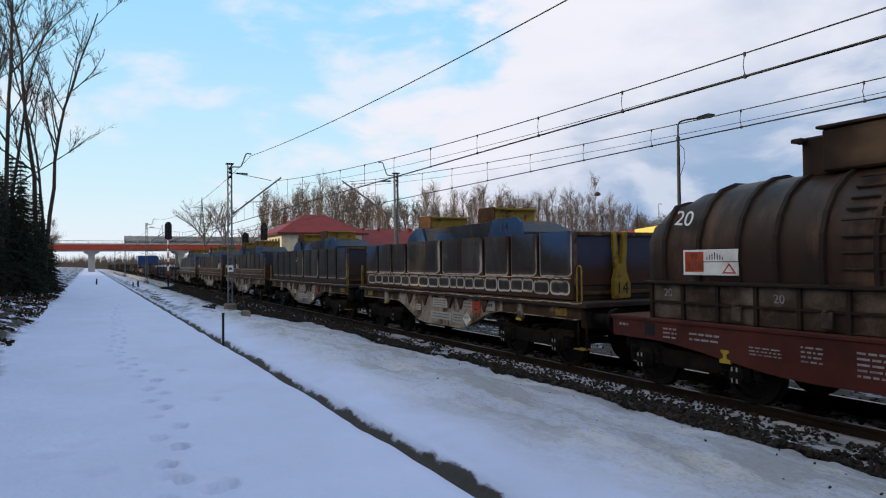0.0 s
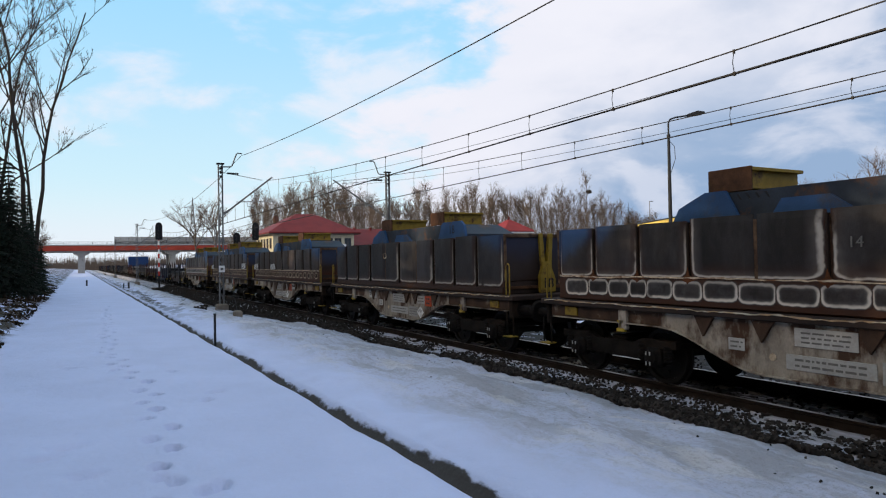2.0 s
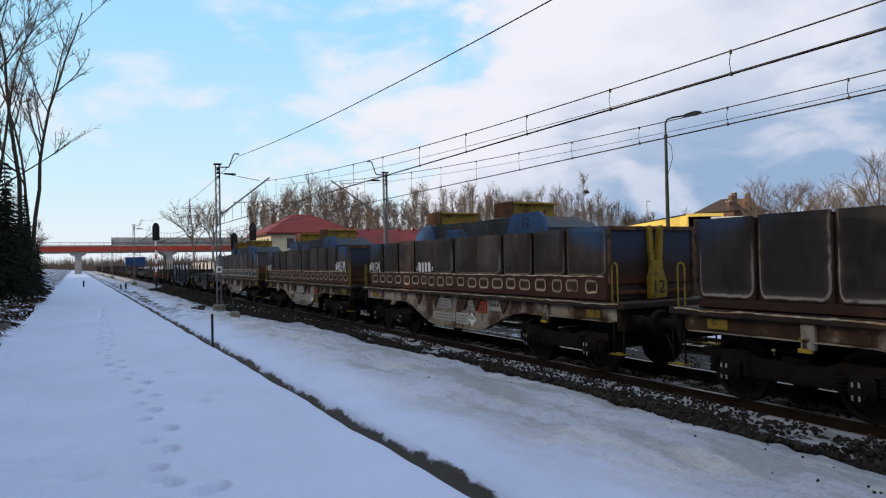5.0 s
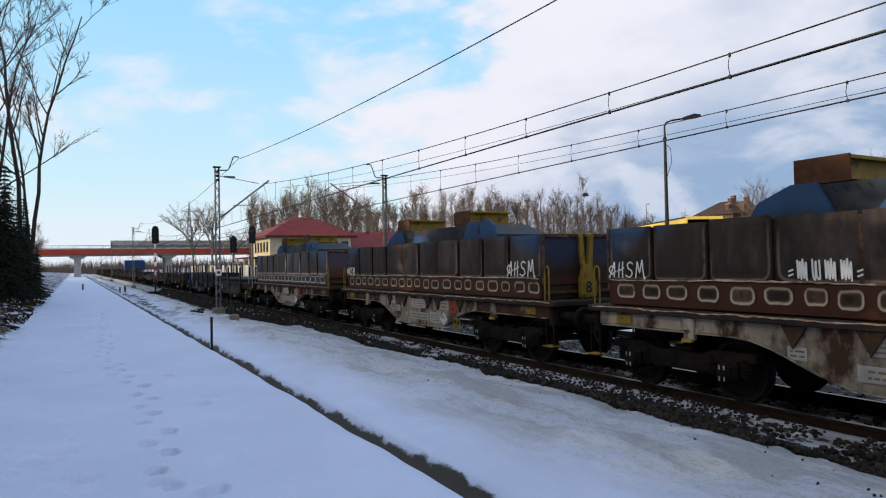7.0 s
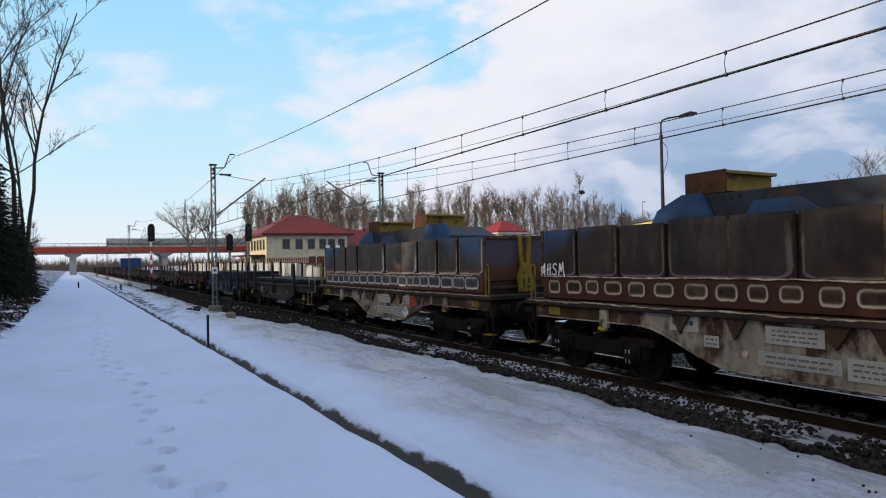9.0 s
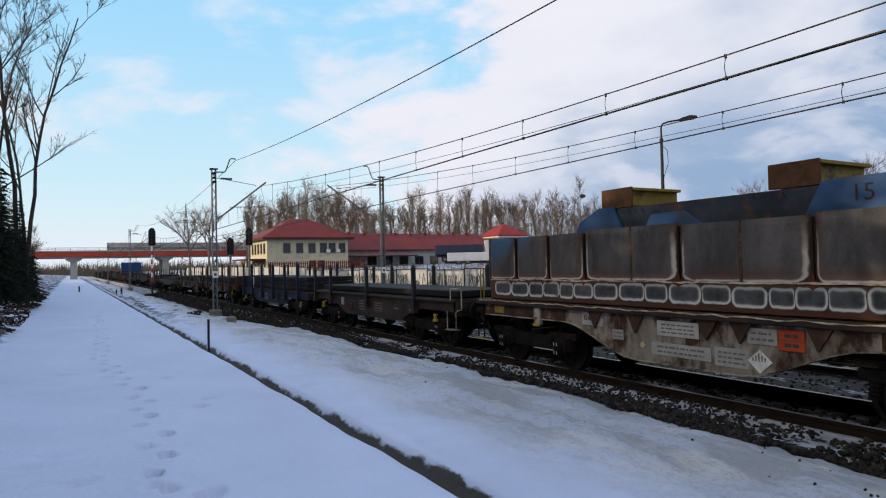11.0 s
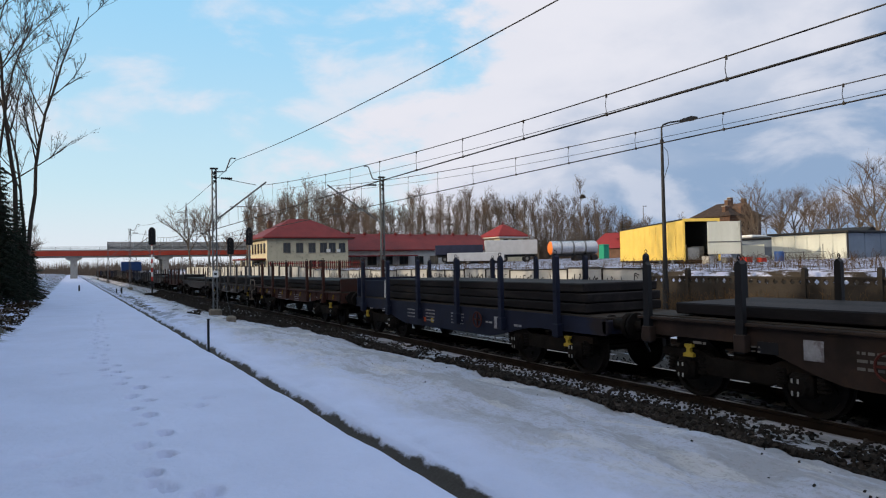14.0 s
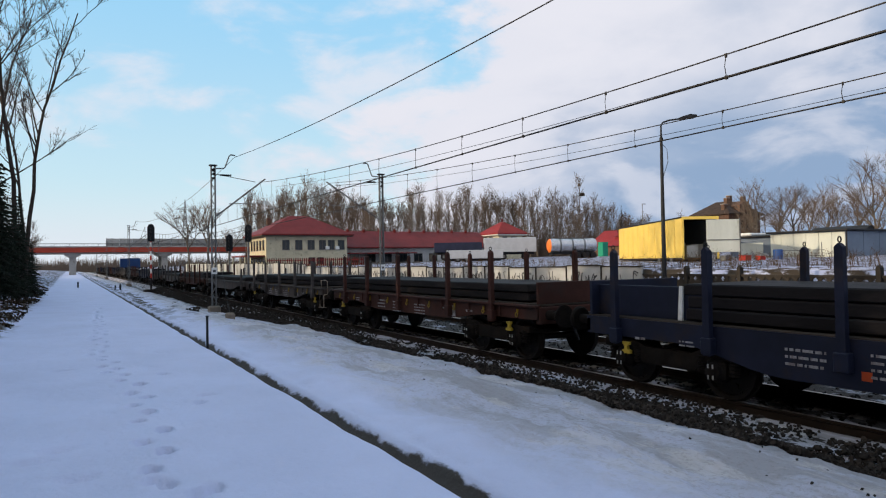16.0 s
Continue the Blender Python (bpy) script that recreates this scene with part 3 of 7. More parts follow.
# ---- mesh helpers ----
class Shape:
    """A list of vertices and faces to which simple solids are added."""

    def __init__(self):
        self.v, self.f = [], []

    def add(self, v, f):
        o = len(self.v)
        self.v += [tuple(p) for p in v]
        self.f += [tuple(i + o for i in q) for q in f]
        return self

    def box(self, x0, x1, y0, y1, z0, z1, c=0.0):
        """A box with all its edges chamfered by c."""
        if c <= 0:
            v = [(x, y, z) for x in (x0, x1) for y in (y0, y1) for z in (z0, z1)]
            return self.add(v, [(0, 1, 3, 2), (4, 6, 7, 5), (0, 4, 5, 1), (2, 3, 7, 6), (0, 2, 6, 4), (1, 5, 7, 3)])
        lo, hi = (x0, y0, z0), (x1, y1, z1)
        v, idx = [], {}
        for s in [(a, b, d) for a in (0, 1) for b in (0, 1) for d in (0, 1)]:
            for ax in range(3):
                p = [(hi if s[k] else lo)[k] + (0 if k == ax else (-c if s[k] else c)) for k in range(3)]
                idx[s, ax] = len(v)
                v.append(p)
        f = []
        for ax in range(3):
            b, d = (ax + 1) % 3, (ax + 2) % 3
            for side in (0, 1):
                ring = []
                for p, q in ((0, 0), (1, 0), (1, 1), (0, 1)):
                    s = [0, 0, 0]
                    s[ax], s[b], s[d] = side, p, q
                    ring.append(idx[tuple(s), ax])
                f.append(tuple(ring if side else ring[::-1]))
            for p in (0, 1):
                for q in (0, 1):
                    s0, s1 = [0, 0, 0], [0, 0, 0]
                    s0[b] = s1[b] = p
                    s0[d] = s1[d] = q
                    s1[ax] = 1
                    s0, s1 = tuple(s0), tuple(s1)
                    quad = (idx[s0, b], idx[s1, b], idx[s1, d], idx[s0, d])
                    f.append(quad if p == q else quad[::-1])
        for s in [(a, b, d) for a in (0, 1) for b in (0, 1) for d in (0, 1)]:
            tri = (idx[s, 0], idx[s, 1], idx[s, 2])
            f.append(tri if sum(s) % 2 else tri[::-1])
        return self.add(v, f)

    def prism(self, poly, axis, a, b):
        """A polygon (pairs) pulled along an axis: pairs are the other two coordinates in xyz order."""
        n = len(poly)

        def place(p, w):
            q = list(p)
            q.insert(axis, w)
            return q
        v = [place(p, a) for p in poly] + [place(p, b) for p in poly]
        f = [tuple(range(n))[::-1], tuple(range(n, 2 * n))] + [(i, (i + 1) % n, n + (i + 1) % n, n + i) for i in range(n)]
        return self.add(v, f)

    def tube(self, pts, r, n=6, r1=None):
        """A round bar along points."""
        pts = [Vector(p) for p in pts]
        rings = []
        side = None
        for i, p in enumerate(pts):
            d = (pts[min(i + 1, len(pts) - 1)] - pts[max(i - 1, 0)]).normalized()
            if side is None:
                side = d.cross(Vector((0, 0, 1)) if abs(d.z) < 0.9 else Vector((1, 0, 0))).normalized()
            side = (side - d * side.dot(d)).normalized()
            up = d.cross(side)
            rr = r if r1 is None else r + (r1 - r) * i / (len(pts) - 1)
            rings.append([p + (side * math.cos(6.2832 * k / n) + up * math.sin(6.2832 * k / n)) * rr for k in range(n)])
        v = [q for ring in rings for q in ring]
        f = [(i * n + k, i * n + (k + 1) % n, (i + 1) * n + (k + 1) % n, (i + 1) * n + k) for i in range(len(pts) - 1) for k in range(n)]
        f += [tuple(range(n))[::-1], tuple(range((len(pts) - 1) * n, len(pts) * n))]
        return self.add(v, f)

    def spike(self, p, q, r):
        """A three-sided twig that runs to a point."""
        p, q = Vector(p), Vector(q)
        d = (q - p).normalized()
        a = d.cross(Vector((.3, .2, 1)) if abs(d.z) < .9 else Vector((1, 0, 0))).normalized()
        b = d.cross(a)
        return self.add([p + a * r, p + (b * .87 - a * .5) * r, p - (b * .87 + a * .5) * r, q], [(0, 1, 3), (1, 2, 3), (2, 0, 3)])

    def ring(self, c, axis, R, r, n=20, k=6):
        """A torus round an axis."""
        v, f = [], []
        for i in range(n):
            a = 6.2832 * i / n
            for j in range(k):
                b = 6.2832 * j / k
                w = [(R + r * math.cos(b)) * math.cos(a), (R + r * math.cos(b)) * math.sin(a)]
                w.insert(axis, r * math.sin(b))
                v.append([c[q] + w[q] for q in range(3)])
                f.append((i * k + j, i * k + (j + 1) % k, (i + 1) % n * k + (j + 1) % k, (i + 1) % n * k + j))
        return self.add(v, f)

    def lathe(self, profile, axis, c, n=16):
        """Pairs (along the axis, radius) turned round the axis through c."""
        v, f = [], []
        for a, r in profile:
            for i in range(n):
                t = 6.2832 * i / n
                w = [r * math.cos(t), r * math.sin(t)]
                w.insert(axis, a)
                v.append([c[q] + w[q] for q in range(3)])
        m = len(profile)
        for j in range(m - 1):
            for i in range(n):
                f.append((j * n + i, j * n + (i + 1) % n, (j + 1) * n + (i + 1) % n, (j + 1) * n + i))
        f += [tuple(range(n))[::-1], tuple(range((m - 1) * n, m * n))]
        return self.add(v, f)

    def strip(self, pts, w, x, d=0.004):
        """A brush stroke of width w through points (y, z) on the plane at x, a little proud."""
        for i, ((a, b), (c, e)) in enumerate(zip(pts, pts[1:])):
            x -= 0.0004
            dv = Vector((c - a, e - b))
            if dv.length < 1e-6:
                continue
            t = dv.normalized() * w * 0.35
            nrm = Vector((-dv.y, dv.x)).normalized() * w / 2
            q = [(a - t.x + nrm.x, b - t.y + nrm.y), (c + t.x + nrm.x, e + t.y + nrm.y), (c + t.x - nrm.x, e + t.y - nrm.y), (a - t.x - nrm.x, b - t.y - nrm.y)]
            self.prism(q, 0, x - d, x)
        return self

    def mesh(self, name, mat, smooth=False):
        me = bpy.data.meshes.new(name)
        me.from_pydata(self.v, [], self.f)
        bm = bmesh.new()
        bm.from_mesh(me)
        if len(bm.faces) < 60000:
            bmesh.ops.recalc_face_normals(bm, faces=bm.faces)
        bm.to_mesh(me)
        bm.free()
        me.materials.append(mat)
        if smooth:
            me.polygons.foreach_set("use_smooth", [True] * len(me.polygons))
        return me


def part(name, shape, mat, parent, label="", smooth=False, at=None):
    me = shape if isinstance(shape, bpy.types.Mesh) else shape.mesh(name, mat, smooth)
    ob = new(name, me)
    ob.parent = parent
    if at is not None:
        ob.matrix_basis = at
    return tagged(ob, label)


def thing(name, label, category, group="", at=None):
    ob = new(name)
    ob.empty_display_size = 0.3
    if at is not None:
        ob.matrix_basis = at
    return tagged(ob, label, category, group)


def text_mesh(body, size, mat, m, depth=0.003):
    """Writing in the built-in font as a mesh; m places it (x to the reader's right, y up)."""
    cu = bpy.data.curves.new("writing", "FONT")
    cu.body, cu.size, cu.align_x, cu.align_y, cu.extrude = body, size, "CENTER", "CENTER", depth
    ob = bpy.data.objects.new("writing", cu)
    scene.collection.objects.link(ob)
    bpy.context.view_layer.update()
    me = bpy.data.meshes.new_from_object(ob.evaluated_get(bpy.context.evaluated_depsgraph_get()))
    bpy.data.objects.remove(ob)
    me.transform(m)
    me.materials.clear()
    me.materials.append(mat)
    return me


def on_side(x, y, z):
    """Writing on a face that looks along -x: the reader's right is -y."""
    return Matrix(((0, 0, -1, x), (-1, 0, 0, y), (0, 1, 0, z), (0, 0, 0, 1)))


def on_front(x, y, z):
    """Writing on a face that looks along -y: the reader's right is +x."""
    return Matrix(((1, 0, 0, x), (0, 0, -1, y), (0, 1, 0, z), (0, 0, 0, 1)))

# ---- ground and track ----
PROFILE = [(-400, 4), (-30, 1.7), (-8, 1.15), (-3, .78), (-1.9, .6), (-1.3, .48), (2.32, .43), (2.48, .385), (2.58, .28), (2.70, -.18),
           (2.96, -.2), (3.18, -.06), (3.27, .05), (3.5, .09), (4.3, .14), (5.3, .10), (6.5, -.03), (7.3, -.17), (7.75, -.15), (8.28, -.11), (8.36, -.13), (8.40, -.20), (10.0, -.20), (10.04, -.14), (12.4, -.14), (12.45, -.2), (14.1, -.2), (14.15, -.15), (15.0, -.16), (15.6, -.26),
           (16.5, -.3), (21.85, -.2), (21.95, -.2), (22.15, 1.6), (24, 1.68), (60, 2.1), (120, 3.4), (700, 6)]


def ground_height(x, y, dents=True):
    for (a, za), (b, zb) in zip(PROFILE, PROFILE[1:]):
        if x <= b:
            z = za + (zb - za) * max(0, x - a) / (b - a)
            break
    near = 1 if -2 < y < 70 else 0.4
    amp = 0.016 if -1.3 < x < 2.5 else 0.045 if x < 7.4 else 0.008 if x < 15 else 0.02
    if 2.5 < x < 3.4:
        amp = 0.02
    z += amp * near * (noise.noise((x * 1.1, y * 0.7, 0)) * 1.6 + noise.noise((x * 3.1, y * 2.6, 4)) * 0.7)
    if 3.4 < x < 7.5:
        z += min(1, x - 3.4) * (1 if y < 24 else .5) * (0.12 * noise.noise((x * 0.9, y * 0.35, 9)) + 0.05 * noise.noise((x * 2.6, y * 1.3, 5)) + 0.030 * noise.noise((x * 7, y * 6, 3)) + 0.014 * noise.noise((x * 15, y * 13, 8)))
    if 4.6 < x < 8.0 and y > 22:
        z -= .32 * min(1, (y - 22) / 12) * min(1, (x - 4.6) / 1.6) * min(1, (8.0 - x) / .7)
    if x < -1.3:
        z += min(1, (-1.3 - x)) * (0.16 * noise.noise((x * 1.3, y * 0.9, 2)) + 0.08 * noise.noise((x * 4, y * 4, 6)))
    if dents and -0.5 < x < 1.6 and 3.5 < y < 34:
        for fx, fy, r in FEET:
            if abs(y - fy) < 0.34:
                d = math.hypot((x - fx) / 0.062, (y - fy) / 0.105)
                z += (-0.17 * math.exp(-d ** 6) + 0.014 * math.exp(-(d - 1.4) ** 2 * 6)) * r
    return z


walkers = random.Random(4)
FEET = []
step, k = 4.9, 0
while step < 30:
    mid = .60 + .034 * (step - 4.9) - .10 * max(0, step - 9.4) * (step < 14) - (.46 if step >= 14 else 0) + .04 * math.sin(step * 2.1)
    FEET.append((mid + (.085 if k % 2 else -.085) + walkers.uniform(-.04, .04), step, walkers.uniform(.55, 1.15)))
    step += walkers.uniform(.36, .58)
    k += 1
for fx, fy in ((.55, 5.48), (.80, 5.03), (.92, 5.1), (-.35, 6.6), (-.15, 6.9), (.05, 5.9), (1.35, 8.4), (1.5, 8.9), (-.1, 12.2), (1.25, 10.9)):
    FEET.append((fx, fy, .5))


def steps_between(marks):
    out = []
    for a, b, s in marks:
        n = max(1, round((b - a) / s))
        out += [a + (b - a) * i / n for i in range(n)]
    return out + [marks[-1][1]]


def make_ground():
    xs = steps_between([(-400, -40, 60), (-40, -6, 4), (-6, -1.3, .25), (-1.3, .2, .16), (.2, 1.5, .05), (1.5, 2.2, .15), (2.2, 3.5, .055),
                        (3.5, 7.0, .09), (7.0, 8.44, .06), (8.44, 10.1, .3), (10.1, 16, .35), (16, 21.85, .8), (21.85, 22.15, .15), (22.15, 40, 2), (40, 700, 60)])
    ys = steps_between([(-80, -4, 8), (-4, 3.6, .3), (3.6, 14, .05), (14, 24, .12), (24, 60, .4), (60, 140, 2), (140, 1200, 60)])
    v = [(x, y, ground_height(x, y)) for y in ys for x in xs]
    n = len(xs)
    f = [(j * n + i, j * n + i + 1, (j + 1) * n + i + 1, (j + 1) * n + i) for j in range(len(ys) - 1) for i in range(n - 1)]
    me = bpy.data.meshes.new("ground")
    me.from_pydata(v, [], f)
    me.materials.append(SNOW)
    me.polygons.foreach_set("use_smooth", [True] * len(f))
    return tagged(new("ground", me), "trodden snow over grass, dirty beside the railway", "ground", kind="structure")


make_ground()


def stone_shape(rng, s, p, S):
    """A broken stone: a cube with its corners pulled about, lying at any angle."""
    turn = Euler((rng.uniform(0, 3), rng.uniform(0, 3), rng.uniform(0, 3))).to_matrix()
    v = []
    for a in (-1, 1):
        for b in (-1, 1):
            for c in (-1, 1):
                v.append(Vector(p) + turn @ Vector((a * s * rng.uniform(.35, .8), b * s * rng.uniform(.3, .75), c * s * rng.uniform(.25, .6))))
    S.add(v, [(0, 1, 3, 2), (4, 6, 7, 5), (0, 4, 5, 1), (2, 3, 7, 6), (0, 2, 6, 4), (1, 5, 7, 3)])


def shoulder(y):
    """Where the stones end on the bank beside the near track."""
    return 7.20 + .16 * noise.noise((0, y * .42, 0)) + .09 * noise.noise((3, y * 2.1, 0)) - .12 * max(0, 1 - abs(y - 4.6) / 2.2)


def make_ballast():
    rng = random.Random(11)
    S = Shape()
    made = 0
    while made < 25000:
        y = 1.5 + 62 * rng.random() ** 1.8
        heap = rng.random() < .66
        x = shoulder(y) + (abs(rng.gauss(0, .20)) if heap else rng.random() * 1.15)
        bare = noise.noise((7, y * .75, 1)) + .6 * noise.noise((x * 2.2, y * 1.9, 5))
        if x > 8.36 or bare > (.52 if heap else .26):
            continue
        s = rng.uniform(.024, .056) * (1 if heap else .75)
        lift = rng.random() * .05 if heap and x < shoulder(y) + .42 else 0
        stone_shape(rng, s, (x, y, ground_height(x, y, False) + s * .3 + lift), S)
        made += 1
    for _ in range(5000):
        y = rng.uniform(20, 75)
        x = shoulder(y) + rng.random() * 1.1
        s = rng.uniform(.04, .075)
        stone_shape(rng, s, (x, y, ground_height(x, y, False) + s * .3), S)
    for _ in range(3500):
        y, x = 1 + 45 * rng.random() ** 1.5, rng.choice((rng.uniform(8.6, 9.8), rng.uniform(10.1, 12.3)))
        s = rng.uniform(.02, .04)
        stone_shape(rng, s, (x, y, ground_height(x, y, False) + s * .35), S)
    for _ in range(60):
        y, x = 3 + 25 * rng.random() ** 1.4, rng.uniform(5.2, 7.3)
        s = rng.uniform(.008, .022)
        stone_shape(rng, s, (x, y, ground_height(x, y, False) + s * .3), S)
    me = bpy.data.meshes.new("ballast")
    me.from_pydata(S.v, [], S.f)
    me.materials.append(M["ballast"])
    tagged(new("ballast", me), "brown crushed stone ballast half under snow", "gravel", kind="stuff")


make_ballast()

RAIL_SECTION = [(-.07, -.17), (.07, -.17), (.07, -.158), (.015, -.14), (.012, -.045), (.036, -.035), (.036, -.006), (.03, 0), (-.03, 0), (-.036, -.006), (-.036, -.035), (-.012, -.045), (-.015, -.14), (-.07, -.158)]


def make_track(x, label):
    t = thing("railway_track", label, "railway track")
    tagged(t, kind="structure")
    for s in (-.7525, .7525):
        rail = part("rail", Shape().prism([(x + s + a, b) for a, b in RAIL_SECTION], 1, -60, 420), M["rail"], t, "rusty steel rail")
        part("rail_head", Shape().box(x + s - .028, x + s + .028, -60, 420, .0005, .004), M["rail_top"], rail, "polished running surface")
    me = Shape().prism([(-1.25, -.33), (1.25, -.33), (1.22, -.185), (.55, -.185), (.4, -.205), (-.4, -.205), (-.55, -.185), (-1.22, -.185)], 1, -.13, .13).mesh("sleeper", M["sleeper"])
    clip = Shape()
    for s in (-.7525, .7525):
        clip.box(s - .14, s - .055, -.06, .06, -.195, -.13, .012).box(s + .055, s + .14, -.06, .06, -.195, -.13, .012)
    cme = clip.mesh("rail_clip", M["dark"])
    for i in range(130):
        sl = part("sleeper", me, None, t, at=pose(x, -8 + i * .6, 0))
        if i < 75:
            part("rail_clip", cme, None, sl)
    return t


make_track(TRACK, "main-line track of rusty rails on concrete sleepers")
make_track(TRACK2, "second track of rusty rails on concrete sleepers")

# ---- the train: each wagon stands on its own empty at rail height, y along the track, front towards -y ----
WHEELS, WAGONS = [], []


def wheelset_mesh():
    S = Shape()
    for s in (-1, 1):
        S.lathe([(s * .68, .05), (s * .68, .485), (s * .70, .485), (s * .715, .46), (s * .81, .455), (s * .81, .39), (s * .76, .37), (s * .76, .17), (s * .82, .15), (s * .82, .05)], 0, (0, 0, 0), 24)
        for k in range(6):
            a = 6.2832 * k / 6
            S.box(s * .765 - .012, s * .765 + .012, math.cos(a) * .27 - .03, math.cos(a) * .27 + .03, math.sin(a) * .27 - .03, math.sin(a) * .27 + .03)
    S.lathe([(-1.05, .065), (1.05, .065)], 0, (0, 0, 0), 10)
    return S.mesh("wheelset", M["wheel"])


WHEELSET = wheelset_mesh()


def cap_disc():
    """The round cover on the outer end of an axle box."""
    S = Shape().lathe([(-1.19, .06), (-1.17, .12), (-1.1, .13)], 0, (0, 0, .46), 12)
    return S.v, S.f


def bogie_meshes():
    F = Shape()
    for s in (-1, 1):
        x0, x1 = sorted((s * .94, s * 1.06))
        F.prism([(-1.35, .62), (-1.35, .74), (-.62, .74), (-.45, .66), (.45, .66), (.62, .74), (1.35, .74), (1.35, .62), (.75, .60), (.5, .40), (-.5, .40), (-.75, .60)], 0, x0, x1)
    F.box(-.95, .95, -.2, .2, .45, .72, .03)
    for y in (-1.3, 1.3):
        F.box(-.95, .95, y - .06, y + .06, .6, .7, .02)
    A = Shape().box(-1.12, -.9, -.16, .16, .30, .62, .05).add(*cap_disc())
    C = Shape().lathe([(.40, .05)] + [q for i in range(5) for q in ((.405 + i * .052, .085), (.435 + i * .052, .085), (.445 + i * .052, .06))], 2, (0, 0, 0), 10)
    D = Shape()
    for d in (-.03, .05):
        D.box(-1.194, -1.188, d - .012, d + .012, .34, .40).box(-1.194, -1.188, d - .012, d + .012, .50, .56)
    return F.mesh("frame", M["bogie"]), A.mesh("axle_box", M["bogie"]), C.mesh("spring", M["bogie"]), D.mesh("mark", M["mark"])


BOGIE = bogie_meshes()


def bogie(parent, y, moving=True):
    b = part("bogie", BOGIE[0], None, parent, "grimy black two-axle bogie", at=pose(0, y, 0))
    for d in (-.9, .9):
        part("axle_box", BOGIE[1], None, b, at=pose(0, d, 0))
        part("axle_box", BOGIE[1], None, b, at=pose(0, d, 0, 0, 0, 180))
        if moving:
            for s in (-1.02, 1.02):
                for e in (-.27, .27):
                    part("spring", BOGIE[2], None, b, at=pose(s, d + e, 0))
        tagged(part("inspection_mark", BOGIE[3], None, b, "white painted marks", at=pose(0, d, 0)), kind="stuff")
        w = part("wheelset", WHEELSET, None, b, "brown steel wheelset", at=pose(0, d, .46))
        if moving:
            WHEELS.append((w, d))


def buffer_mesh():
    return Shape().lathe([(0, .15), (.06, .15), (.06, .10), (.34, .10), (.34, .085), (.56, .085), (.56, .20), (.60, .225), (.63, .225)], 1, (0, 0, 0), 16).mesh("buffer", M["bogie"])


BUFFER = buffer_mesh()
HOOK = Shape().prism([(-.04, 0), (.1, 0), (.1, -.03), (.06, -.06), (.06, -.12), (.12, -.14), (.12, -.19), (-.06, -.19), (-.06, -.14), (0, -.12), (0, -.06), (-.04, -.04)], 0, -.03, .03).mesh("hook", M["yellow_bright"])
HOSE = Shape().tube([(.25, 0, 0), (.26, .15, -.08), (.25, .22, -.25), (.22, .26, -.38)], .025, 8).mesh("brake_hose", M["black"])
COUPLING = Shape().box(-.06, .06, -.45, 0, -.06, .06, .02).ring((0, -.52, -.04), 2, .09, .022, 12, 5).ring((0, -.62, -.08), 0, .09, .02, 12, 5).mesh("coupling", M["dark"])


def running_gear(w, half, pivot, hooks=(), moving=True):
    """Bogies, buffers, couplings and lashing hooks that every wagon has."""
    for y in (-pivot, pivot):
        bogie(w, y, moving)
    for end in (-1, 1):
        turn = 180 if end < 0 else 0
        for x in (-.87, .87):
            part("buffer", BUFFER, None, w, "dark sprung buffer", at=pose(x, end * (half - .62), 1.0, 0, 0, turn))
        part("coupling", COUPLING, None, w, "dark screw coupling", at=pose(0, end * (half - .55), .98, 0, 0, 180 if end > 0 else 0))
        part("brake_hose", HOSE, None, w, "black rubber brake hose", at=pose(0, end * (half - .6), .85, 0, 0, turn))
    for y, z in hooks:
        part("lashing_hook", HOOK, None, w, "yellow lashing hook", at=pose(-1.14, y, z))


def wagon(name, q, label, group=""):
    w = thing(name, label, "freight wagon", group, at=pose(TRACK, q, 0))
    WAGONS.append((w, q))
    return w


def fish_belly(half, top, end_bot, mid_bot, knee0, knee1):
    """Outline (y, z) of a side sill that is deep between the bogies."""
    pts = [(-half, top), (half, top), (half, end_bot), (knee1, end_bot)]
    n = 7
    for i in range(1, n):
        t = i / n
        pts.append((knee1 + (knee0 - knee1) * t, end_bot + (mid_bot - end_bot) * (3 * t * t - 2 * t ** 3)))
    pts += [(knee0, mid_bot), (-knee0, mid_bot)]
    for i in range(1, n):
        t = 1 - i / n
        pts.append((-(knee1 + (knee0 - knee1) * t), end_bot + (mid_bot - end_bot) * (3 * t * t - 2 * t ** 3)))
    pts += [(-knee1, end_bot), (-half, end_bot)]
    return pts


def burn_ring(rng, y, z, w, h, x, thick):
    """The uneven pale outline that heat leaves round a stiffener, with rounded corners."""
    out, inn = [], []
    n = 20
    for i in range(n):
        a = 6.2832 * (i + .5) / n
        ca, sa = math.cos(a), math.sin(a)
        e = .42
        py = math.copysign(abs(ca) ** e, ca)
        pz = math.copysign(abs(sa) ** e, sa)
        k = 1 + rng.uniform(-.07, .06)
        out.append((x, y + py * w / 2 * k, z + pz * h / 2 * k))
        t = thick * rng.uniform(.55, 1.5) * (1.25 if sa < -.3 else .5 if sa > .6 else .9)
        inn.append((x, y + py * (w / 2 - t), z + pz * (h / 2 - t)))
    v = out + inn + [(p[0] + .008, p[1], p[2]) for p in out]
    f = [(i, (i + 1) % n, n + (i + 1) % n, n + i) for i in range(n)]
    f += [(i, (i + 1) % n, 2 * n + (i + 1) % n, 2 * n + i) for i in range(n)]
    return v, f, inn


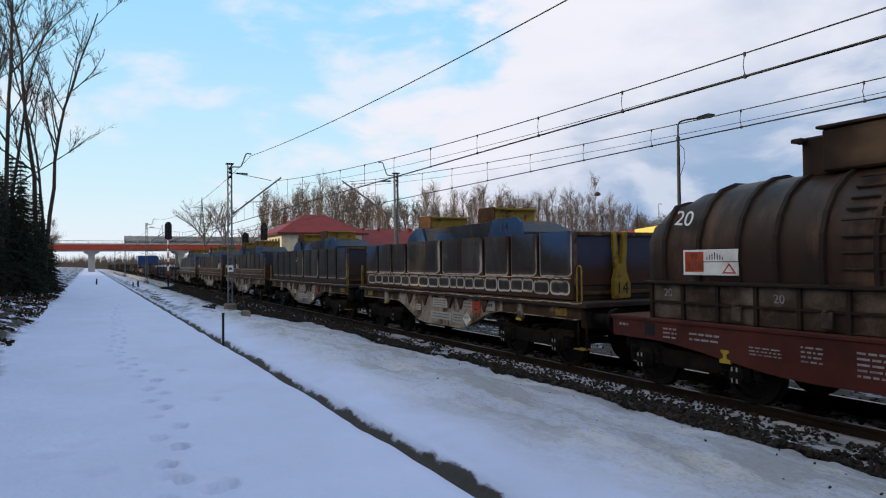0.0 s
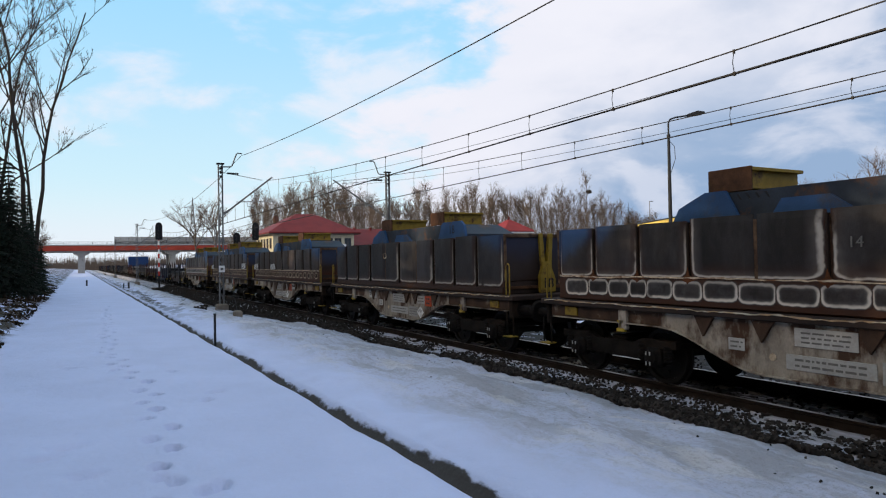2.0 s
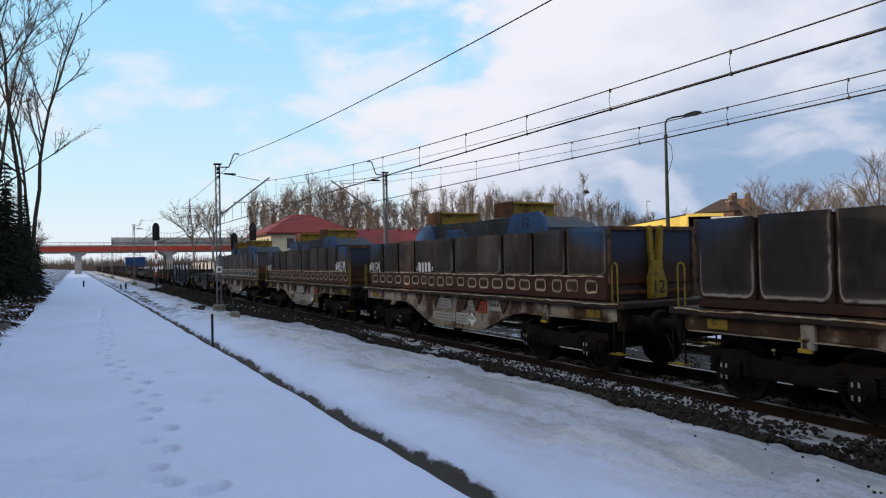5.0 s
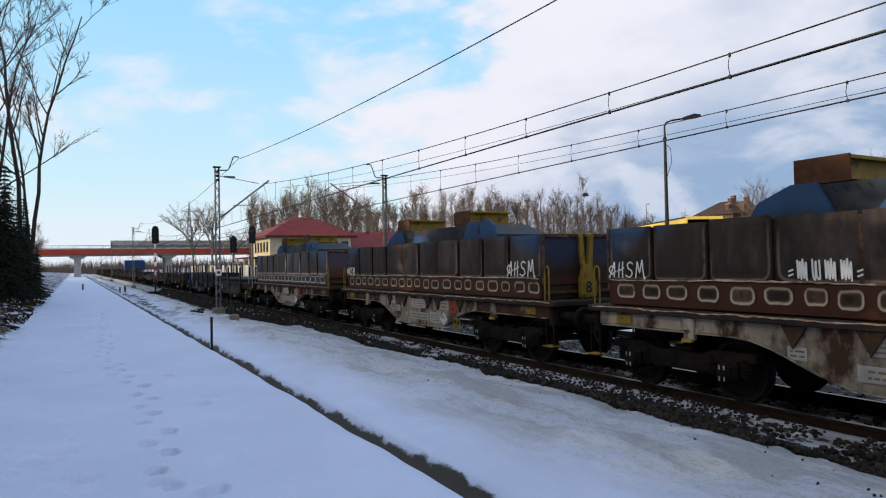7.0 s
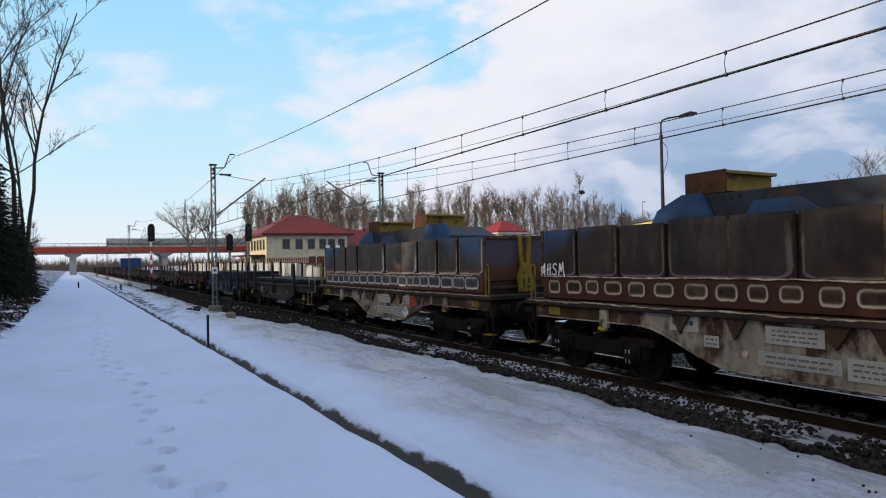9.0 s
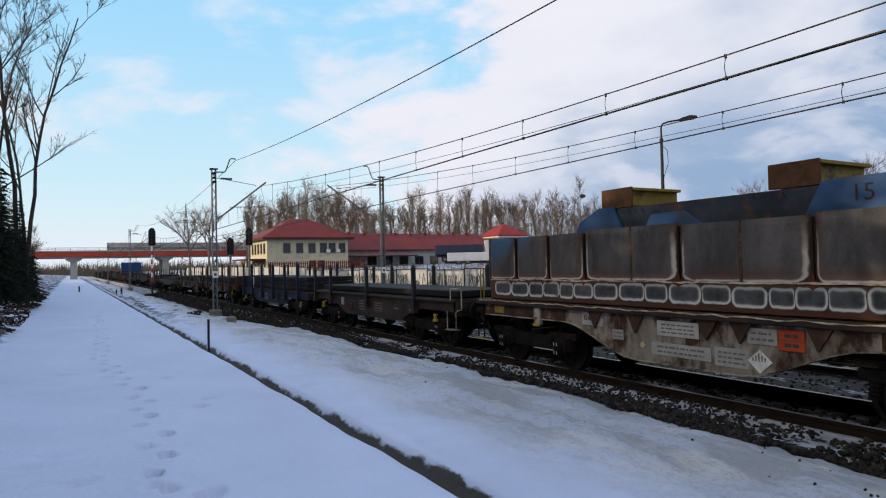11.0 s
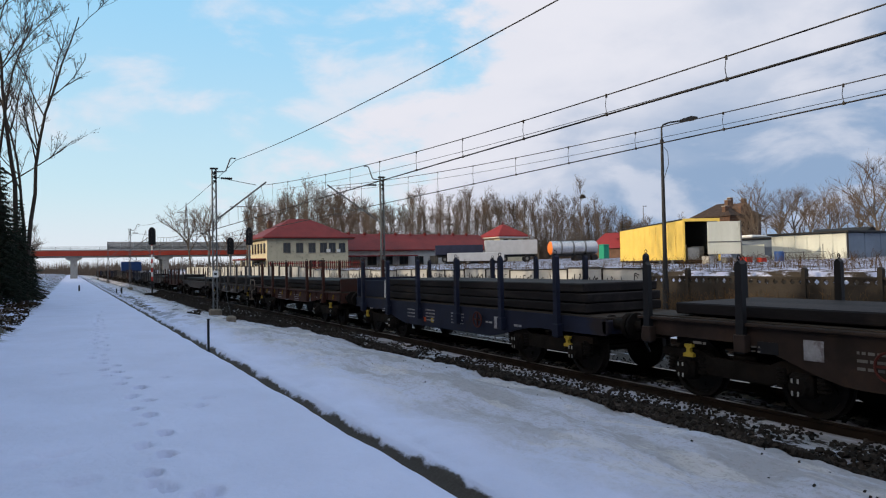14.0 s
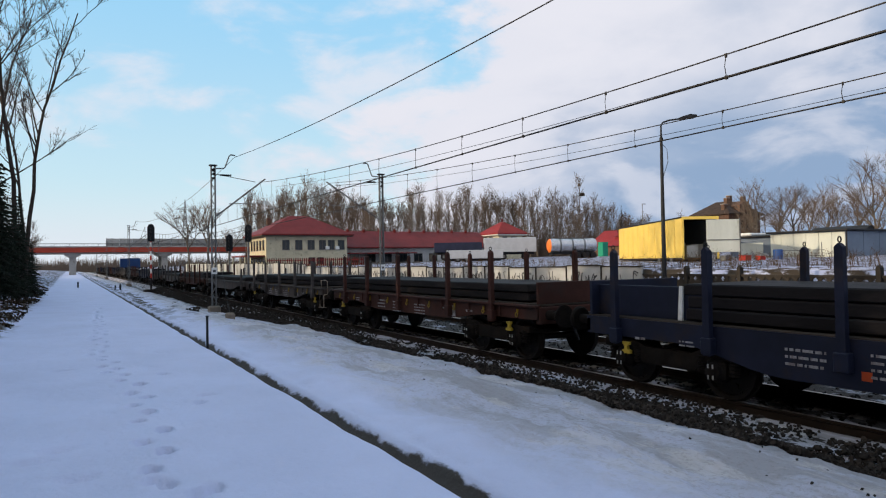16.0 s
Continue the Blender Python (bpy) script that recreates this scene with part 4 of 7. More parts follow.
def heat_ring(rng, y, z, w, h, x):
    """A thin scorched plate with rounded, uneven edges round a stiffener."""
    n = 24
    front = []
    for i in range(n):
        a = 6.2832 * (i + .5) / n
        ca, sa = math.cos(a), math.sin(a)
        k = 1 + rng.uniform(-.03, .03)
        front.append((x, y + math.copysign(abs(ca) ** .45, ca) * w / 2 * k, z + math.copysign(abs(sa) ** .45, sa) * h / 2 * k))
    v = front + [(p[0] + .010, p[1], p[2]) for p in front]
    return Shape().add(v, [tuple(range(n))] + [(i, (i + 1) % n, n + (i + 1) % n, n + i) for i in range(n)])


def burn_line(rng, pts, x, thick, S):
    """An uneven pale heat edge along points (y, z)."""
    fine = []
    for (a, b), (c, d) in zip(pts, pts[1:]):
        n = max(1, int(math.hypot(c - a, d - b) / .09))
        fine += [(a + (c - a) * i / n, b + (d - b) * i / n) for i in range(n)]
    fine.append(pts[-1])
    fine = [(a + rng.uniform(-.008, .008), b + rng.uniform(-.008, .008)) for a, b in fine]
    top = []
    for i, (a, b) in enumerate(fine):
        p, q = fine[max(i - 1, 0)], fine[min(i + 1, len(fine) - 1)]
        d = Vector((q[0] - p[0], q[1] - p[1]))
        d = d.normalized() if d.length > 1e-6 else Vector((1, 0))
        t = thick * rng.uniform(.35, 1.1)
        top.append(((x, a - d.y * t, b + d.x * t), (x, a + d.y * t, b - d.x * t)))
    v = [p for pair in top for p in pair]
    S.add(v, [(2 * i, 2 * i + 2, 2 * i + 3, 2 * i + 1) for i in range(len(top) - 1)])


def bars(w, y, z, width, height, rows, x, mat, rng, depth=.003):
    """Lines of writing too small to read, as plain bars."""
    S = Shape()
    for r in range(rows):
        zz = z + height / 2 - (r + .5) * height / rows
        a = y + width / 2
        while a > y - width / 2 + .03:
            b = max(y - width / 2, a - rng.uniform(.04, .16))
            S.box(x - depth, x, b, a - .012, zz - height / rows * .19, zz + height / rows * .19)
            a = b - .015
    return tagged(part("lettering", S, mat, w), kind="stuff")


def sign(w, y, z, width, height, x, rng, mat="plate", rows=3, label=""):
    p = part("data_plate", Shape().box(x - .012, x, y - width / 2, y + width / 2, z - height / 2, z + height / 2, .004), M[mat], w, label)
    if rows:
        bars(p, y, z, width * .8, height * .75, rows, x - .0135, M["stencil"], rng)
    return p


def flowing(pts, n=5):
    """Rounds a stroke through its points."""
    p = [Vector(q) for q in pts]
    p = [p[0] * 2 - p[1]] + p + [p[-1] * 2 - p[-2]]
    out = []
    for a, b, c, d in zip(p, p[1:], p[2:], p[3:]):
        for i in range(n):
            t = i / n
            out.append(tuple((b * 2 + (c - a) * t + (a * 2 - b * 5 + c * 4 - d) * t * t + (b * 3 - a - c * 3 + d) * t ** 3) / 2))
    return out + [tuple(p[-2])]


def tag_strokes(S, letters, y, z, h, x, wd):
    """Sprayed capital letters as brush strokes; the reader's right is -y."""
    glyph = {"A": [[(-.15, -.05), (.12, .4), (.38, .98), (.40, .5), (.36, .02)], [(.5, .38), (.1, .2), (-.12, .5), (.1, .72), (.45, .62)]], "H": [[(.12, .95), (.06, .5), (.04, .0)], [(.44, 1.0), (.40, .5), (.42, -.02)], [(-.05, .42), (.3, .5), (.55, .62)]],
             "S": [[(.55, .88), (.32, .98), (.10, .82), (.18, .58), (.46, .42), (.52, .18), (.28, .0), (-.05, .12)]], "M": [[(.02, -.02), (.12, .5), (.20, .98), (.30, .7), (.42, .32), (.56, .75), (.68, 1.08), (.74, .5), (.86, -.06), (.96, -.02)]],
             "I": [[(.2, 0), (.25, 1)]], "~": [[(0, .2), (.2, .95), (.3, .1), (.5, .9), (.6, .1), (.75, .8)], [(-.1, .3), (.3, .25)]],
             "w": [[(0, .95), (.05, .1), (.14, .9), (.22, .05), (.30, 1.0), (.38, .1), (.48, .85), (.52, .0)]], "v": [[(.02, 1.0), (.04, .3), (.16, .05), (.2, .9), (.26, .2), (.42, .1), (.4, .95)]],
             "=": [[(0, .2), (.22, .28)], [(0, .42), (.22, .5)]]}
    for ch in letters:
        for st in glyph.get(ch, []):
            S.strip(flowing([(y - a * h * .8, z + b * h * .84) for a, b in st]), wd, x)
        y -= (max(a for st in glyph[ch] for a, b in st) + .25) * h * .8
    return S


def tub_wagon(q, number, steel, marks, seed, label="", vtg=2.0, ds=0.0):
    rng = random.Random(seed)
    w = wagon("coil_wagon", q, label, "tub wagons of the train")
    HX = 1.12
    band = 1.47 if marks == "lines" else 1.745
    # frame
    for s in (-1, 1):
        x0, x1 = sorted((s * 1.06, s * 1.10))
        part("side_sill", Shape().prism(fish_belly(2.80, 1.2, .98, .47, .95, 2.75), 0, x0, x1), M["sole"], w, "cream side sill, rust-streaked and deep at the middle")
        for y0, y1 in ((-5.55, -2.805), (2.805, 5.55)):
            part("sill_end", Shape().box(x0, x1, y0, y1, .98, 1.2, .01), M["sole" if number == "12" else "sill_rust"], w, "rusty end of the side sill")
    for sd in (-1, 1):
        low = [(5.4, .98)] + [q for q in fish_belly(2.80, 1.2, .98, .47, .95, 2.75)[3:-1]] + [(-5.4, .98)]
        fl = Shape()
        for (a, za), (b, zb) in zip(low, low[1:]):
            if abs(a - b) > .004:
                fl.prism([(a, za - .016), (b, zb - .016), (b, zb - .002), (a, za - .002)], 0, *sorted((sd * 1.02, sd * 1.165)))
        part("belly_flange", fl, M["sole"], w, "pale worn flange along the sill's lower edge")
    part("deck", Shape().box(-1.2, 1.2, -5.72, 5.72, 1.2, 1.31, .015), M["brown"], w, "rusty brown deck edge")
    lip = Shape()
    burn_line(rng, [(5.6 - .28 * i, 1.285 + rng.uniform(-.012, .012)) for i in range(41)], -1.203, .013, lip)
    part("deck_rim", lip, M["burn_rust"], w, "pale chipped rim along the deck")
    part("centre_beam", Shape().box(-.3, .3, -5.5, 5.5, .75, 1.2, .02), M["bogie"], w)
    # sill stiffeners (dark gussets) between the plates
    for y in (1.9, .95, -.45, -1.0, -2.1):
        part("gusset", Shape().prism([(y + .17, 1.2), (y - .17, 1.2), (y + .02, .90)], 0, -1.15, -1.09), M["sill_rust"], w)
    for s in (-1, 1):
        for y in (-3.55, 3.55):
            part("jack_bracket", Shape().box(*sorted((s * 1.06, s * 1.17)), y - .09, y + .09, .86, 1.2, .02), M["sole"], w)
    # tub: floor, ends, ribbed sides
    part("tub_floor", Shape().box(-1.04, 1.04, -5.2, 5.2, 1.31, 1.42), M["brown"], w)
    part("liner", Shape().box(-1.07, -1.03, -5.2, 5.2, 1.42, 2.58).box(1.03, 1.07, -5.2, 5.2, 1.42, 2.58), M["patch"], w, "sooty inner lining")
    for s in (-1, 1):
        part("lower_band", Shape().box(*sorted((s * 1.05, s * (HX - .004))), -5.24, 5.24, 1.32, band, .02), M[steel], w, "rust-brown lower band")
        for i, (a, b) in enumerate(zip(TUB_RIBS, TUB_RIBS[1:])):
            top = 2.63 + rng.uniform(-.012, .025)
            pan = Shape()
            cuts = [a] + ([1.07] if i == 3 else [-.99] if i == 4 else []) + [b]
            for c0, c1 in zip(cuts, cuts[1:]):
                ym = (c0 + c1) / 2
                y0, y1, gap = c1, c0, .028
                o = len(pan.v)
                nz_, ny_ = 10, 10
                bulge = rng.uniform(.008, .028)
                for iz in range(nz_ + 1):
                    for iy in range(ny_ + 1):
                        u, v = iy / ny_, iz / nz_
                        edge = min(1, min(u, 1 - u) * 10) * min(1, min(v + .2, 1.05 - v) * 12)
                        x = s * (HX - .045 + .045 * min(1, edge * 1.3) + bulge * math.sin(u * 3.1416) * math.sin(v * 3.1416))
                        pan.v.append((x, y0 + gap + (y1 - y0 - 2 * gap) * u, band + .005 + (top - band - .005) * v))
                for iz in range(nz_):
                    for iy in range(ny_):
                        k = o + iz * (ny_ + 1) + iy
                        pan.f.append((k, k + 1, k + ny_ + 2, k + ny_ + 1))
                pan.box(*sorted((s * 1.05, s * (HX - .048))), y0 + gap, y1 - gap, band + .005, top - .01)
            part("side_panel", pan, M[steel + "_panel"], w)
        for y in TUB_RIBS[1:-1]:
            part("rib", Shape().box(*sorted((s * 1.05, s * (HX + .004))), y - .014, y + .014, band - .015, 2.60, .005), M["hood_rib"], w)
    for e in (-1, 1):
        part("end_wall", Shape().box(-1.09, 1.09, *sorted((e * 5.19, e * 5.26)), 1.6, 2.62, .015), M[steel], w, "blue end wall, sooty along the bottom")
        fy = sorted((e * 5.262, e * 5.30))
        part("end_frame", Shape().box(-1.10, -1.03, *fy, 1.6, 2.64, .012).box(1.03, 1.10, *fy, 1.6, 2.64, .012).box(-1.03, 1.03, *fy, 2.56, 2.64, .012), M["patch"], w, "sooty angle frame round the end wall")
        part("end_band", Shape().box(-1.06, 1.06, *sorted((e * 5.17, e * 5.24)), 1.32, 1.6, .015), M["brown"], w)
        for x in (-.13, .13):
            sgn = -1 if x < 0 else 1
            post = Shape().prism([(x - .045, 2.64), (x + .045, 2.66), (x * .5 + .055, 1.9), (x * .5 - .055, 1.9)], 1, *sorted((e * 5.275, e * (5.36 + .02 * sgn))))
            part("end_post", post, M["yellow"], w, "yellow end post")
        part("number_shield", Shape().prism([(-.19, 1.33), (.21, 1.35), (.22, 1.62), (.12, 1.86), (.11, 2.02), (-.12, 2.02), (-.14, 1.86), (-.20, 1.7)], 1, *sorted((e * 5.30, e * 5.40))), M["yellow"], w, "yellow shield plate with a black number")
        part("end_beam", Shape().box(-1.0, 1.0, *sorted((e * 5.245, e * 5.285)), 1.42, 1.49, .01), M["beam_end"], w, "rusty cross beam with yellow paint left")
        part("head_stock", Shape().box(-1.15, 1.15, *sorted((e * 5.5, e * 5.62)), .82, 1.2, .02), M["bogie"], w)
        for x in (-1.16, 1.16):
            part("handrail", Shape().tube([(x, e * 5.55, 1.29), (x, e * 5.56, 1.34), (x, e * 5.56, 1.92), (x, e * 5.54, 1.97), (x, e * 5.495, 1.99), (x, e * 5.45, 1.97), (x, e * 5.43, 1.92), (x, e * 5.43, 1.34), (x, e * 5.44, 1.29), (x, e * 5.495, 1.27), (x, e * 5.55, 1.29)], .015, 6), M["yellow"], w, "yellow handrail")
            part("step", Shape().tube([(x, e * 5.45, .95), (x, e * 5.45, .45), (x, e * 5.68, .45), (x, e * 5.68, .95)], .018, 6), M["bogie"], w, "sooty shunter's step")
            part("tread", Shape().box(x - .1, x + .1, *sorted((e * 5.42, e * 5.70)), .435, .455), M["yellow"], w, "worn yellow step tread")
        part("number", text_mesh(number, .33, M["black"], on_front(0, -5.404, 1.53) if e < 0 else on_front(0, 0, 0) @ Matrix.Identity(4)) if e < 0 else text_mesh(number, .33, M["black"], Matrix(((-1, 0, 0, 0), (0, 0, 1, 5.404), (0, 1, 0, 1.53), (0, 0, 0, 1)))), None, w)
    # heat marks
    if marks in ("rings", "pale_rings"):
        mat = M["ring_rust" if marks == "rings" else "ring_blue" if steel == "tub_grey" else "ring_pale"]
        y = 5.05
        while y > -5.0:
            wd = rng.uniform(.36, .66) if marks == "pale_rings" else rng.uniform(.32, .46)
            part("heat_ring", heat_ring(rng, y - wd / 2, 1.565 + rng.uniform(-.012, .012), wd, rng.uniform(.30, .35) if marks == "pale_rings" else rng.uniform(.25, .29), -HX - rng.uniform(.004, .0055)), mat, w)
            y -= wd + (rng.uniform(-.045, -.01) if marks == "pale_rings" else rng.uniform(.08, .18))
        S = Shape()
        burn_line(rng, [(a, 1.752 + rng.uniform(-.012, .012)) for a in [5.2 - .52 * i for i in range(21)]], -HX - .008, .015, S)
        part("burn_edge", S, M["burn"], w, "pale heat line along the panels' foot")
    if marks == "pale_rings":
        for y in TUB_RIBS[1:-1]:
            k = rng.uniform(.7, 1.3)
            P = Shape().prism([(y - .15 * k, 1.735), (y - .03, 1.69), (y, 1.66), (y + .03, 1.69), (y + .14 * k, 1.74), (y + .03, 1.79), (y, 1.86 + .06 * k), (y - .03, 1.79)], 0, -HX - .006, -HX + .01)
            part("rust_patch", P, M["rust"], w, "orange rust at a rib's foot")
    # cover and lifting beams
    cov = Shape().prism([(2.62, 2.45), (2.62, 2.68), (1.95, 3.02), (-2.35, 3.02), (-3.1, 2.74), (-3.1, 2.45)], 0, -.72, .74)
    part("cover", cov, M["cover_dark"], w, "sooty blue sheet cover with sloped ends")
    part("cover_crown", Shape().prism([(1.1, 2.5), (.85, 2.86), (.2, 2.86), (-.3, 2.5)], 0, -.80, -.725), M["cover"], w)
    part("number_board", Shape().prism([(-1.74, 2.60), (-1.98, 3.04), (-2.06, 3.075), (-2.95, 3.075), (-3.12, 2.95), (-3.2, 2.60)], 0, -.80, -.74), M["cover"], w, "blue board with a black number")
    part("end_board", Shape().prism([(2.75, 2.60), (2.6, 2.84), (2.1, 3.05), (1.75, 3.05), (1.5, 2.60)], 0, -.80, -.74), M["cover"], w)
    part("number", text_mesh(number, .30, M["black"], on_side(-.802, -2.5, 2.86)), None, w, "black number")
    for y0, y1 in ((1.37, 2.09), (-1.92, -1.21)):
        b = Shape().box(-.68, .55, y0, y1, 3.05, 3.08, .004).box(-.68, .55, y0, y1, 3.32, 3.37, .006).box(-.68, .55, y0 + .10, y0 + .14, 3.08, 3.32).box(-.68, .55, y1 - .14, y1 - .10, 3.08, 3.32)
        bm_ = part("lifting_beam", b, M["yellow"], w, "worn yellow cross beam")
        part("beam_end", Shape().box(-.72, -.68, y0 - .01, y1 + .01, 3.03, 3.38, .008), M["beam_end"], bm_, "rusty brown end plate")
    for y in (1.55, 1.40, 1.25, 1.1, -1.0, -1.15, -1.3, -1.45):
        slots = Shape().prism([(y, 2.90), (y + .06, 2.985), (y + .02, 2.985), (y - .03, 2.90)], 0, -.724, -.719)
        part("slot", slots, M["black"], w)
    # plates on the sill
    x = -1.101
    sign(w, .12 + ds, 1.02, .80, .24, x, rng, rows=3)
    sign(w, .08 + ds, .69, 1.12, .20, x, rng, rows=2)
    sign(w, -.82 + ds, .69, .56, .27, x, rng, rows=3)
    sign(w, 1.38 + ds, .84, .26, .17, x, rng, rows=2)
    sign(w, -1.30 + ds, 1.03, .44, .22, x, rng, rows=2)
    part("brand_plate", Shape().box(x - .012, x, vtg - .27, vtg + .27, .95, 1.19, .004), M["plate"], w, "pale plate with a dark mark")
    S = Shape().ring((x - .014, vtg + .17, 1.08), 0, .035, .012, 10, 4)
    for i in range(3):
        S.box(x - .016, x - .012, vtg + .03 - i * .10, vtg + .10 - i * .10, 1.045, 1.115)
    part("brand_mark", S, M["ink"], w)
    p = part("hazard_plate", Shape().box(x - .016, x, -1.90 + ds, -1.53 + ds, .87, 1.15, .005), M["orange"], w, "orange hazard plate")
    part("divider", Shape().box(x - .018, x - .015, -1.90 + ds, -1.53 + ds, 1.005, 1.015), M["ink"], p)
    bars(p, -1.715 + ds, 1.01, .2, .24, 2, x - .0175, M["ink"], rng)
    d = part("diamond_plate", Shape().prism([(-1.26 + ds, .53), (-1.08 + ds, .69), (-1.26 + ds, .85), (-1.44 + ds, .69)], 0, x - .016, x), M["white"], w, "white diamond label")
    S = Shape()
    for k in range(5):
        S.box(x - .018, x - .0155, ds - 1.35 + k * .045, ds - 1.335 + k * .045, .69, .72 + .08 * (1 - abs(k - 2) / 3))
    part("stripe", S, M["ink"], d)
    part("builder_disc", Shape().lathe([(x - .014, .05), (x, .05)], 0, (0, .83, .72), 14), M["burn"], w)
    if number == "8":
        hw = part("handbrake_wheel", Shape().ring((-1.19, -2.05, .60), 0, .15, .014, 18, 5).box(-1.2, -1.18, -2.2, -1.9, .588, .612).box(-1.2, -1.18, -2.062, -2.038, .45, .75), M["yellow"], w, "yellow handbrake wheel")
        part("spindle", Shape().lathe([(-1.2, .025), (-1.05, .025)], 0, (0, -2.05, .60), 8), M["dark"], hw)
    for y in (-4.9, 4.9):
        part("corner_plate", Shape().box(-1.13, -1.1, y - .17, y + .17, 1.02, 1.17, .004), M["yellow"], w, "yellow data panel")
    running_gear(w, 6.2, 3.85, ((-3.55, 1.02), (3.55, 1.02)))
    return w


def hood_wagon(q):
    rng = random.Random(20)
    w = wagon("hooded_coil_wagon", q, "red flat wagon under a sooty brown ribbed hood")
    for s in (-1, 1):
        x0, x1 = sorted((s * 1.10, s * 1.16))
        part("side_sill", Shape().prism(fish_belly(5.95, 1.12, .80, .50, 2.4, 5.2), 0, x0, x1), M["ox"], w, "oxide red side sill with white lettering")
    part("deck", Shape().box(-1.18, 1.18, -6.0, 6.0, 1.08, 1.15, .015), M["ox"], w)
    part("centre_beam", Shape().box(-.3, .3, -5.8, 5.8, .7, 1.1, .02), M["bogie"], w)
    base = part("base_box", Shape().box(-1.08, 1.08, -5.14, 5.14, 1.15, 1.70, .015), M["hood_base"], w, "grimy grey base box with posts")
    for i in range(17):
        y = 5.1 - i * .63
        part("post", Shape().box(-1.13, -1.08, y - .03, y + .03, 1.15, 1.70, .006), M["hood_rib"], base)
    for z in (1.42,):
        part("rail_bar", Shape().box(-1.12, -1.08, -5.14, 5.14, z - .02, z + .02, .005), M["hood_rib"], base)
    part("ledge", Shape().box(-1.17, 1.17, -5.2, 5.2, 1.70, 1.755, .012), M["hood_rib"], w, "dark ledge under the hood")

    prof = [(1.10, 1.755), (1.12, 2.1), (1.10, 2.38), (1.0, 2.66), (.82, 2.92), (.58, 3.12), (.3, 3.24), (0, 3.29)]
    prof = prof + [(-a, b) for a, b in prof[-2::-1]]

    def roof(y):
        a = abs(y)
        return 2.62 + (3.29 - 2.62) * min(1, max(0, (5.14 - a) / 1.25)) ** .5
    ys = [5.14 - .1285 * i for i in range(81)]
    v, f = [], []
    n = len(prof)
    for y in ys:
        for a, b in prof:
            v.append((a * (1 if b < roof(y) else .97), y, min(b, roof(y))))
    for j in range(len(ys) - 1):
        for i in range(n - 1):
            f.append((j * n + i, j * n + i + 1, (j + 1) * n + i + 1, (j + 1) * n + i))
    f += [tuple(range(n)), tuple(range((len(ys) - 1) * n, len(ys) * n))]
    hood = part("hood", Shape().add(v, f), M["hood"], w, "sooty brown barrel-shaped hood", smooth=True)
    for yr in [4.80, 4.14, 3.46, 2.88, 2.25, 1.6, .9, .2, -.5, -1.2, -1.9, -2.6, -3.3, -4.0, -4.7]:
        v, f = [], []
        for d, k in ((-.045, 1.0), (-.03, 1.04), (.03, 1.04), (.045, 1.0)):
            for a, b in prof:
                zz = min(b, roof(yr + d))
                v.append((a * k * (1 if b < roof(yr) else .97), yr + d, 1.755 + (zz - 1.755) * (1 + (k - 1) * .8)))
        for j in range(3):
            for i in range(n - 1):
                f.append((j * n + i, j * n + i + 1, (j + 1) * n + i + 1, (j + 1) * n + i))
        part("rib", Shape().add(v, f), M["hood_rib"], hood)
    for i in range(8):
        y = 1.9 - .0
        part("rung", Shape().tube([(-1.13 + max(0, i - 3) * .11, 2.0, 1.95 + i * .2 - max(0, i - 3) * .06), (-1.13 + max(0, i - 3) * .11, 1.25, 1.95 + i * .2 - max(0, i - 3) * .06)], .02, 6), M["hood_rib"], hood)
    lug = part("lifting_frame", Shape().box(-.35, .35, 2.5, 3.0, 3.2, 3.78, .03).box(-.45, .45, 1.5, 2.65, 3.25, 3.84, .03).box(-.5, .5, 2.9, 3.06, 3.70, 3.76, .01), M["hood_rib"], w, "rusty dark brown lifting frame on the hood")
    part("lip", Shape().box(-.5, .5, 1.4, 2.7, 3.84, 3.88, .008), M["hood_rib"], lug)
    # writing and plates
    x = -1.135
    part("number", text_mesh("20", .34, M["white"], on_side(-1.10, 4.42, 2.71) @ pose(0, 0, 0, -19, 0, -6)), None, w, "white number")
    part("number", text_mesh("20", .17, M["lettering"], on_side(-1.083, 4.78, 1.56)), None, w)
    part("number", text_mesh("20", .17, M["lettering"], on_side(-1.083, 2.88, 1.54)), None, w)
    pl = part("hazard_board", Shape().box(x - .03, x, 3.43, 4.40, 1.85, 2.23, .006), M["white"], w, "white board with hazard plates")
    part("hazard_plate", Shape().box(x - .036, x - .03, 4.02, 4.36, 1.90, 2.20, .002), M["orange"], pl, "orange hazard plate")
    part("number", text_mesh("99", .14, M["ink"], on_side(x - .0365, 4.19, 2.125)), None, pl)
    part("number", text_mesh("3258", .14, M["ink"], on_side(x - .0365, 4.19, 1.975)), None, pl)
    part("divider", Shape().box(x - .038, x - .036, 4.02, 4.36, 2.043, 2.055).box(x - .033, x - .0305, 3.43, 4.02, 2.043, 2.055), M["ink"], pl)
    S = Shape()
    for k in range(7):
        S.box(x - .033, x - .0305, 3.68 + k * .045, 3.695 + k * .045, 2.08, 2.10 + .09 * (1 - abs(k - 3) / 4))
    part("stripe", S, M["ink"], pl)
    part("warning_triangle", Shape().prism([(3.46, 1.88), (3.70, 1.88), (3.58, 2.03)], 0, x - .034, x - .0305), M["red"], pl, "red warning triangle")
    part("triangle_field", Shape().prism([(3.505, 1.90), (3.655, 1.90), (3.58, 1.995)], 0, x - .036, x - .034), M["white"], pl)
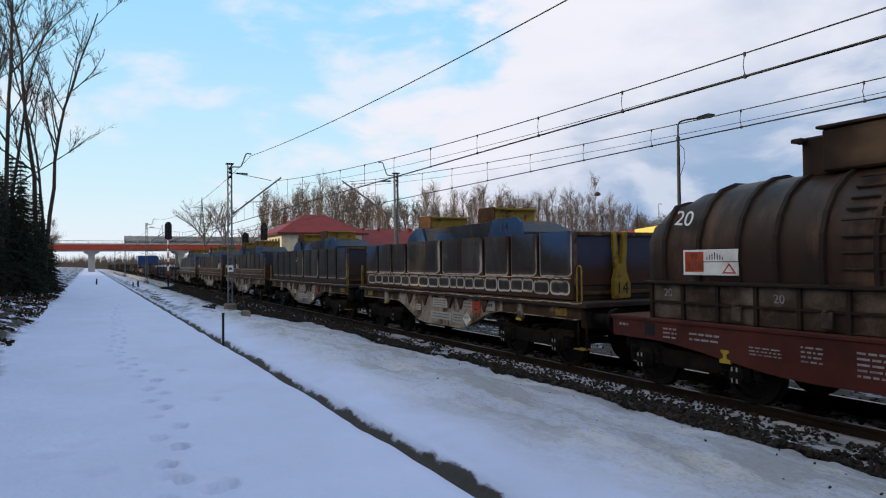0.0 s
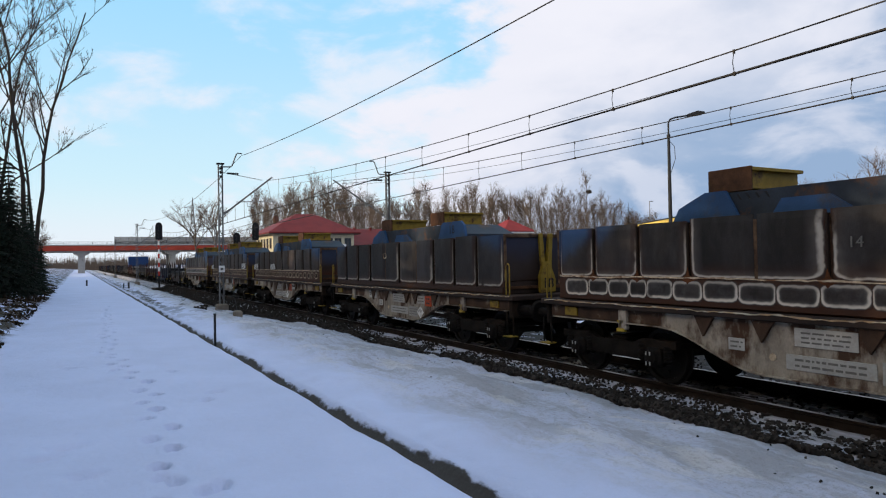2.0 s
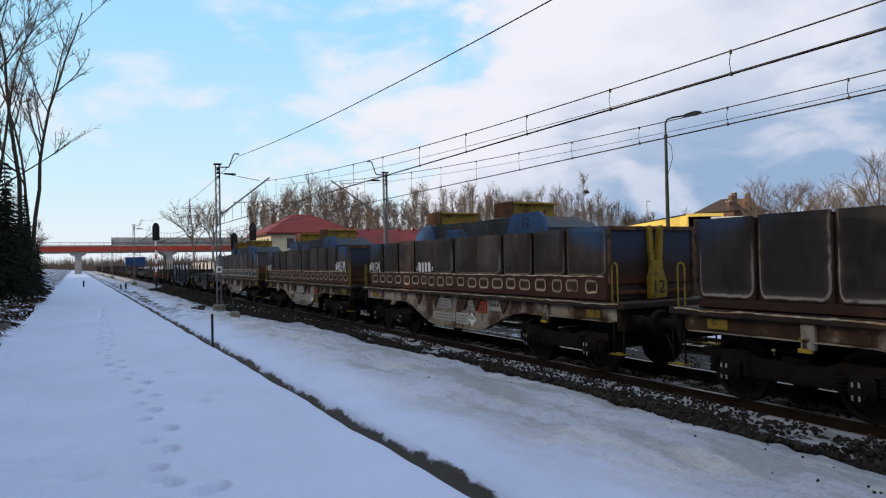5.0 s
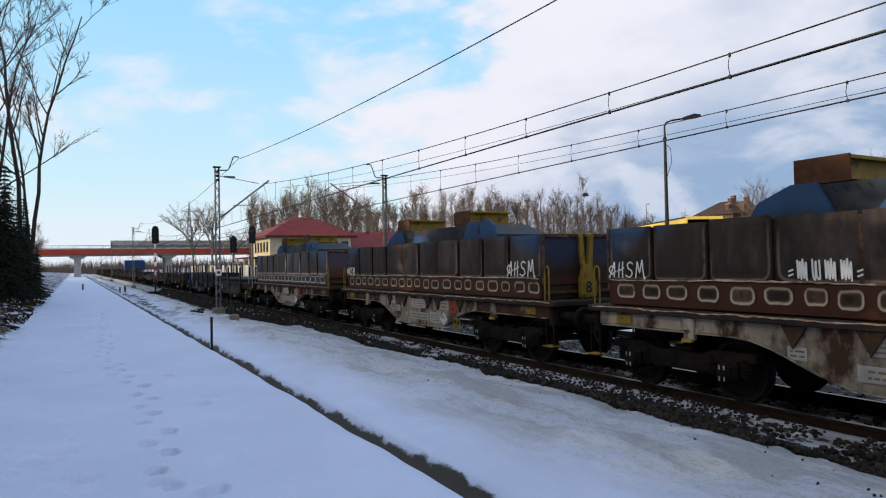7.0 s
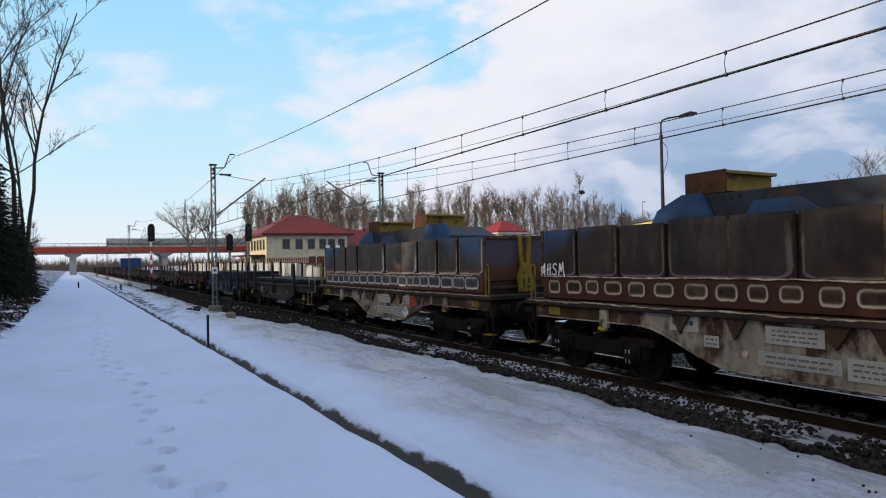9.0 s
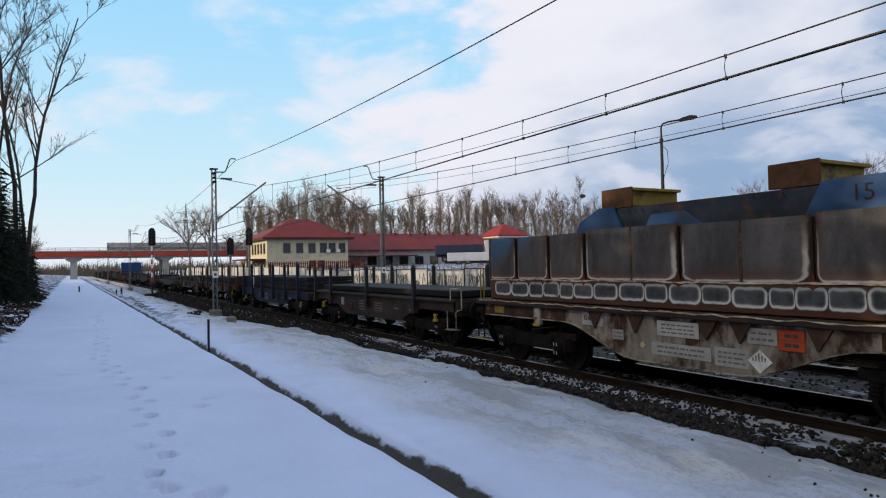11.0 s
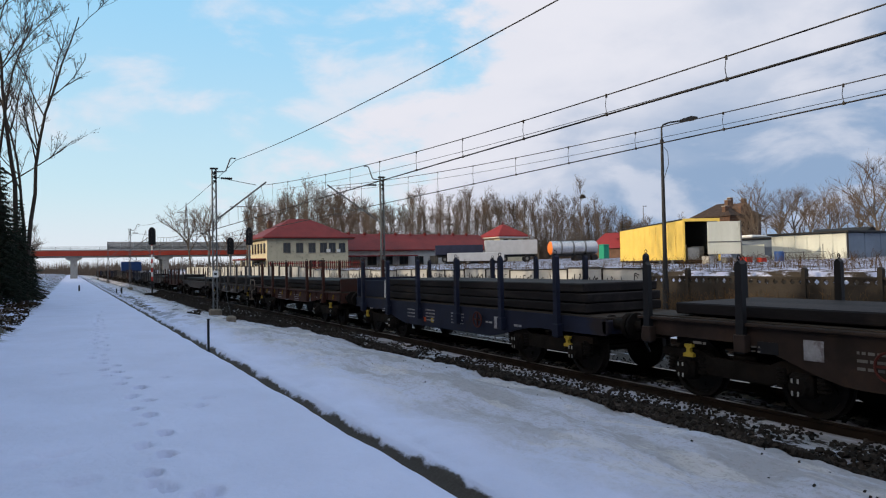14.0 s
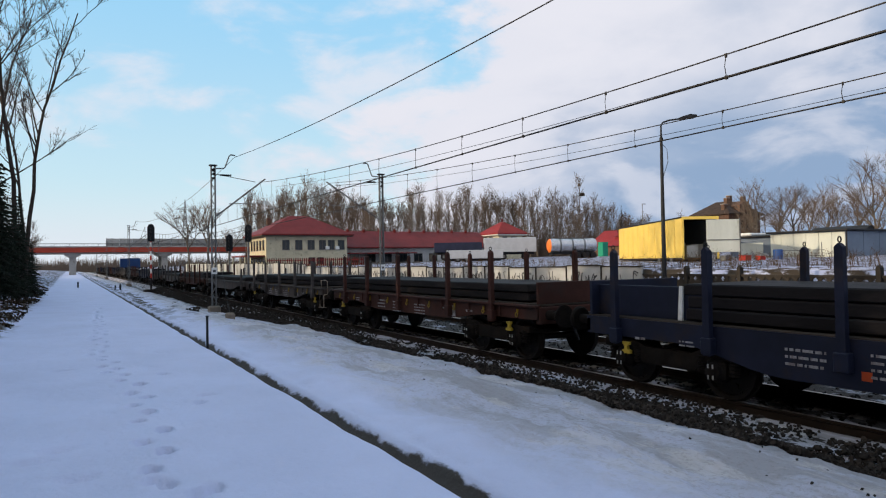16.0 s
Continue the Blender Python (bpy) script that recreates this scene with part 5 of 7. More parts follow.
    for y, z, wd, h, r in ((4.05, .92, .55, .16, 2), (4.7, .93, .28, .2, 3), (5.7, 1.0, .22, .1, 1), (3.05, .82, .5, .14, 3), (2.4, .86, .3, .24, 4), (1.45, .82, .8, .34, 5), (.3, .85, .5, .3, 3)):
        bars(w, y, z, wd, h, r, -1.161, M["lettering"], rng)
    for y in (3.5, 2.2):
        part("latch", Shape().box(-1.17, -1.09, y - .07, y + .07, 1.2, 1.42, .02).lathe([(-1.2, .03), (-1.1, .03)], 0, (0, y, 1.44), 8), M["hood_base"], w)
    part("pocket", Shape().box(-1.165, -1.155, 5.0, 5.22, .86, 1.06, .004), M["black"], w)
    running_gear(w, 6.2, 4.4, ((3.65, .78), (-3.6, .78)))
    return w


def flat_wagon(q, half, paint, stakes, stake_top, load, label, seed, sill=(1.22, .95, .72), moving=True, group="flat wagons of the train", bulkhead=False, belly=True, rim=True, handwheel=None, detail=True, front_board=0.0, grab=False):
    rng = random.Random(seed)
    w = wagon("flat_wagon", q, label, group)
    top, eb, mb = sill
    for s in (-1, 1):
        x0, x1 = sorted((s * 1.06, s * 1.12))
        part("side_sill", Shape().prism(fish_belly(half, top, eb, mb, half * .34, half * .66), 0, x0, x1), M[paint], w)
        if rim:
            part("sill_rim", Shape().box(*sorted((s * 1.10, s * 1.20)), -half, half, top - .05, top, .01), M[paint], w)
    part("deck", Shape().box(-1.1, 1.1, -half, half, top - .02, top + .02, .006), M["deck"], w, "dusty plank deck")
    part("centre_beam", Shape().box(-.3, .3, -half, half, .7, 1.05, .02), M["bogie"], w)
    for e in (-1, 1):
        part("head_stock", Shape().box(-1.12, 1.12, *sorted((e * (half - .1), e * (half + .02))), .82, top - .03, .02), M[paint], w)
    for y in stakes:
        for s in (-1, 1):
            x0, x1 = sorted((s * 1.15, s * 1.24))
            st = Shape().prism([(y - .06, top - .42), (y + .06, top - .42), (y + .05, stake_top - .05), (y, stake_top), (y - .05, stake_top - .05)], 0, x0, x1)
            part("stake", st, M["black"] if paint == "brown" else M[paint], w)
            if detail:
                part("stake_pocket", Shape().box(*sorted((s * 1.12, s * 1.26)), y - .09, y + .09, top - .40, top - .16, .012), M[paint], w)
                part("chain_ring", Shape().ring((s * 1.2, y, stake_top + .04), 1, .035, .010, 8, 4), M["dark"], w)
    z = top + .03
    for y0, y1, h, x0, x1 in load:
        for c in (y0 + .4, (y0 + y1) / 2, y1 - .4):
            part("dunnage", Shape().box(-.9, .9, c - .05, c + .05, top + .02, top + .05), M["deck"], w)
    if bulkhead:
        part("bulkhead", Shape().box(-1.1, 1.1, half - .12, half - .05, top + .02, top + .62, .01), M[paint], w, "low blue end board")
        part("board_strut", Shape().prism([(half - 1.98, top + .03), (half - 1.90, top + .03), (half - 1.94, top + .56), (half - 2.0, top + .56)], 0, -.98, -.94), M["white"], w, "white strut")
        part("side_board", Shape().box(-.93, -.88, half - 2.4, half - .13, top + .03, top + .55, .008), M[paint], w, "low blue side board")
        for k, (yy, mt) in enumerate(((half * .17, "orange"), (half * .10, "yellow_bright"))):
            part("sticker", Shape().box(-1.124, -1.1205, yy - .06, yy + .06, .62, .73), M[mt], w)
    if front_board:
        part("front_board", Shape().box(-1.1, 1.1, -half + .02, -half + .10, top + .02, top + front_board, .01), M[paint], w, "low rusty end board")
    if grab:
        for e in (-1,):
            y = e * (half + .12)
            part("handrail", Shape().tube([(-1.18, y, .50), (-1.18, y, .92), (-1.18, y + e * .05, .97), (-1.05, y + e * .05, 1.0), (-1.05, y + e * .05, 1.46), (-1.1, y, 1.5), (-1.18, y - e * .25, 1.5), (-1.18, y - e * .25, 1.22)], .018, 6), M["sole"], w, "cream bent handrail")
            part("step", Shape().tube([(-1.18, y, .52), (-1.18, y - e * .42, .52), (-1.18, y - e * .42, .95)], .016, 6).box(-1.25, -1.05, *sorted((y, y - e * .42)), .50, .515), M["sole"], w)
    x = -1.1215
    if detail:
        for y, zz, wd, h, r in ((half * .30, .9, .55, .28, 3), (half * .12, .86, .5, .34, 4), (-half * .12, .86, .6, .3, 4), (half * .62, 1.02, .3, .12, 2), (-half * .36, .98, .28, .1, 1), (-half * .55, .95, .3, .12, 1), (half * .78, 1.02, .25, .1, 1)):
            bars(w, y, min(zz, (top + mb) / 2), wd, min(h, (top - mb) * .7), r, x, M["stencil" if paint == "brown" else "lettering"], rng)
        py = half * .45 if paint == "brown" else -half * .42
        part("data_plate", Shape().box(x - .006, x, py - .13, py + .13, top - .42, top - .16, .002), M["lettering"], w)
        # flat black plates paint the shade inside the sill's openings
        for y in (half * .57, -half * .36, -half * .53):
            part("opening", Shape().box(x - .002, x + .02, y - .15, y + .15, top - .40, top - .24, .0), M["black"], w) if paint == "brown" else None
    if detail and paint in ("oxdark", "greyw"):
        for k in range(9):
            y = half * (.88 - k * .22)
            part("tie_ring", Shape().ring((-1.155, y, top - .22), 0, .045, .014, 10, 4).box(-1.15, -1.119, y - .02, y + .02, top - .18, top - .10), M["yellow"], w, "worn ochre lashing ring")
            part("stiffener", Shape().box(-1.15, -1.119, y - half * .11 - .035, y - half * .11 + .035, top - .28, top - .05, .006), M[paint], w)
    if handwheel:
        hx = -1.2
        hw = part("handbrake_wheel", Shape().ring((hx, handwheel, .84), 0, .17, .018, 18, 5).box(hx - .01, hx + .01, handwheel - .16, handwheel + .16, .825, .855).box(hx - .01, hx + .01, handwheel - .015, handwheel + .015, .69, .99), M["ox"], w, "dull red handbrake wheel")
        part("spindle", Shape().lathe([(hx - .01, .03), (hx + .1, .03)], 0, (0, handwheel, .84), 8), M["dark"], hw)
    running_gear(w, half + .48, half - 1.75, ((half - 1.0, top - .38), (-half + .95, top - .38)) if detail else (), moving)
    # the slabs are loaded on the deck and ride with the wagon
    for i, (y0, y1, h, x0, x1) in enumerate(load):
        zz = top + .05
        for k in range(h):
            o = rng.uniform(-.12, .12)
            part("steel_slab", Shape().box(x0 + rng.uniform(-.04, .04), x1 + rng.uniform(-.04, .04), y0 + o, y1 + o * .6, zz, zz + .172, .02), M["slab"], w, "dark rolled steel slab")
            zz += .188
    return w


tub_wagon(15.03, "14", "tub_blue", "pale_rings", 1, label="blue tub wagon scorched dark, pale heat rings, number 14", vtg=-2.25)
tub_wagon(27.43, "18", "tub_dark", "lines", 2, label="blue tub wagon burnt brown with a round mark, number 18", vtg=2.0)
tub_wagon(39.83, "12", "tub_rust", "rings", 3, label="rusty tub wagon with white graffiti on its side, number 12", vtg=-1.72, ds=.5)
tub_wagon(52.23, "8", "tub_rust", "rings", 4, label="rusty tub wagon with sprayed letters and heat rings, number 8", vtg=1.86)
tub_wagon(64.88, "15", "tub_grey", "pale_rings", 5, label="grey-blue tub wagon with pale heat rings, number 15", vtg=2.0)
hood_wagon(2.70)

for w, q in WAGONS:
    n = w["label"].rsplit(" ", 1)[-1]
    xs = -1.154
    if n == "8":
        part("graffiti", tag_strokes(Shape(), "AHSM", -4.20, 1.80, .355, xs, .032), M["spray"], w, "white sprayed letters")
        part("graffiti", tag_strokes(Shape(), "AHSM", 5.2, 1.78, .26, xs, .024), M["spray"], w, "white sprayed letters")
    if n == "12":
        part("graffiti", tag_strokes(Shape(), "=wvww=", 1.92, 1.79, .31, xs - .012, .022), M["spray"], w, "white sprayed tag")
        part("graffiti", tag_strokes(Shape(), "AHSM", 5.15, 1.80, .30, xs, .024), M["spray"], w, "white sprayed letters")
    if n == "14":
        part("number", text_mesh("14", .19, M["stencil"], on_side(-1.152, -.3, 2.22)), None, w, "chalked number")
    if n == "18":
        part("burn_mark", Shape().add(*burn_ring(random.Random(7), 0.94, 2.24, .22, .15, xs - .004, .022)[:2]), M["burn_rust"], w, "round orange scorch mark")

flat_wagon(76.85, 5.2, "brown", [4.97, 3.30, .07, -3.15], 2.08, [(-5.1, 4.6, 1, -1.02, .98)], "sooty brown flat wagon loaded with steel slabs", 31, sill=(1.22, .93, .52), handwheel=1.42, grab=True)
flat_wagon(88.58, 5.72, "blue", [4.95, 3.1, 1.2, -.8, -2.65, -4.5], 2.25, [(-5.0, 3.7, 3, -.98, .98)], "dark blue flat wagon with stakes and stacked slabs", 32, sill=(1.10, .80, .50), bulkhead=True, handwheel=-1.7, rim=False)
flat_wagon(101.5, 5.8, "oxdark", [4.5, 2.63, .43, -2.35, -4.24], 2.33, [(-5.2, 5.2, 2, -.98, .98)], "rusty red flat wagon with stakes and slabs", 33, sill=(1.20, .90, .72), front_board=.46)
flat_wagon(113.9, 5.6, "greyw", [4.5, 2.3, 0, -2.3, -4.5], 2.2, [(-4.9, 4.9, 2, -.98, .98)], "grey flat wagon loaded with steel slabs", 34, grab=True)
flat_wagon(126.2, 5.8, "greyw", [5.0, -5.0], 1.9, [(-5, 5, 1, -.98, .98)], "grey flat wagon with a low load", 35, detail=False)
flat_wagon(138.6, 5.8, "oxdark", [4.5, 2.3, 0, -2.3, -4.5], 2.2, [(-5, 5, 2, -.98, .98)], "dull red flat wagon far down the train", 36, detail=False, moving=False)
for i in range(16):
    q = 151.0 + 12.3 * i
    flat_wagon(q, 5.7, ("greyw", "brown", "blue", "oxdark", "brown")[i % 5], [4.5, 2.2, 0, -2.2, -4.5], 2.1 + .15 * (i % 3 == 0), [(-5, 5, 1 + i % 3, -.98, .98)],
               ("grey flat wagon", "brown flat wagon", "blue flat wagon", "red flat wagon", "brown flat wagon")[i % 5] + " loaded with slabs, far down the train", 40 + i, detail=False, moving=False, rim=False)

# ---- beside the track ----
def lattice_mast(x, y, top, arm, label, full=True):
    """Steel mast of two channels laced together, with a bent horn and a bracket over the track; arm is +1 or -1 along x."""
    t = thing("catenary_mast", label, "overhead line mast", "overhead line masts", at=pose(x, y, 0))
    part("foundation", Shape().box(-.30, .30, -.28, .28, -.7, -.04, .06), M["sleeper"], t, "grimy concrete footing")
    for s in (-1, 1):
        part("channel", Shape().prism([(s * .125, -.09), (s * .075, -.09), (s * .075, -.075), (s * .11, -.075), (s * .11, .075), (s * .075, .075), (s * .075, .09), (s * .125, .09)], 2, -.35, top), M["galv"], t)
    S = Shape()
    z, k = .2, 0
    while z < top - .4:
        for yy in (-.095, .095):
            a, b = (-.115, .115) if k % 2 else (.115, -.115)
            S.tube([(a, yy, z), (b, yy, z + .42)], .014, 4)
        z += .42
        k += 1
    part("lacing", S, M["galv"], t)
    part("cap", Shape().box(-.2, .2, -.14, .14, top - .02, top + .05, .015), M["dark"], t)
    for i in range(3):
        part("insulator", Shape().lathe([(0, .05), (.03, .11), (.06, .05), (.09, .11), (.12, .05)], 2, (0, -.16, top - .75 + i * .22), 10), M["dark"], t)
    a = arm
    part("horn", Shape().tube([(0, 0, top - .15), (a * .55, 0, top - .12), (a * .62, 0, top - .05), (a * .84, 0, top + .56), (a * .92, 0, top + .64), (a * 1.15, 0, top + .62)], .035, 8), M["galv"], t, "bent steel horn")
    reach = TRACK - x if arm > 0 else TRACK2 - x
    end = reach + a * .25
    part("bracket_tube", Shape().tube([(a * .16, 0, 4.75), (end, 0, 6.85)], .045, 8), M["galv"], t, "slanting bracket tube")
    part("stay_rod", Shape().tube([(a * .16, 0, top - .45), (reach - a * .3, 0, 6.66)], .016, 6), M["dark"], t)
    part("stay_insulator", Shape().lathe([(a * (.35 + .05 * i), .07 if i % 2 else .03) for i in range(13)], 0, (0, 0, top - .48), 10), M["dark"], t)
    part("registration_tube", Shape().tube([(a * abs(reach) * .32, 0, 5.42), (end + a * .1, 0, 5.52)], .024, 6), M["galv"], t)
    part("registration_arm", Shape().tube([(a * abs(reach) * .55, 0, 5.45), (a * abs(reach) * .56, 0, 5.2), (reach - a * .1, 0, 5.1)], .016, 6), M["galv"], t)
    part("drop_rod", Shape().tube([(reach - a * .05, 0, 6.70), (reach + a * .2, 0, 5.5)], .009, 5), M["dark"], t)
    if full:
        part("number_plate", Shape().box(-.15, .15, -.125, -.115, 1.65, 2.0, .005), M["white"], t, "white plate")
        part("plate_bar", Shape().box(-.07, .07, -.128, -.1251, 1.76, 1.88), M["ink"], t)
    return t


lattice_mast(6.68, 36.3, 7.43, 1, "grey lattice steel mast with a slanting bracket over the track")
lattice_mast(16.45, 36.3, 7.45, -1, "grey lattice steel mast beyond the second track")
for yy in (93.2, 150.0, 207.0):
    lattice_mast(6.66, yy, 7.4, 1, "grey lattice mast far along the line", False)
    lattice_mast(16.4, yy, 7.4, -1, "grey lattice mast far along the line", False)
for xx, aa in ((6.68, 1), (16.45, -1)):
    lattice_mast(xx, -24.0, 7.43, aa, "grey lattice mast behind the view", False)

SPANS = [(-24.0, 36.3), (36.3, 93.2), (93.2, 150.0), (150.0, 207.0)]


def sag(y, a, b, low, high):
    m, h = (a + b) / 2, (b - a) / 2
    return low + (high - low) * ((y - m) / h) ** 2


def overhead_line(x, low, drop0, pitch, label):
    t = thing("overhead_line", label, "overhead wire", "overhead lines")
    for i, (a, b) in enumerate(SPANS):
        zc = low - .37
        n = 40
        ys = [a + (b - a) * k / n for k in range(n + 1)]
        thick = .013 if i == 0 else .018
        part("messenger_wire", Shape().tube([(x, y, sag(y, a, b, low, low + 1.3)) for y in ys], thick, 5), M["wire"], t)
        for d in (-.02, .02):
            part("contact_wire", Shape().tube([(x + d, a, zc), (x + d, b, zc)], thick, 5), M["wire"], t)
        if i == 0:
            part("auxiliary_wire", Shape().tube([(x + .9, y, sag(y, a, b, low - .07, low + 1.1)) for y in ys], .007, 4), M["wire"], t)
        y = drop0 + math.ceil((a + 2 - drop0) / pitch) * pitch
        while y < min(b, 100) - 2:
            zt = sag(y, a, b, low, low + 1.3)
            d = part("dropper", Shape().tube([(x, y, zc), (x, y + .03, (zc + zt) / 2), (x, y, zt)], .008 if i == 0 else .010, 4), M["wire"], t)
            if i == 0:
                part("clamp", Shape().box(x - .02, x + .02, y - .02, y + .02, zc - .03, zc + .03), M["wire"], d)
                part("clamp", Shape().box(x - .015, x + .015, y - .015, y + .015, zt - .05, zt + .02), M["wire"], d)
            y += pitch


overhead_line(TRACK, 5.36, 6.83, 2.72, "sagging carrier wire, droppers and twin contact wires over the near track")
overhead_line(TRACK2, 5.49, 7.23, 2.73, "sagging carrier wire, droppers and contact wires over the far track")
f = thing("feeder_wire", "single dark feeder wire between the mast horns", "overhead wire")
for a, b in SPANS:
    part("strand", Shape().tube([(7.80, a + (b - a) * k / 30, sag(a + (b - a) * k / 30, a, b, 6.90, 7.95)) for k in range(31)], .014, 5), M["wire"], f)


def signal(x, y, top, label, stripes=True, arm=0):
    t = thing("railway_signal", label, "railway signal", "railway signals", at=pose(x, y, 0))
    part("foundation", Shape().box(-.45, .45, -.4, .4, -.6, -.15, .08), M["ballast"], t, "dark footing")
    n = 12
    for i in range(n):
        z0, z1 = -.3 + (top - 1.1) * i / n, -.3 + (top - 1.1) * (i + 1) / n
        part("post_section", Shape().lathe([(z0, .085), (z1, .085)], 2, (0, 0, 0), 12), M["dark"] if stripes and i < 3 else M["red"] if stripes and i % 2 else M["white"] if stripes else M["galv"], t)
    hd = Shape()
    hd.prism([(-.30, top - 1.75), (.30, top - 1.75), (.33, top - 1.6), (.33, top - .35), (.2, top - .08), (0, top), (-.2, top - .08), (-.33, top - .35), (-.33, top - 1.6)], 1, -.22, -.14)
    part("backboard", hd, M["black"], t, "black round-topped board")
    part("head", Shape().box(-.2, .2, -.14, .1, top - 1.65, top - .2, .03), M["black"], t)
    for i in range(4):
        z = top - .38 - i * .36
        part("visor", Shape().lathe([(-.45, .115), (-.22, .12)], 1, (.0, 0, z), 14), M["black"], t)
    part("ladder", Shape().tube([(-.18, .2, .1), (-.18, .2, top - .6)], .016, 5).tube([(.18, .2, .1), (.18, .2, top - .6)], .016, 5), M["galv"], t)
    for i in range(int((top - 1) / .4)):
        part("rung", Shape().tube([(-.18, .2, .4 + i * .4), (.18, .2, .4 + i * .4)], .010, 4), M["galv"], t)
    part("cage", Shape().tube([(-.5, .35, top - .3), (-.5, .1, top - 1.3), (.4, .1, top - 1.9)], .02, 5).tube([(-.5, .35, top - .3), (-.95, .3, top - 1.6)], .02, 5), M["galv"], t)
    return t


signal(7.05, 70.9, 6.35, "black signal head on a red and white striped post")
signal(15.4, 66.0, 6.15, "black signal head on a grey post beyond the tracks", False)
signal(14.2, 69.0, 5.3, "smaller black signal head on a grey post", False)

# marker stake, block with a guy rod, small clutter on the bank
st = thing("marker_stake", "thin black marker stake in the snow by the ditch", "marker stake", at=pose(2.52, 14.5, 0))
part("post", Shape().prism([(-.022, -.022), (.022, -.022), (.022, .022), (-.022, .022)], 2, .1, 1.02), M["black"], st)
part("cap", Shape().box(-.03, .03, -.03, .03, 1.02, 1.05, .008), M["black"], st)
gb = thing("anchor_block", "grey concrete anchor block with a guy rod", "concrete block", at=pose(5.2, 25.2, ground_height(5.2, 25.2, False)))
part("block", Shape().box(-.15, .15, -.2, .2, -.15, .22, .05), M["sleeper"], gb)
part("guy_rod", Shape().tube([(0, 0, .1), (.9, 7.6, 3.6)], .012, 5), M["dark"], gb)
for x, y, s in ((4.75, 31.5, .28), (4.9, 31.0, .18), (5.9, 37.2, .3), (6.3, 69.5, .4)):
    rr = random.Random(int(y * 10))
    S = Shape()
    for _ in range(5):
        stone_shape(rr, s * rr.uniform(.3, .6), (rr.uniform(-s, s) * .6, rr.uniform(-s, s) * .6, s * .12), S)
    o = tagged(new("rubble_heap", S.mesh("rubble_heap", M["ballast"])), "dark clods and rubble lying on the snow", "rubble", "clods on the bank", "stuff")
    o.location = (x, y, ground_height(x, y, False))
for x, y, h in ((.62, 62, .7), (3.6, 66, .6), (3.9, 64, .8), (4.1, 68, .5)):
    p = thing("kilometre_post", "small dark post standing in the snow", "post", "small posts by the ditch", at=pose(x, y, ground_height(x, y, False)))
    part("post", Shape().box(-.06, .06, -.04, .04, -.1, h * .7, .02), M["dark"], p)


def street_lamp():
    t = thing("street_lamp", "tall thin street lamp with a bent arm beyond the tracks", "street lamp", at=pose(20.55, 18.3, -.25))
    part("pole", Shape().lathe([(0, .13), (1.6, .12), (1.62, .09), (6.9, .055), (7.2, .05)], 2, (0, 0, 0), 14), M["dark"], t)
    part("arm", Shape().tube([(0, 0, 7.1), (0, 0, 7.62), (.06, -.03, 7.76), (.25, -.14, 7.84), (.75, -.42, 7.92)], .035, 8), M["dark"], t)
    h = part("lamp_head", Shape().prism([(-.05, -.05), (.35, -.07), (.6, -.03), (.6, .03), (.35, .1), (-.05, .04)], 1, -.11, .11), M["dark"], t, "flat dark lamp head", at=pose(.72, -.40, 7.93, 0, -8, -29))
    part("lens", Shape().box(.1, .52, -.09, .09, -.075, -.066), M["plate"], h)
    part("cable", Shape().tube([(.05, 0, 6.9), (.2, -.1, 6.7), (.22, -.12, 6.2), (.1, -.04, 5.75), (.07, 0, 5.6)], .012, 5), M["black"], t)
    part("collar", Shape().lathe([(7.05, .075), (7.15, .075)], 2, (0, 0, 0), 12), M["dark"], t)


street_lamp()

# ---- beyond the tracks: wall, yard, station ----
def graffiti_wall():
    t = thing("yard_wall", "whitewashed concrete wall covered in dark graffiti", "wall")
    tagged(t, kind="structure")
    rng = random.Random(8)
    y = 20.8
    i = 0
    while y < 150:
        z = 1.72 + .05 * math.sin(i * 1.7) + .48 * min(1, max(0, (y - 62) / 10)) + .005 * max(0, y - 75)
        p = part("wall_panel", Shape().box(21.9, 22.04, y, y + 2.46, -.3, z, .015), M["graffwall"], t)
        part("coping", Shape().box(21.86, 22.08, y, y + 2.46, z + .002, z + .06, .012), M["fence"], p)
        part("wall_post", Shape().box(21.84, 22.1, y + 2.46, y + 2.5, -.3, z + .04), M["fence"], t)
        if i < 16:
            S = Shape()
            a = y + 2.3
            while a > y + .35:
                pts = [(a + rng.uniform(-.20, .20), rng.uniform(.45, 1.5)) for _ in range(rng.choice((3, 4, 5)))]
                S.strip(flowing(pts, 3), rng.choice((.035, .05, .07)), 21.898, .004)
                a -= rng.uniform(.08, .24)
            part("graffiti", S, M["ink"], p, "dark sprayed scrawl")
        y += 2.5
        i += 1


graffiti_wall()


def pylon():
    t = thing("power_pylon", "grey lattice power pylon with three cross arms", "pylon", at=pose(43.5, 300, 0))
    H = 31
    for sx in (-1, 1):
        for sy in (-1, 1):
            part("leg", Shape().tube([(sx * 2.6, sy * 2.6, 0), (sx * .8, sy * .8, 18), (0, 0, H)], .12, 5), M["galv"], t)
    S = Shape()
    for i in range(12):
        z0, z1 = i * 2.4, (i + 1) * 2.4
        a, b = (2.6 - z * .1 if z < 18 else .8 - (z - 18) * .055 for z in (z0, z1))
        for sy in (-1, 1):
            S.tube([(-a, sy * a, z0), (b, sy * b, z1)], .06, 4).tube([(a, sy * a, z0), (-b, sy * b, z1)], .06, 4)
    part("lacing", S, M["galv"], t)
    for z, r in ((18.5, 5.6), (22.5, 4.6), (26.5, 3.6)):
        part("cross_arm", Shape().tube([(-r, 0, z), (0, 0, z + 1.1), (r, 0, z)], .10, 4).tube([(-r, 0, z), (r, 0, z)], .10, 4), M["galv"], t)


pylon()


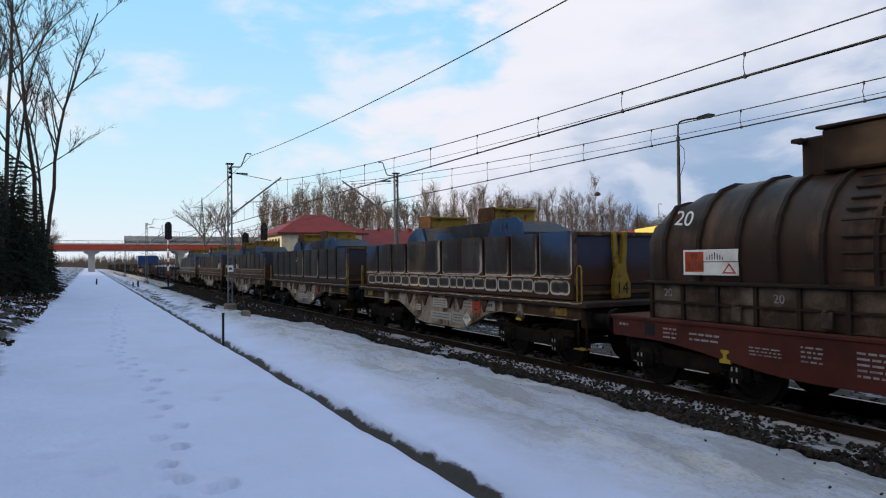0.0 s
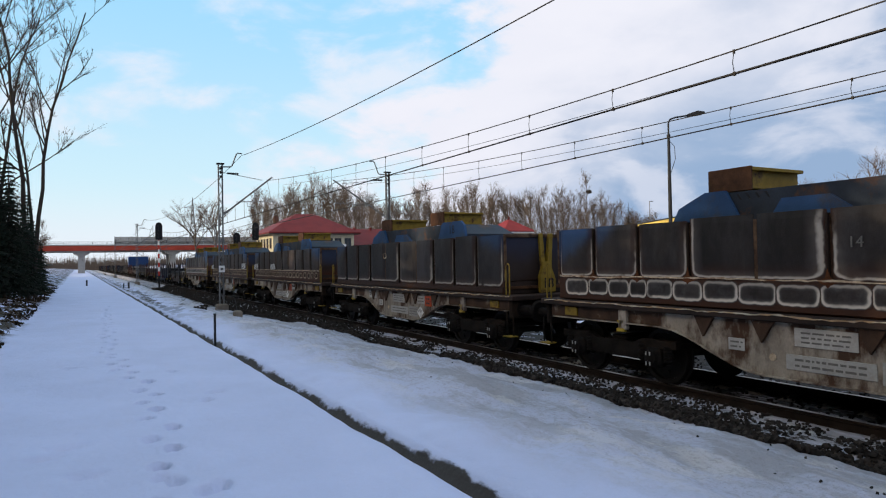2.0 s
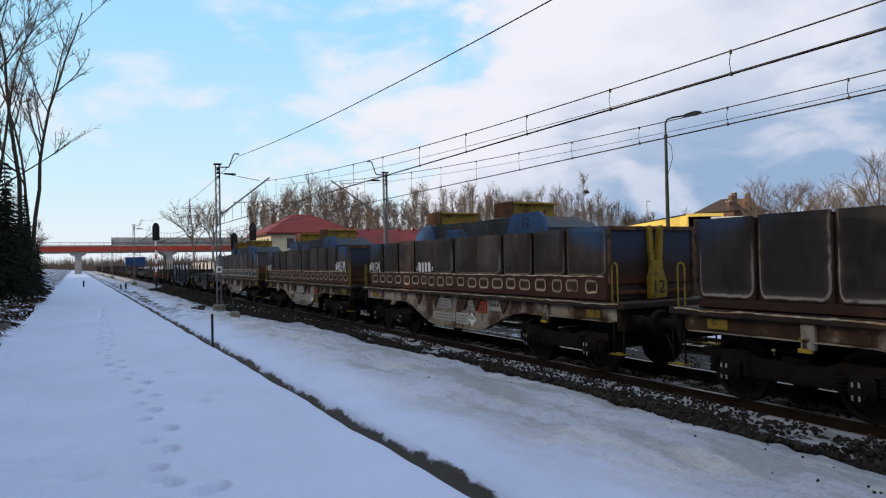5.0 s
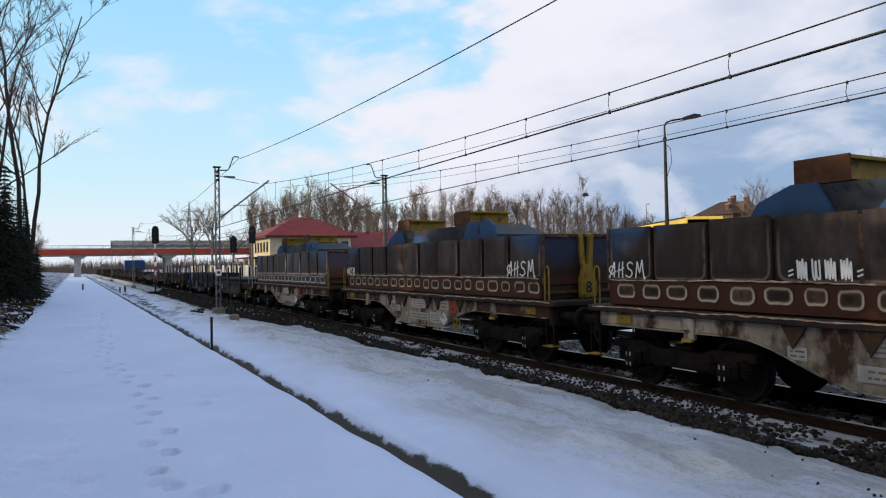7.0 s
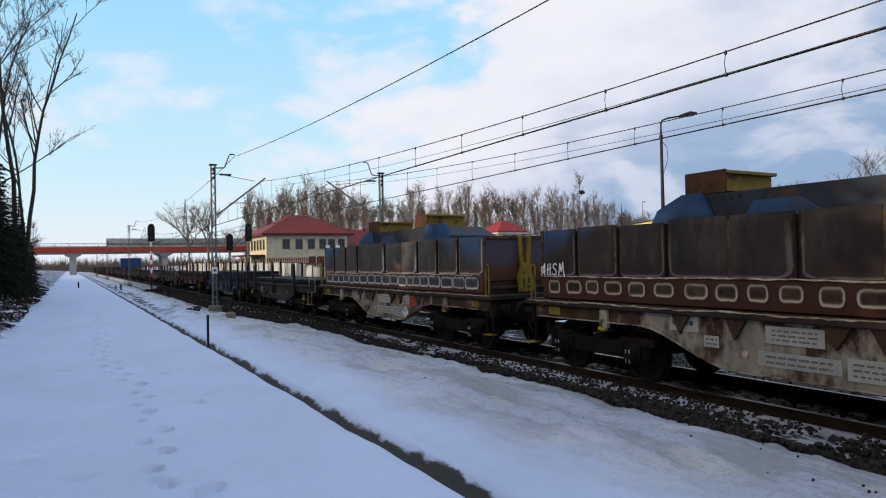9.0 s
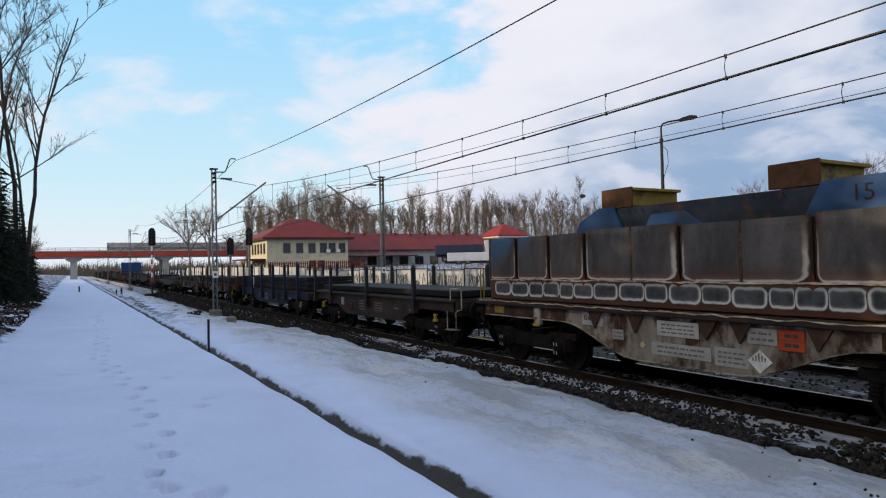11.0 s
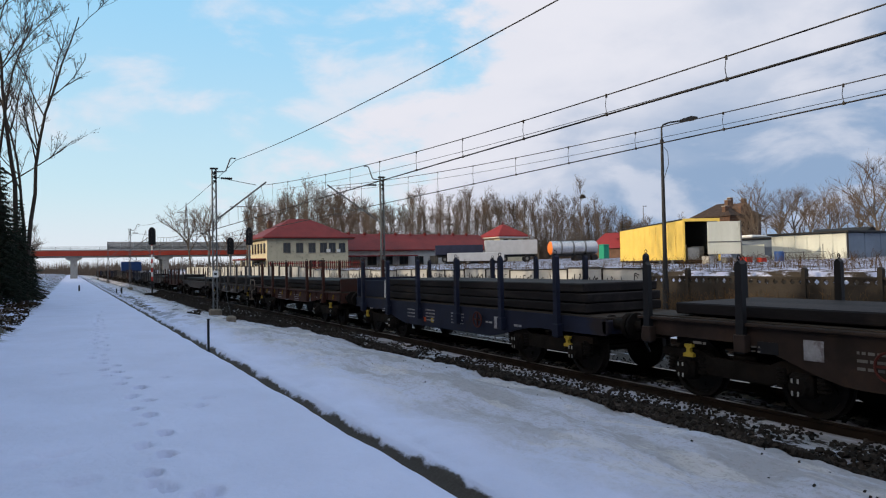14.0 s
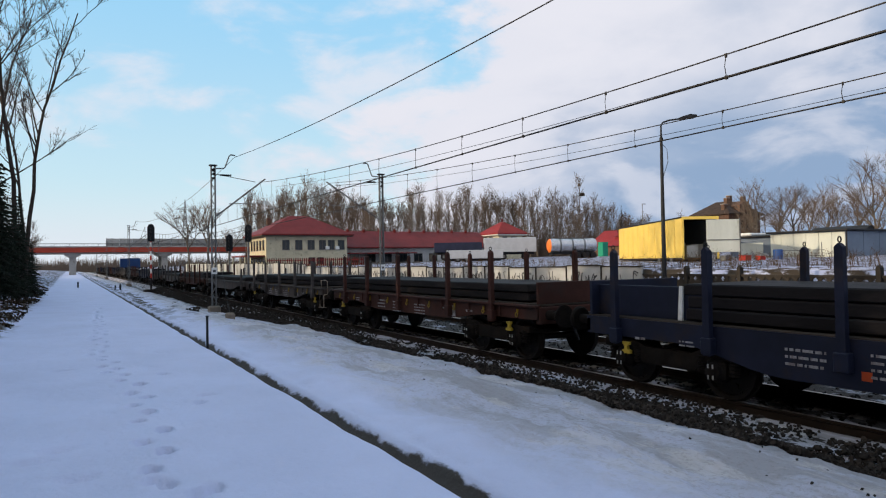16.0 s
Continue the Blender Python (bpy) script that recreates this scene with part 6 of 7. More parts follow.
def pale_fence():
    t = thing("concrete_fence", "brown weathered concrete fence with a pierced top", "fence")
    tagged(t, kind="structure")
    slat = [Shape().prism([(-.13, 1.20), (-.02, 1.20), (.13, 1.37), (.02, 1.37)], 0, 21.47, 21.53).mesh("pierced_slat", M["fence"]),
            Shape().prism([(.02, 1.20), (.13, 1.20), (-.02, 1.37), (-.13, 1.37)], 0, 21.475, 21.535).mesh("pierced_slat", M["fence"])]
    for i in range(9):
        y = -1.2 + i * 2.4
        part("fence_post", Shape().prism([(y - .09, -.3), (y + .09, -.3), (y + .07, 1.70), (y, 1.78), (y - .07, 1.70)], 0, 21.40, 21.60), M["fence"], t)
        part("fence_panel", Shape().box(21.46, 21.54, y + .08, y + 2.32, -.3, 1.20, .01), M["fence"], t)
        part("fence_rail", Shape().box(21.45, 21.55, y + .08, y + 2.32, 1.37, 1.46, .01), M["fence"], t)
        for k in range(7):
            for me in slat:
                part("pierced_slat", me, None, t, at=pose(0, y + .26 + k * .315, 0))


pale_fence()


def brush():
    """Dry stems and small bushes along the wall."""
    rng = random.Random(5)
    S = Shape()
    for _ in range(2600):
        y = rng.uniform(0, 75) if rng.random() < .6 else rng.uniform(0, 22)
        x = rng.gauss(20.9, .5) if y > 20 else rng.gauss(20.6, .7)
        if rng.random() < .35:
            x = rng.uniform(22.4, 27)
        z = ground_height(x, y, False)
        h = rng.uniform(.3, 1.3) * (1 if x < 22 else .5)
        p = Vector((x, y, z))
        d = Vector((rng.gauss(0, .16), rng.gauss(0, .16), 1)).normalized()
        q = p + d * h
        S.tube([p, q], .012, 3, .004)
        for _ in range(3):
            s = p + d * h * rng.uniform(.4, .95)
            S.tube([s, s + Vector((rng.gauss(0, .2), rng.gauss(0, .2), rng.uniform(.05, .35)))], .005, 3, .002)
    me = bpy.data.meshes.new("dry_brush")
    me.from_pydata(S.v, [], S.f)
    me.materials.append(M["straw"])
    tagged(new("dry_brush", me), "brown dry stems and bushes along the wall", "brush", kind="stuff")


brush()


def window(parent, axis, a, b, w, h, z, out):
    """A window on a wall at axis (0: wall faces -x at x=b; 1: wall faces -y at y=b), centred at a."""
    def bx(S, u0, u1, d0, d1, z0, z1, c=0.0):
        return S.box(b + d0, b + d1, u0, u1, z0, z1, c) if axis == 0 else S.box(u0, u1, b + d0, b + d1, z0, z1, c)
    fr = Shape()
    bx(fr, a - w / 2 - .07, a - w / 2, -.05, .03, z - h / 2 - .07, z + h / 2 + .07)
    bx(fr, a + w / 2, a + w / 2 + .07, -.05, .03, z - h / 2 - .07, z + h / 2 + .07)
    bx(fr, a - w / 2, a + w / 2, -.05, .03, z + h / 2, z + h / 2 + .07)
    bx(fr, a - w / 2, a + w / 2, -.05, .03, z - h / 2 - .07, z - h / 2)
    bx(fr, a - .03, a + .03, -.045, .03, z - h / 2, z + h / 2)
    win = part("window", fr, M["frame"], parent)
    part("pane", bx(Shape(), a - w / 2, a + w / 2, -.012, -.006, z - h / 2, z + h / 2), M["glass"], win)
    part("sill", bx(Shape(), a - w / 2 - .12, a + w / 2 + .12, -.12, -.05, z - h / 2 - .12, z - h / 2 - .07, .01), M["concrete"], win)


def hip_roof(S, x0, x1, y0, y1, z, top, inset_x, inset_y, t=.18):
    v = [(x0, y0, z), (x1, y0, z), (x1, y1, z), (x0, y1, z), (x0, y0, z + t), (x1, y0, z + t), (x1, y1, z + t), (x0, y1, z + t),
         (x0 + inset_x, y0 + inset_y, top), (x1 - inset_x, y0 + inset_y, top), (x1 - inset_x, y1 - inset_y, top), (x0 + inset_x, y1 - inset_y, top)]
    return S.add(v, [(3, 2, 1, 0), (0, 1, 5, 4), (1, 2, 6, 5), (2, 3, 7, 6), (3, 0, 4, 7), (4, 5, 9, 8), (5, 6, 10, 9), (6, 7, 11, 10), (7, 4, 8, 11), (8, 9, 10, 11)])


def station():
    t = thing("station_building", "cream two-storey station with a dark red hipped roof", "station building")
    x0, x1, y0, y1 = 25.0, 37.6, 96.0, 106.0
    part("wall", Shape().box(x0, x1, y0, y1, -.3, 6.4, .02), M["render"], t)
    part("plinth", Shape().box(x0 - .05, x1 + .05, y0 - .05, y1 + .05, -.3, .7, .02), M["concrete"], t)
    part("eave_board", Shape().box(x0 - .75, x1 + .75, y0 - .75, y1 + .75, 6.28, 6.42), M["frame"], t)
    r = part("roof", hip_roof(Shape(), x0 - .85, x1 + .85, y0 - .85, y1 + .85, 6.425, 9.65, 5.6, 5.2), M["roof"], t, "dark red sheet roof")
    for x, y in ((x0 + 4.2, y0 + 5.8), (x0 + 2.4, y0 + 7.5)):
        part("chimney", Shape().box(x - .3, x + .3, y - .3, y + .3, 7.6, 9.5, .03), M["brick"], r)
    for x in (2.95, 4.9, 6.8, 8.6, 10.0, 11.6):
        window(t, 1, x0 + x, y0, .95, 1.35, 5.0, -1)
    for x in (6.9, 8.3):
        window(t, 1, x0 + x, y0, .9, .9, 2.6, -1)
    for y in (1.4, 3.2, 5.0, 6.8, 8.6):
        window(t, 0, y0 + y, x0, .9, 1.4, 5.0, -1)
        window(t, 0, y0 + y, x0, .9, 1.5, 2.2, -1)
    part("porch_roof", Shape().box(x0 - 3.0, x0 - .06, y0 + .5, y1 - .5, 3.3, 3.5, .03), M["roof"], t)
    for y in (1.0, 4.0, 8.8):
        part("porch_column", Shape().box(x0 - 2.9, x0 - 2.7, y0 + y - .1, y0 + y + .1, -.3, 3.29), M["render"], t)
    for x in (9.3, 10.9):
        part("air_unit", Shape().box(x0 + x - .3, x0 + x + .3, y0 - .35, y0 - .01, 4.3, 4.8, .03), M["white"], t)
    w = thing("station_wing", "long low wing with a red roof and skylights", "building")
    part("wall", Shape().box(37.7, 66.0, 99.0, 108.0, -.3, 4.55, .02), M["graffwall"], w)
    rr = part("roof", Shape().prism([(98.2, 4.56), (98.2, 4.72), (103.5, 7.55), (108.8, 4.72), (108.8, 4.56)], 0, 37.65, 66.6), M["roof"], w, "red sheet roof")
    for i in range(9):
        x = 40.5 + i * 2.9
        part("roof_vent", Shape().box(x - .18, x + .18, 102.9, 103.4, 7.3, 7.8, .04), M["roof"], rr)
    for i in range(9):
        window(w, 1, 40 + i * 2.9, 99.0, 1.5, 1.3, 2.9, -1)
    part("canopy", Shape().box(37.7, 50, 96.2, 98.95, 3.6, 3.78, .03), M["roof"], w)
    k = thing("stair_tower", "small cream tower with a bright red pyramid roof", "tower")
    part("wall", Shape().box(67.6, 72.8, 98.0, 103.2, -.3, 6.75, .02), M["render"], k)
    part("eave_board", Shape().box(66.8, 73.6, 97.2, 104.0, 6.755, 6.93), M["white"], k)
    part("roof", hip_roof(Shape(), 66.7, 73.7, 97.1, 104.1, 6.935, 9.3, 3.2, 3.2), M["roof_bright"], k, "bright red pyramid roof")
    part("finial", Shape().lathe([(9.4, .14), (9.9, .14), (9.95, .3), (10.1, .02)], 2, (70.2, 100.6, -.2), 10), M["roof"], k)
    window(k, 1, 70.9, 98.0, 1.3, 1.2, 5.85, -1)
    window(k, 1, 68.9, 98.0, .9, 1.2, 5.85, -1)
    window(k, 0, 100.6, 67.6, 1.2, 1.2, 5.85, -1)
    h = thing("gable_house", "small house with a red roof behind the lorries", "house")
    part("wall", Shape().box(84, 92, 84, 92, .5, 4.4), M["brick"], h)
    part("roof", Shape().prism([(83.4, 4.405), (92.6, 4.405), (88, 7.4)], 1, 83.4, 92.6), M["roof_bright"], h, "red gabled roof")


station()


def picket_fence():
    t = thing("platform_fence", "dark red picket fence on the platform", "fence")
    rail = Shape().box(23.0, 37.0, 88.0, 88.06, 2.0, 2.1).box(23.0, 37.0, 88.0, 88.06, 2.6, 2.7)
    part("rail", rail, M["red"], t)
    for i in range(47):
        x = 23 + i * .3
        part("picket", Shape().box(x, x + .14, 87.95, 88.0, -.2, 2.95), M["roof"] if i % 4 else M["brick"], t)
    p = thing("platform", "low snowy station platform with a pale edge", "platform")
    part("slab", Shape().box(17.2, 21.0, 70, 190, -.3, .75, .03), M["concrete"], p)
    part("edge", Shape().box(17.0, 17.2, 70, 190, .55, .76, .01), M["white"], p)


picket_fence()


def oriented(p0, p1):
    """A frame at p0 with y towards p1."""
    d = Vector((p1[0] - p0[0], p1[1] - p0[1], 0)).normalized()
    r = Vector((d.y, -d.x, 0))
    return Matrix(((r.x, d.x, 0, p0[0]), (r.y, d.y, 0, p0[1]), (0, 0, 1, 0), (0, 0, 0, 1)))


def lorry_wheels(t, ys, x0, x1, z):
    for y in ys:
        for x in (x0 + .18, x1 - .18):
            wl = part("wheel", Shape().lathe([(-.16, .2), (-.16, .46), (-.1, .5), (.1, .5), (.16, .46), (.16, .2)], 0, (x, y, z + .5), 16), M["black"], t)
            part("rim", Shape().lathe([(-.165, .22), (.165, .22)], 0, (x, y, z + .5), 12), M["galv"], wl)


def trailer(p0, p1, z0, z1, width, mat, label, ground):
    L = math.hypot(p1[0] - p0[0], p1[1] - p0[1])
    t = thing("lorry_trailer", label, "lorry trailer", "parked lorries", at=oriented(p0, p1))
    part("body", Shape().box(0, width, 0, L, z0, z1, .05), M[mat], t)
    part("chassis", Shape().box(.5, width - .5, .3, L - .3, z0 - .35, z0 - .01, .02), M["black"], t)
    S = Shape()
    n = int(L / 1.3)
    for i in range(n + 1):
        y = min(L - .04, max(.04, L * i / n))
        S.box(-.018, -.002, y - .035, y + .035, z0, z1)
    part("curtain_strap", S, M[mat], t)
    part("side_rail", Shape().box(-.03, -.002, 0, L, z0 - .06, z0 + .1), M["black"], t)
    lorry_wheels(t, (L * .2, L * .2 + 1.3, L * .8), 0, width, max(ground, z0 - 1.15))
    return t


def yellow_trailer():
    """Curtain-sided trailer seen from its open back."""
    p0, p1 = (36.14, 30.59), (43.73, 44.1)
    L, W = math.hypot(p1[0] - p0[0], p1[1] - p0[1]), 2.5
    m = oriented(p0, p1)
    t = thing("lorry_trailer", "yellow curtain-sided trailer with its back open", "lorry trailer", "parked lorries", at=m)
    c = part("curtain", Shape().box(0, .05, 0, L, 2.10, 4.80, .01), M["trailer_yellow"], t, "yellow side curtain")
    for i in range(12):
        y = .05 + (L - .1) * i / 11
        part("strap", Shape().box(-.016, -.001, y - .03, y + .03, 2.10, 4.80), M["trailer_yellow"], c)
    part("roof", Shape().box(-.03, W + .03, 0, L, 4.802, 4.90, .02), M["dark"], t)
    part("far_side", Shape().box(W - .05, W, .02, L, 2.10, 4.80), M["cladding_blue"], t)
    part("front_wall", Shape().box(.06, W - .06, L - .08, L, 2.10, 4.80), M["cladding_blue"], t)
    part("floor", Shape().box(.02, W - .02, .02, L, 1.98, 2.095), M["deck"], t)
    part("chassis", Shape().box(.6, W - .6, .3, L - .3, 1.75, 1.975), M["black"], t)
    part("back_frame", Shape().box(0, .12, -.06, -.001, 2.0, 4.9).box(W - .12, W, -.06, -.001, 2.0, 4.9).box(.12, W - .12, -.06, -.001, 4.7, 4.9), M["trailer_yellow"], t)
    lorry_wheels(t, (2.2, 3.5, 4.8), 0, W, 1.55)
    for x, y, z, a in ((.9, .9, 2.1, .4), (1.6, 2.0, 2.1, .45), (.7, 3.0, 2.1, .5)):
        part("pallet_load", Shape().box(x - a, x + a, y - a, y + a, z, z + a * 2.1, .03), M["plate"], t)
    d = thing("door_panel", "pale swung-out panel of a loading bay", "door", at=oriented((37.55, 29.75), (39.45, 28.6)))
    part("panel", Shape().box(0, .06, 0, 2.2, 2.45, 4.66, .01), M["cladding"], d)
    part("panel_bar", Shape().box(.0605, .10, 0, 2.2, 3.25, 3.31), M["galv"], d)
    part("panel_post", Shape().box(-.02, .08, 2.2, 2.28, 1.5, 4.75), M["galv"], d)
    part("panel_leg", Shape().box(0, .06, .1, .2, 1.5, 2.44), M["galv"], d)
    for i, (x, y, s, mt, nm, lb) in enumerate(((38.6, 27.6, .34, "red", "crate", "red plastic crate in the yard"), (39.6, 27.2, .30, "red", "crate", "red plastic crate in the yard"), (37.0, 29.2, .42, "plate", "pallet_box", "pale box on the yard"), (38.0, 28.6, .35, "galv", "pallet_box", "grey box on the yard"))):
        o = thing(nm, lb, "crate", at=pose(x, y, 1.68))
        part("shell", Shape().box(-s, s, -s * .7, s * .7, 0, s * 1.4, .05), M[mt], o)
        part("lid", Shape().box(-s * 1.04, s * 1.04, -s * .74, s * .74, s * 1.4 + .002, s * 1.4 + .05, .02), M[mt], o)
    o = thing("barrel", "blue plastic barrel in the yard", "barrel", at=pose(41.2, 27.0, 0))
    part("drum", Shape().lathe([(1.68, .28), (1.75, .31), (2.0, .29), (2.25, .31), (2.5, .31), (2.56, .27)], 2, (0, 0, 0), 16), M["plastic_blue"], o)


yellow_trailer()


def sheds():
    t = thing("storage_shed", "long low shed, one side pale and sunlit, the other blue-grey", "shed")
    x0, x1, y0, y1 = 46.8, 66, 25.6, 31.3
    part("wall", Shape().box(x0 + .1, x1, y0 + .1, y1, 1.0, 3.8), M["cladding_blue"], t)
    for i in range(12):
        y = y0 + .1 + i * (y1 - y0 - .1) / 12
        part("cladding_sheet", Shape().box(x0 + .03 + .02 * (i % 2), x0 + .1, y, y + (y1 - y0 - .1) / 12 - .012, 1.2, 3.78), M["cladding"], t, "pale weathered sheet")
    # the end turned from the sun has its shade in the darker blue-grey colour
    for i in range(18):
        x = x0 + .15 + i * 1.05
        part("cladding_sheet", Shape().box(x, x + 1.03, y0 + .03 + .02 * (i % 2), y0 + .1, 1.2, 3.78), M["cladding_blue"], t, "blue-grey sheet")
    part("roof", Shape().box(x0 - .25, x1 + .2, y0 - .2, y1 + .2, 3.80, 3.95, .03), M["dark"], t, "flat dark roof")
    part("downpipe", Shape().tube([(x0 - .06, y0 - .05, 3.8), (x0 - .06, y0 - .05, 1.4)], .05, 8), M["dark"], t)
    r = thing("metal_rack", "rusty tube rack leaning by the shed", "rack")
    for y in (26.8, 28.2, 29.6):
        part("upright", Shape().tube([(45.9, y, 1.6), (45.9, y, 2.55 + .5 * (y < 27))], .03, 6), M["galv"], r)
    for z in (2.1, 2.5):
        part("bar", Shape().tube([(45.9, 26.6, z), (45.9, 29.8, z)], .025, 6), M["galv"], r)
    g = thing("lean_to", "grey lean-to shed with a snowy roof", "shed")
    part("wall", Shape().box(47.6, 54, 31.8, 35.4, 1.0, 3.6, .02), M["cladding_blue"], g)
    part("roof", Shape().box(47.3, 54.2, 31.6, 35.6, 3.61, 3.75, .03), M["dark"], g)
    part("roof_snow", Shape().box(47.25, 53, 33.2, 35.5, 3.76, 4.0, .08), M["white"], g)
    part("door", Shape().box(47.55, 47.6, 32.4, 34.6, 1.5, 3.2, .01), M["cladding"], g)
    s = thing("scrap_heap", "heap of pale plastic sheeting and scrap", "scrap")
    rr = random.Random(2)
    S = Shape()
    for _ in range(26):
        stone_shape(rr, rr.uniform(.15, .4), (rr.gauss(45.5, .5), rr.gauss(31.4, .6), 1.75 + abs(rr.gauss(0, .25))), S)
    tagged(part("sheet", S, M["plate"], s), kind="stuff")
    h = thing("white_gable", "white gable of a house behind the shed", "house")
    part("wall", Shape().box(83, 87, 44, 50, 1.5, 4.75), M["white"], h)
    part("roof", Shape().prism([(82.5, 4.755), (87.5, 4.755), (85, 5.75)], 1, 43.5, 50.5), M["dark"], h)


sheds()
trailer((48.4, 87.5), (54.6, 84.0), 3.5, 4.95, 2.5, "trailer_blue", "navy curtain-sided lorry trailer in the yard", 2.1)
trailer((54.9, 83.8), (61.6, 79.9), 3.4, 5.55, 2.5, "trailer_white", "white lorry trailer parked in the yard", 2.1)
trailer((47.6, 82.5), (54.6, 78.5), 2.5, 3.7, 2.4, "trailer_white", "low white trailer in the yard", 1.9)


def tanker():
    t = thing("tank_trailer", "polished steel tank trailer with an orange end", "tank trailer", "parked lorries", at=pose(59.9, 74.6, 2.2, 0, 0, -20))
    part("tank", Shape().lathe([(.3, 1.0), (.5, 1.02), (6.9, 1.02), (7.2, .9)], 0, (0, 0, 1.95), 28), M["tank"], t)
    part("tank_end", Shape().lathe([(0, .3), (.08, .7), (.29, .98)], 0, (0, 0, 1.95), 28), M["tank_end"], t, "orange domed end")
    for x in (1.6, 3.4, 5.2):
        part("band", Shape().lathe([(x, 1.022), (x + .12, 1.04), (x + .24, 1.022)], 0, (0, 0, 1.95), 28), M["galv"], t)
    part("walkway", Shape().box(1.2, 6.2, -.3, .3, 2.96, 3.08, .02), M["galv"], t)
    part("chassis", Shape().box(.4, 7.0, -.6, .6, .7, .95, .02), M["black"], t)
    for x in (4.2, 5.4, 6.6):
        part("axle", Shape().lathe([(-1.1, .2), (-1.1, .45), (-.8, .48), (.8, .48), (1.1, .45), (1.1, .2)], 1, (x, 0, .5), 16), M["black"], t)
    g = thing("portable_toilet", "green plastic portable toilet in the yard", "portable toilet", at=pose(77.6, 82.0, 2.55))
    part("cabin", Shape().box(-.6, .6, -.6, .6, 0, 2.2, .05), M["green"], g)
    part("roof", Shape().box(-.65, .65, -.65, .65, 2.205, 2.4, .06), M["green"], g)
    part("door", Shape().box(-.35, .35, -.62, -.601, .1, 1.95, .005), M["green"], g)
    for x, y, h in ((78.5, 74, 8.5), (62, 82, 8.0)):
        l = thing("yard_lamp", "thin grey lamp post in the yard", "street lamp", "yard lamps", at=pose(x, y, 2.2))
        part("pole", Shape().lathe([(0, .1), (h, .05)], 2, (0, 0, 0), 8), M["galv"], l)
        part("lamp_head", Shape().box(0, .7, -.1, .1, h - .05, h + .05, .02), M["galv"], l)


tanker()


def villa():
    t = thing("brick_villa", "large dark villa with a hipped roof and brick chimneys", "house")
    x0, x1, y0, y1 = 110.6, 120.2, 82.4, 90.8
    part("wall", Shape().box(x0, x1, y0, y1, 1.5, 10.4), M["brick"], t)
    r = part("roof", hip_roof(Shape(), x0 - .6, x1 + .6, y0 - .6, y1 + .6, 10.405, 13.2, 3.6, 3.9), M["tile_roof"], t, "brown tiled hipped roof")
    part("dormer", Shape().prism([(x0 + 3.0, 10.8), (x0 + 6.2, 10.8), (x0 + 6.2, 12.2), (x0 + 4.6, 13.1), (x0 + 3.0, 12.2)], 1, y0 - .3, y0 + 3), M["brick"], r, "brick dormer gable")
    for x, y, h in ((111.4, 84, 12.4), (113.0, 84.6, 13.7), (114.9, 85.4, 14.3), (116.2, 86.4, 14.4), (118.6, 85, 14.2)):
        c = part("chimney", Shape().box(x - .42, x + .42, y - .4, y + .4, 10.7, h, .04), M["brick"], r)
        part("chimney_cap", Shape().box(x - .5, x + .5, y - .48, y + .48, h + .002, h + .12, .03), M["concrete"], c)
    for i in range(4):
        window(t, 1, x0 + 1.4 + i * 2.3, y0, 1.0, 1.6, 8.6, -1)


villa()


def road_bridge():
    t = thing("road_bridge", "road bridge with a red girder, railings and concrete piers", "bridge")
    part("girder", Shape().box(-60, 130, 175.0, 175.5, 5.7, 6.9, .03), M["girder"], t, "red edge girder")
    part("deck", Shape().box(-60, 130, 175.5, 186, 5.45, 6.6), M["concrete"], t)
    part("kerb", Shape().box(-60, 130, 174.9, 175.6, 6.905, 7.2, .03), M["concrete"], t)
    rl = Shape().box(-60, 130, 175.1, 175.2, 7.75, 7.85).box(-60, 130, 175.1, 175.2, 7.45, 7.52)
    part("handrail", rl, M["galv"], t)
    for i in range(64):
        part("baluster", Shape().box(-60 + i * 3, -59.92 + i * 3, 175.1, 175.2, 7.2, 7.76), M["galv"], t)
    for i in range(13):
        x = 7.7 + i * 2.9
        sc = part("screen", Shape().box(x, x + 2.8, 175.24, 175.3, 7.2, 9.0), M["plate"], t, "pale mesh screen")
        part("screen_post", Shape().box(x - .06, x + .02, 175.2, 175.34, 7.2, 9.15), M["galv"], sc)
    for x in (-34, .7, 20.7, 48, 76):
        pr = part("pier", Shape().box(x - .75, x + .75, 176.5, 178, -.5, 4.8, .1), M["concrete"], t, "concrete pier")
        part("pier", Shape().box(x - .75, x + .75, 182.5, 184, -.5, 4.8, .1), M["concrete"], t, "concrete pier")
        part("pier_cap", Shape().prism([(x - 1.7, 5.45), (x + 1.7, 5.45), (x + 1.7, 5.1), (x + .75, 4.6), (x - .75, 4.6), (x - 1.7, 5.1)], 1, 176, 185), M["concrete"], pr)
    b = thing("blue_container", "blue container standing beyond the bridge", "container", at=pose(14, 192, 0))
    part("shell", Shape().box(-2.4, 2.4, -1.2, 1.2, 1.8, 4.4, .03), M["plastic_blue"], b)
    part("rib", Shape().box(-2.3, -2.1, -1.23, -1.2, 1.9, 4.3).box(2.1, 2.3, -1.23, -1.2, 1.9, 4.3), M["plastic_blue"], b)
    part("base", Shape().box(-2.2, 2.2, -1, 1, -.5, 1.79), M["concrete"], b)


road_bridge()


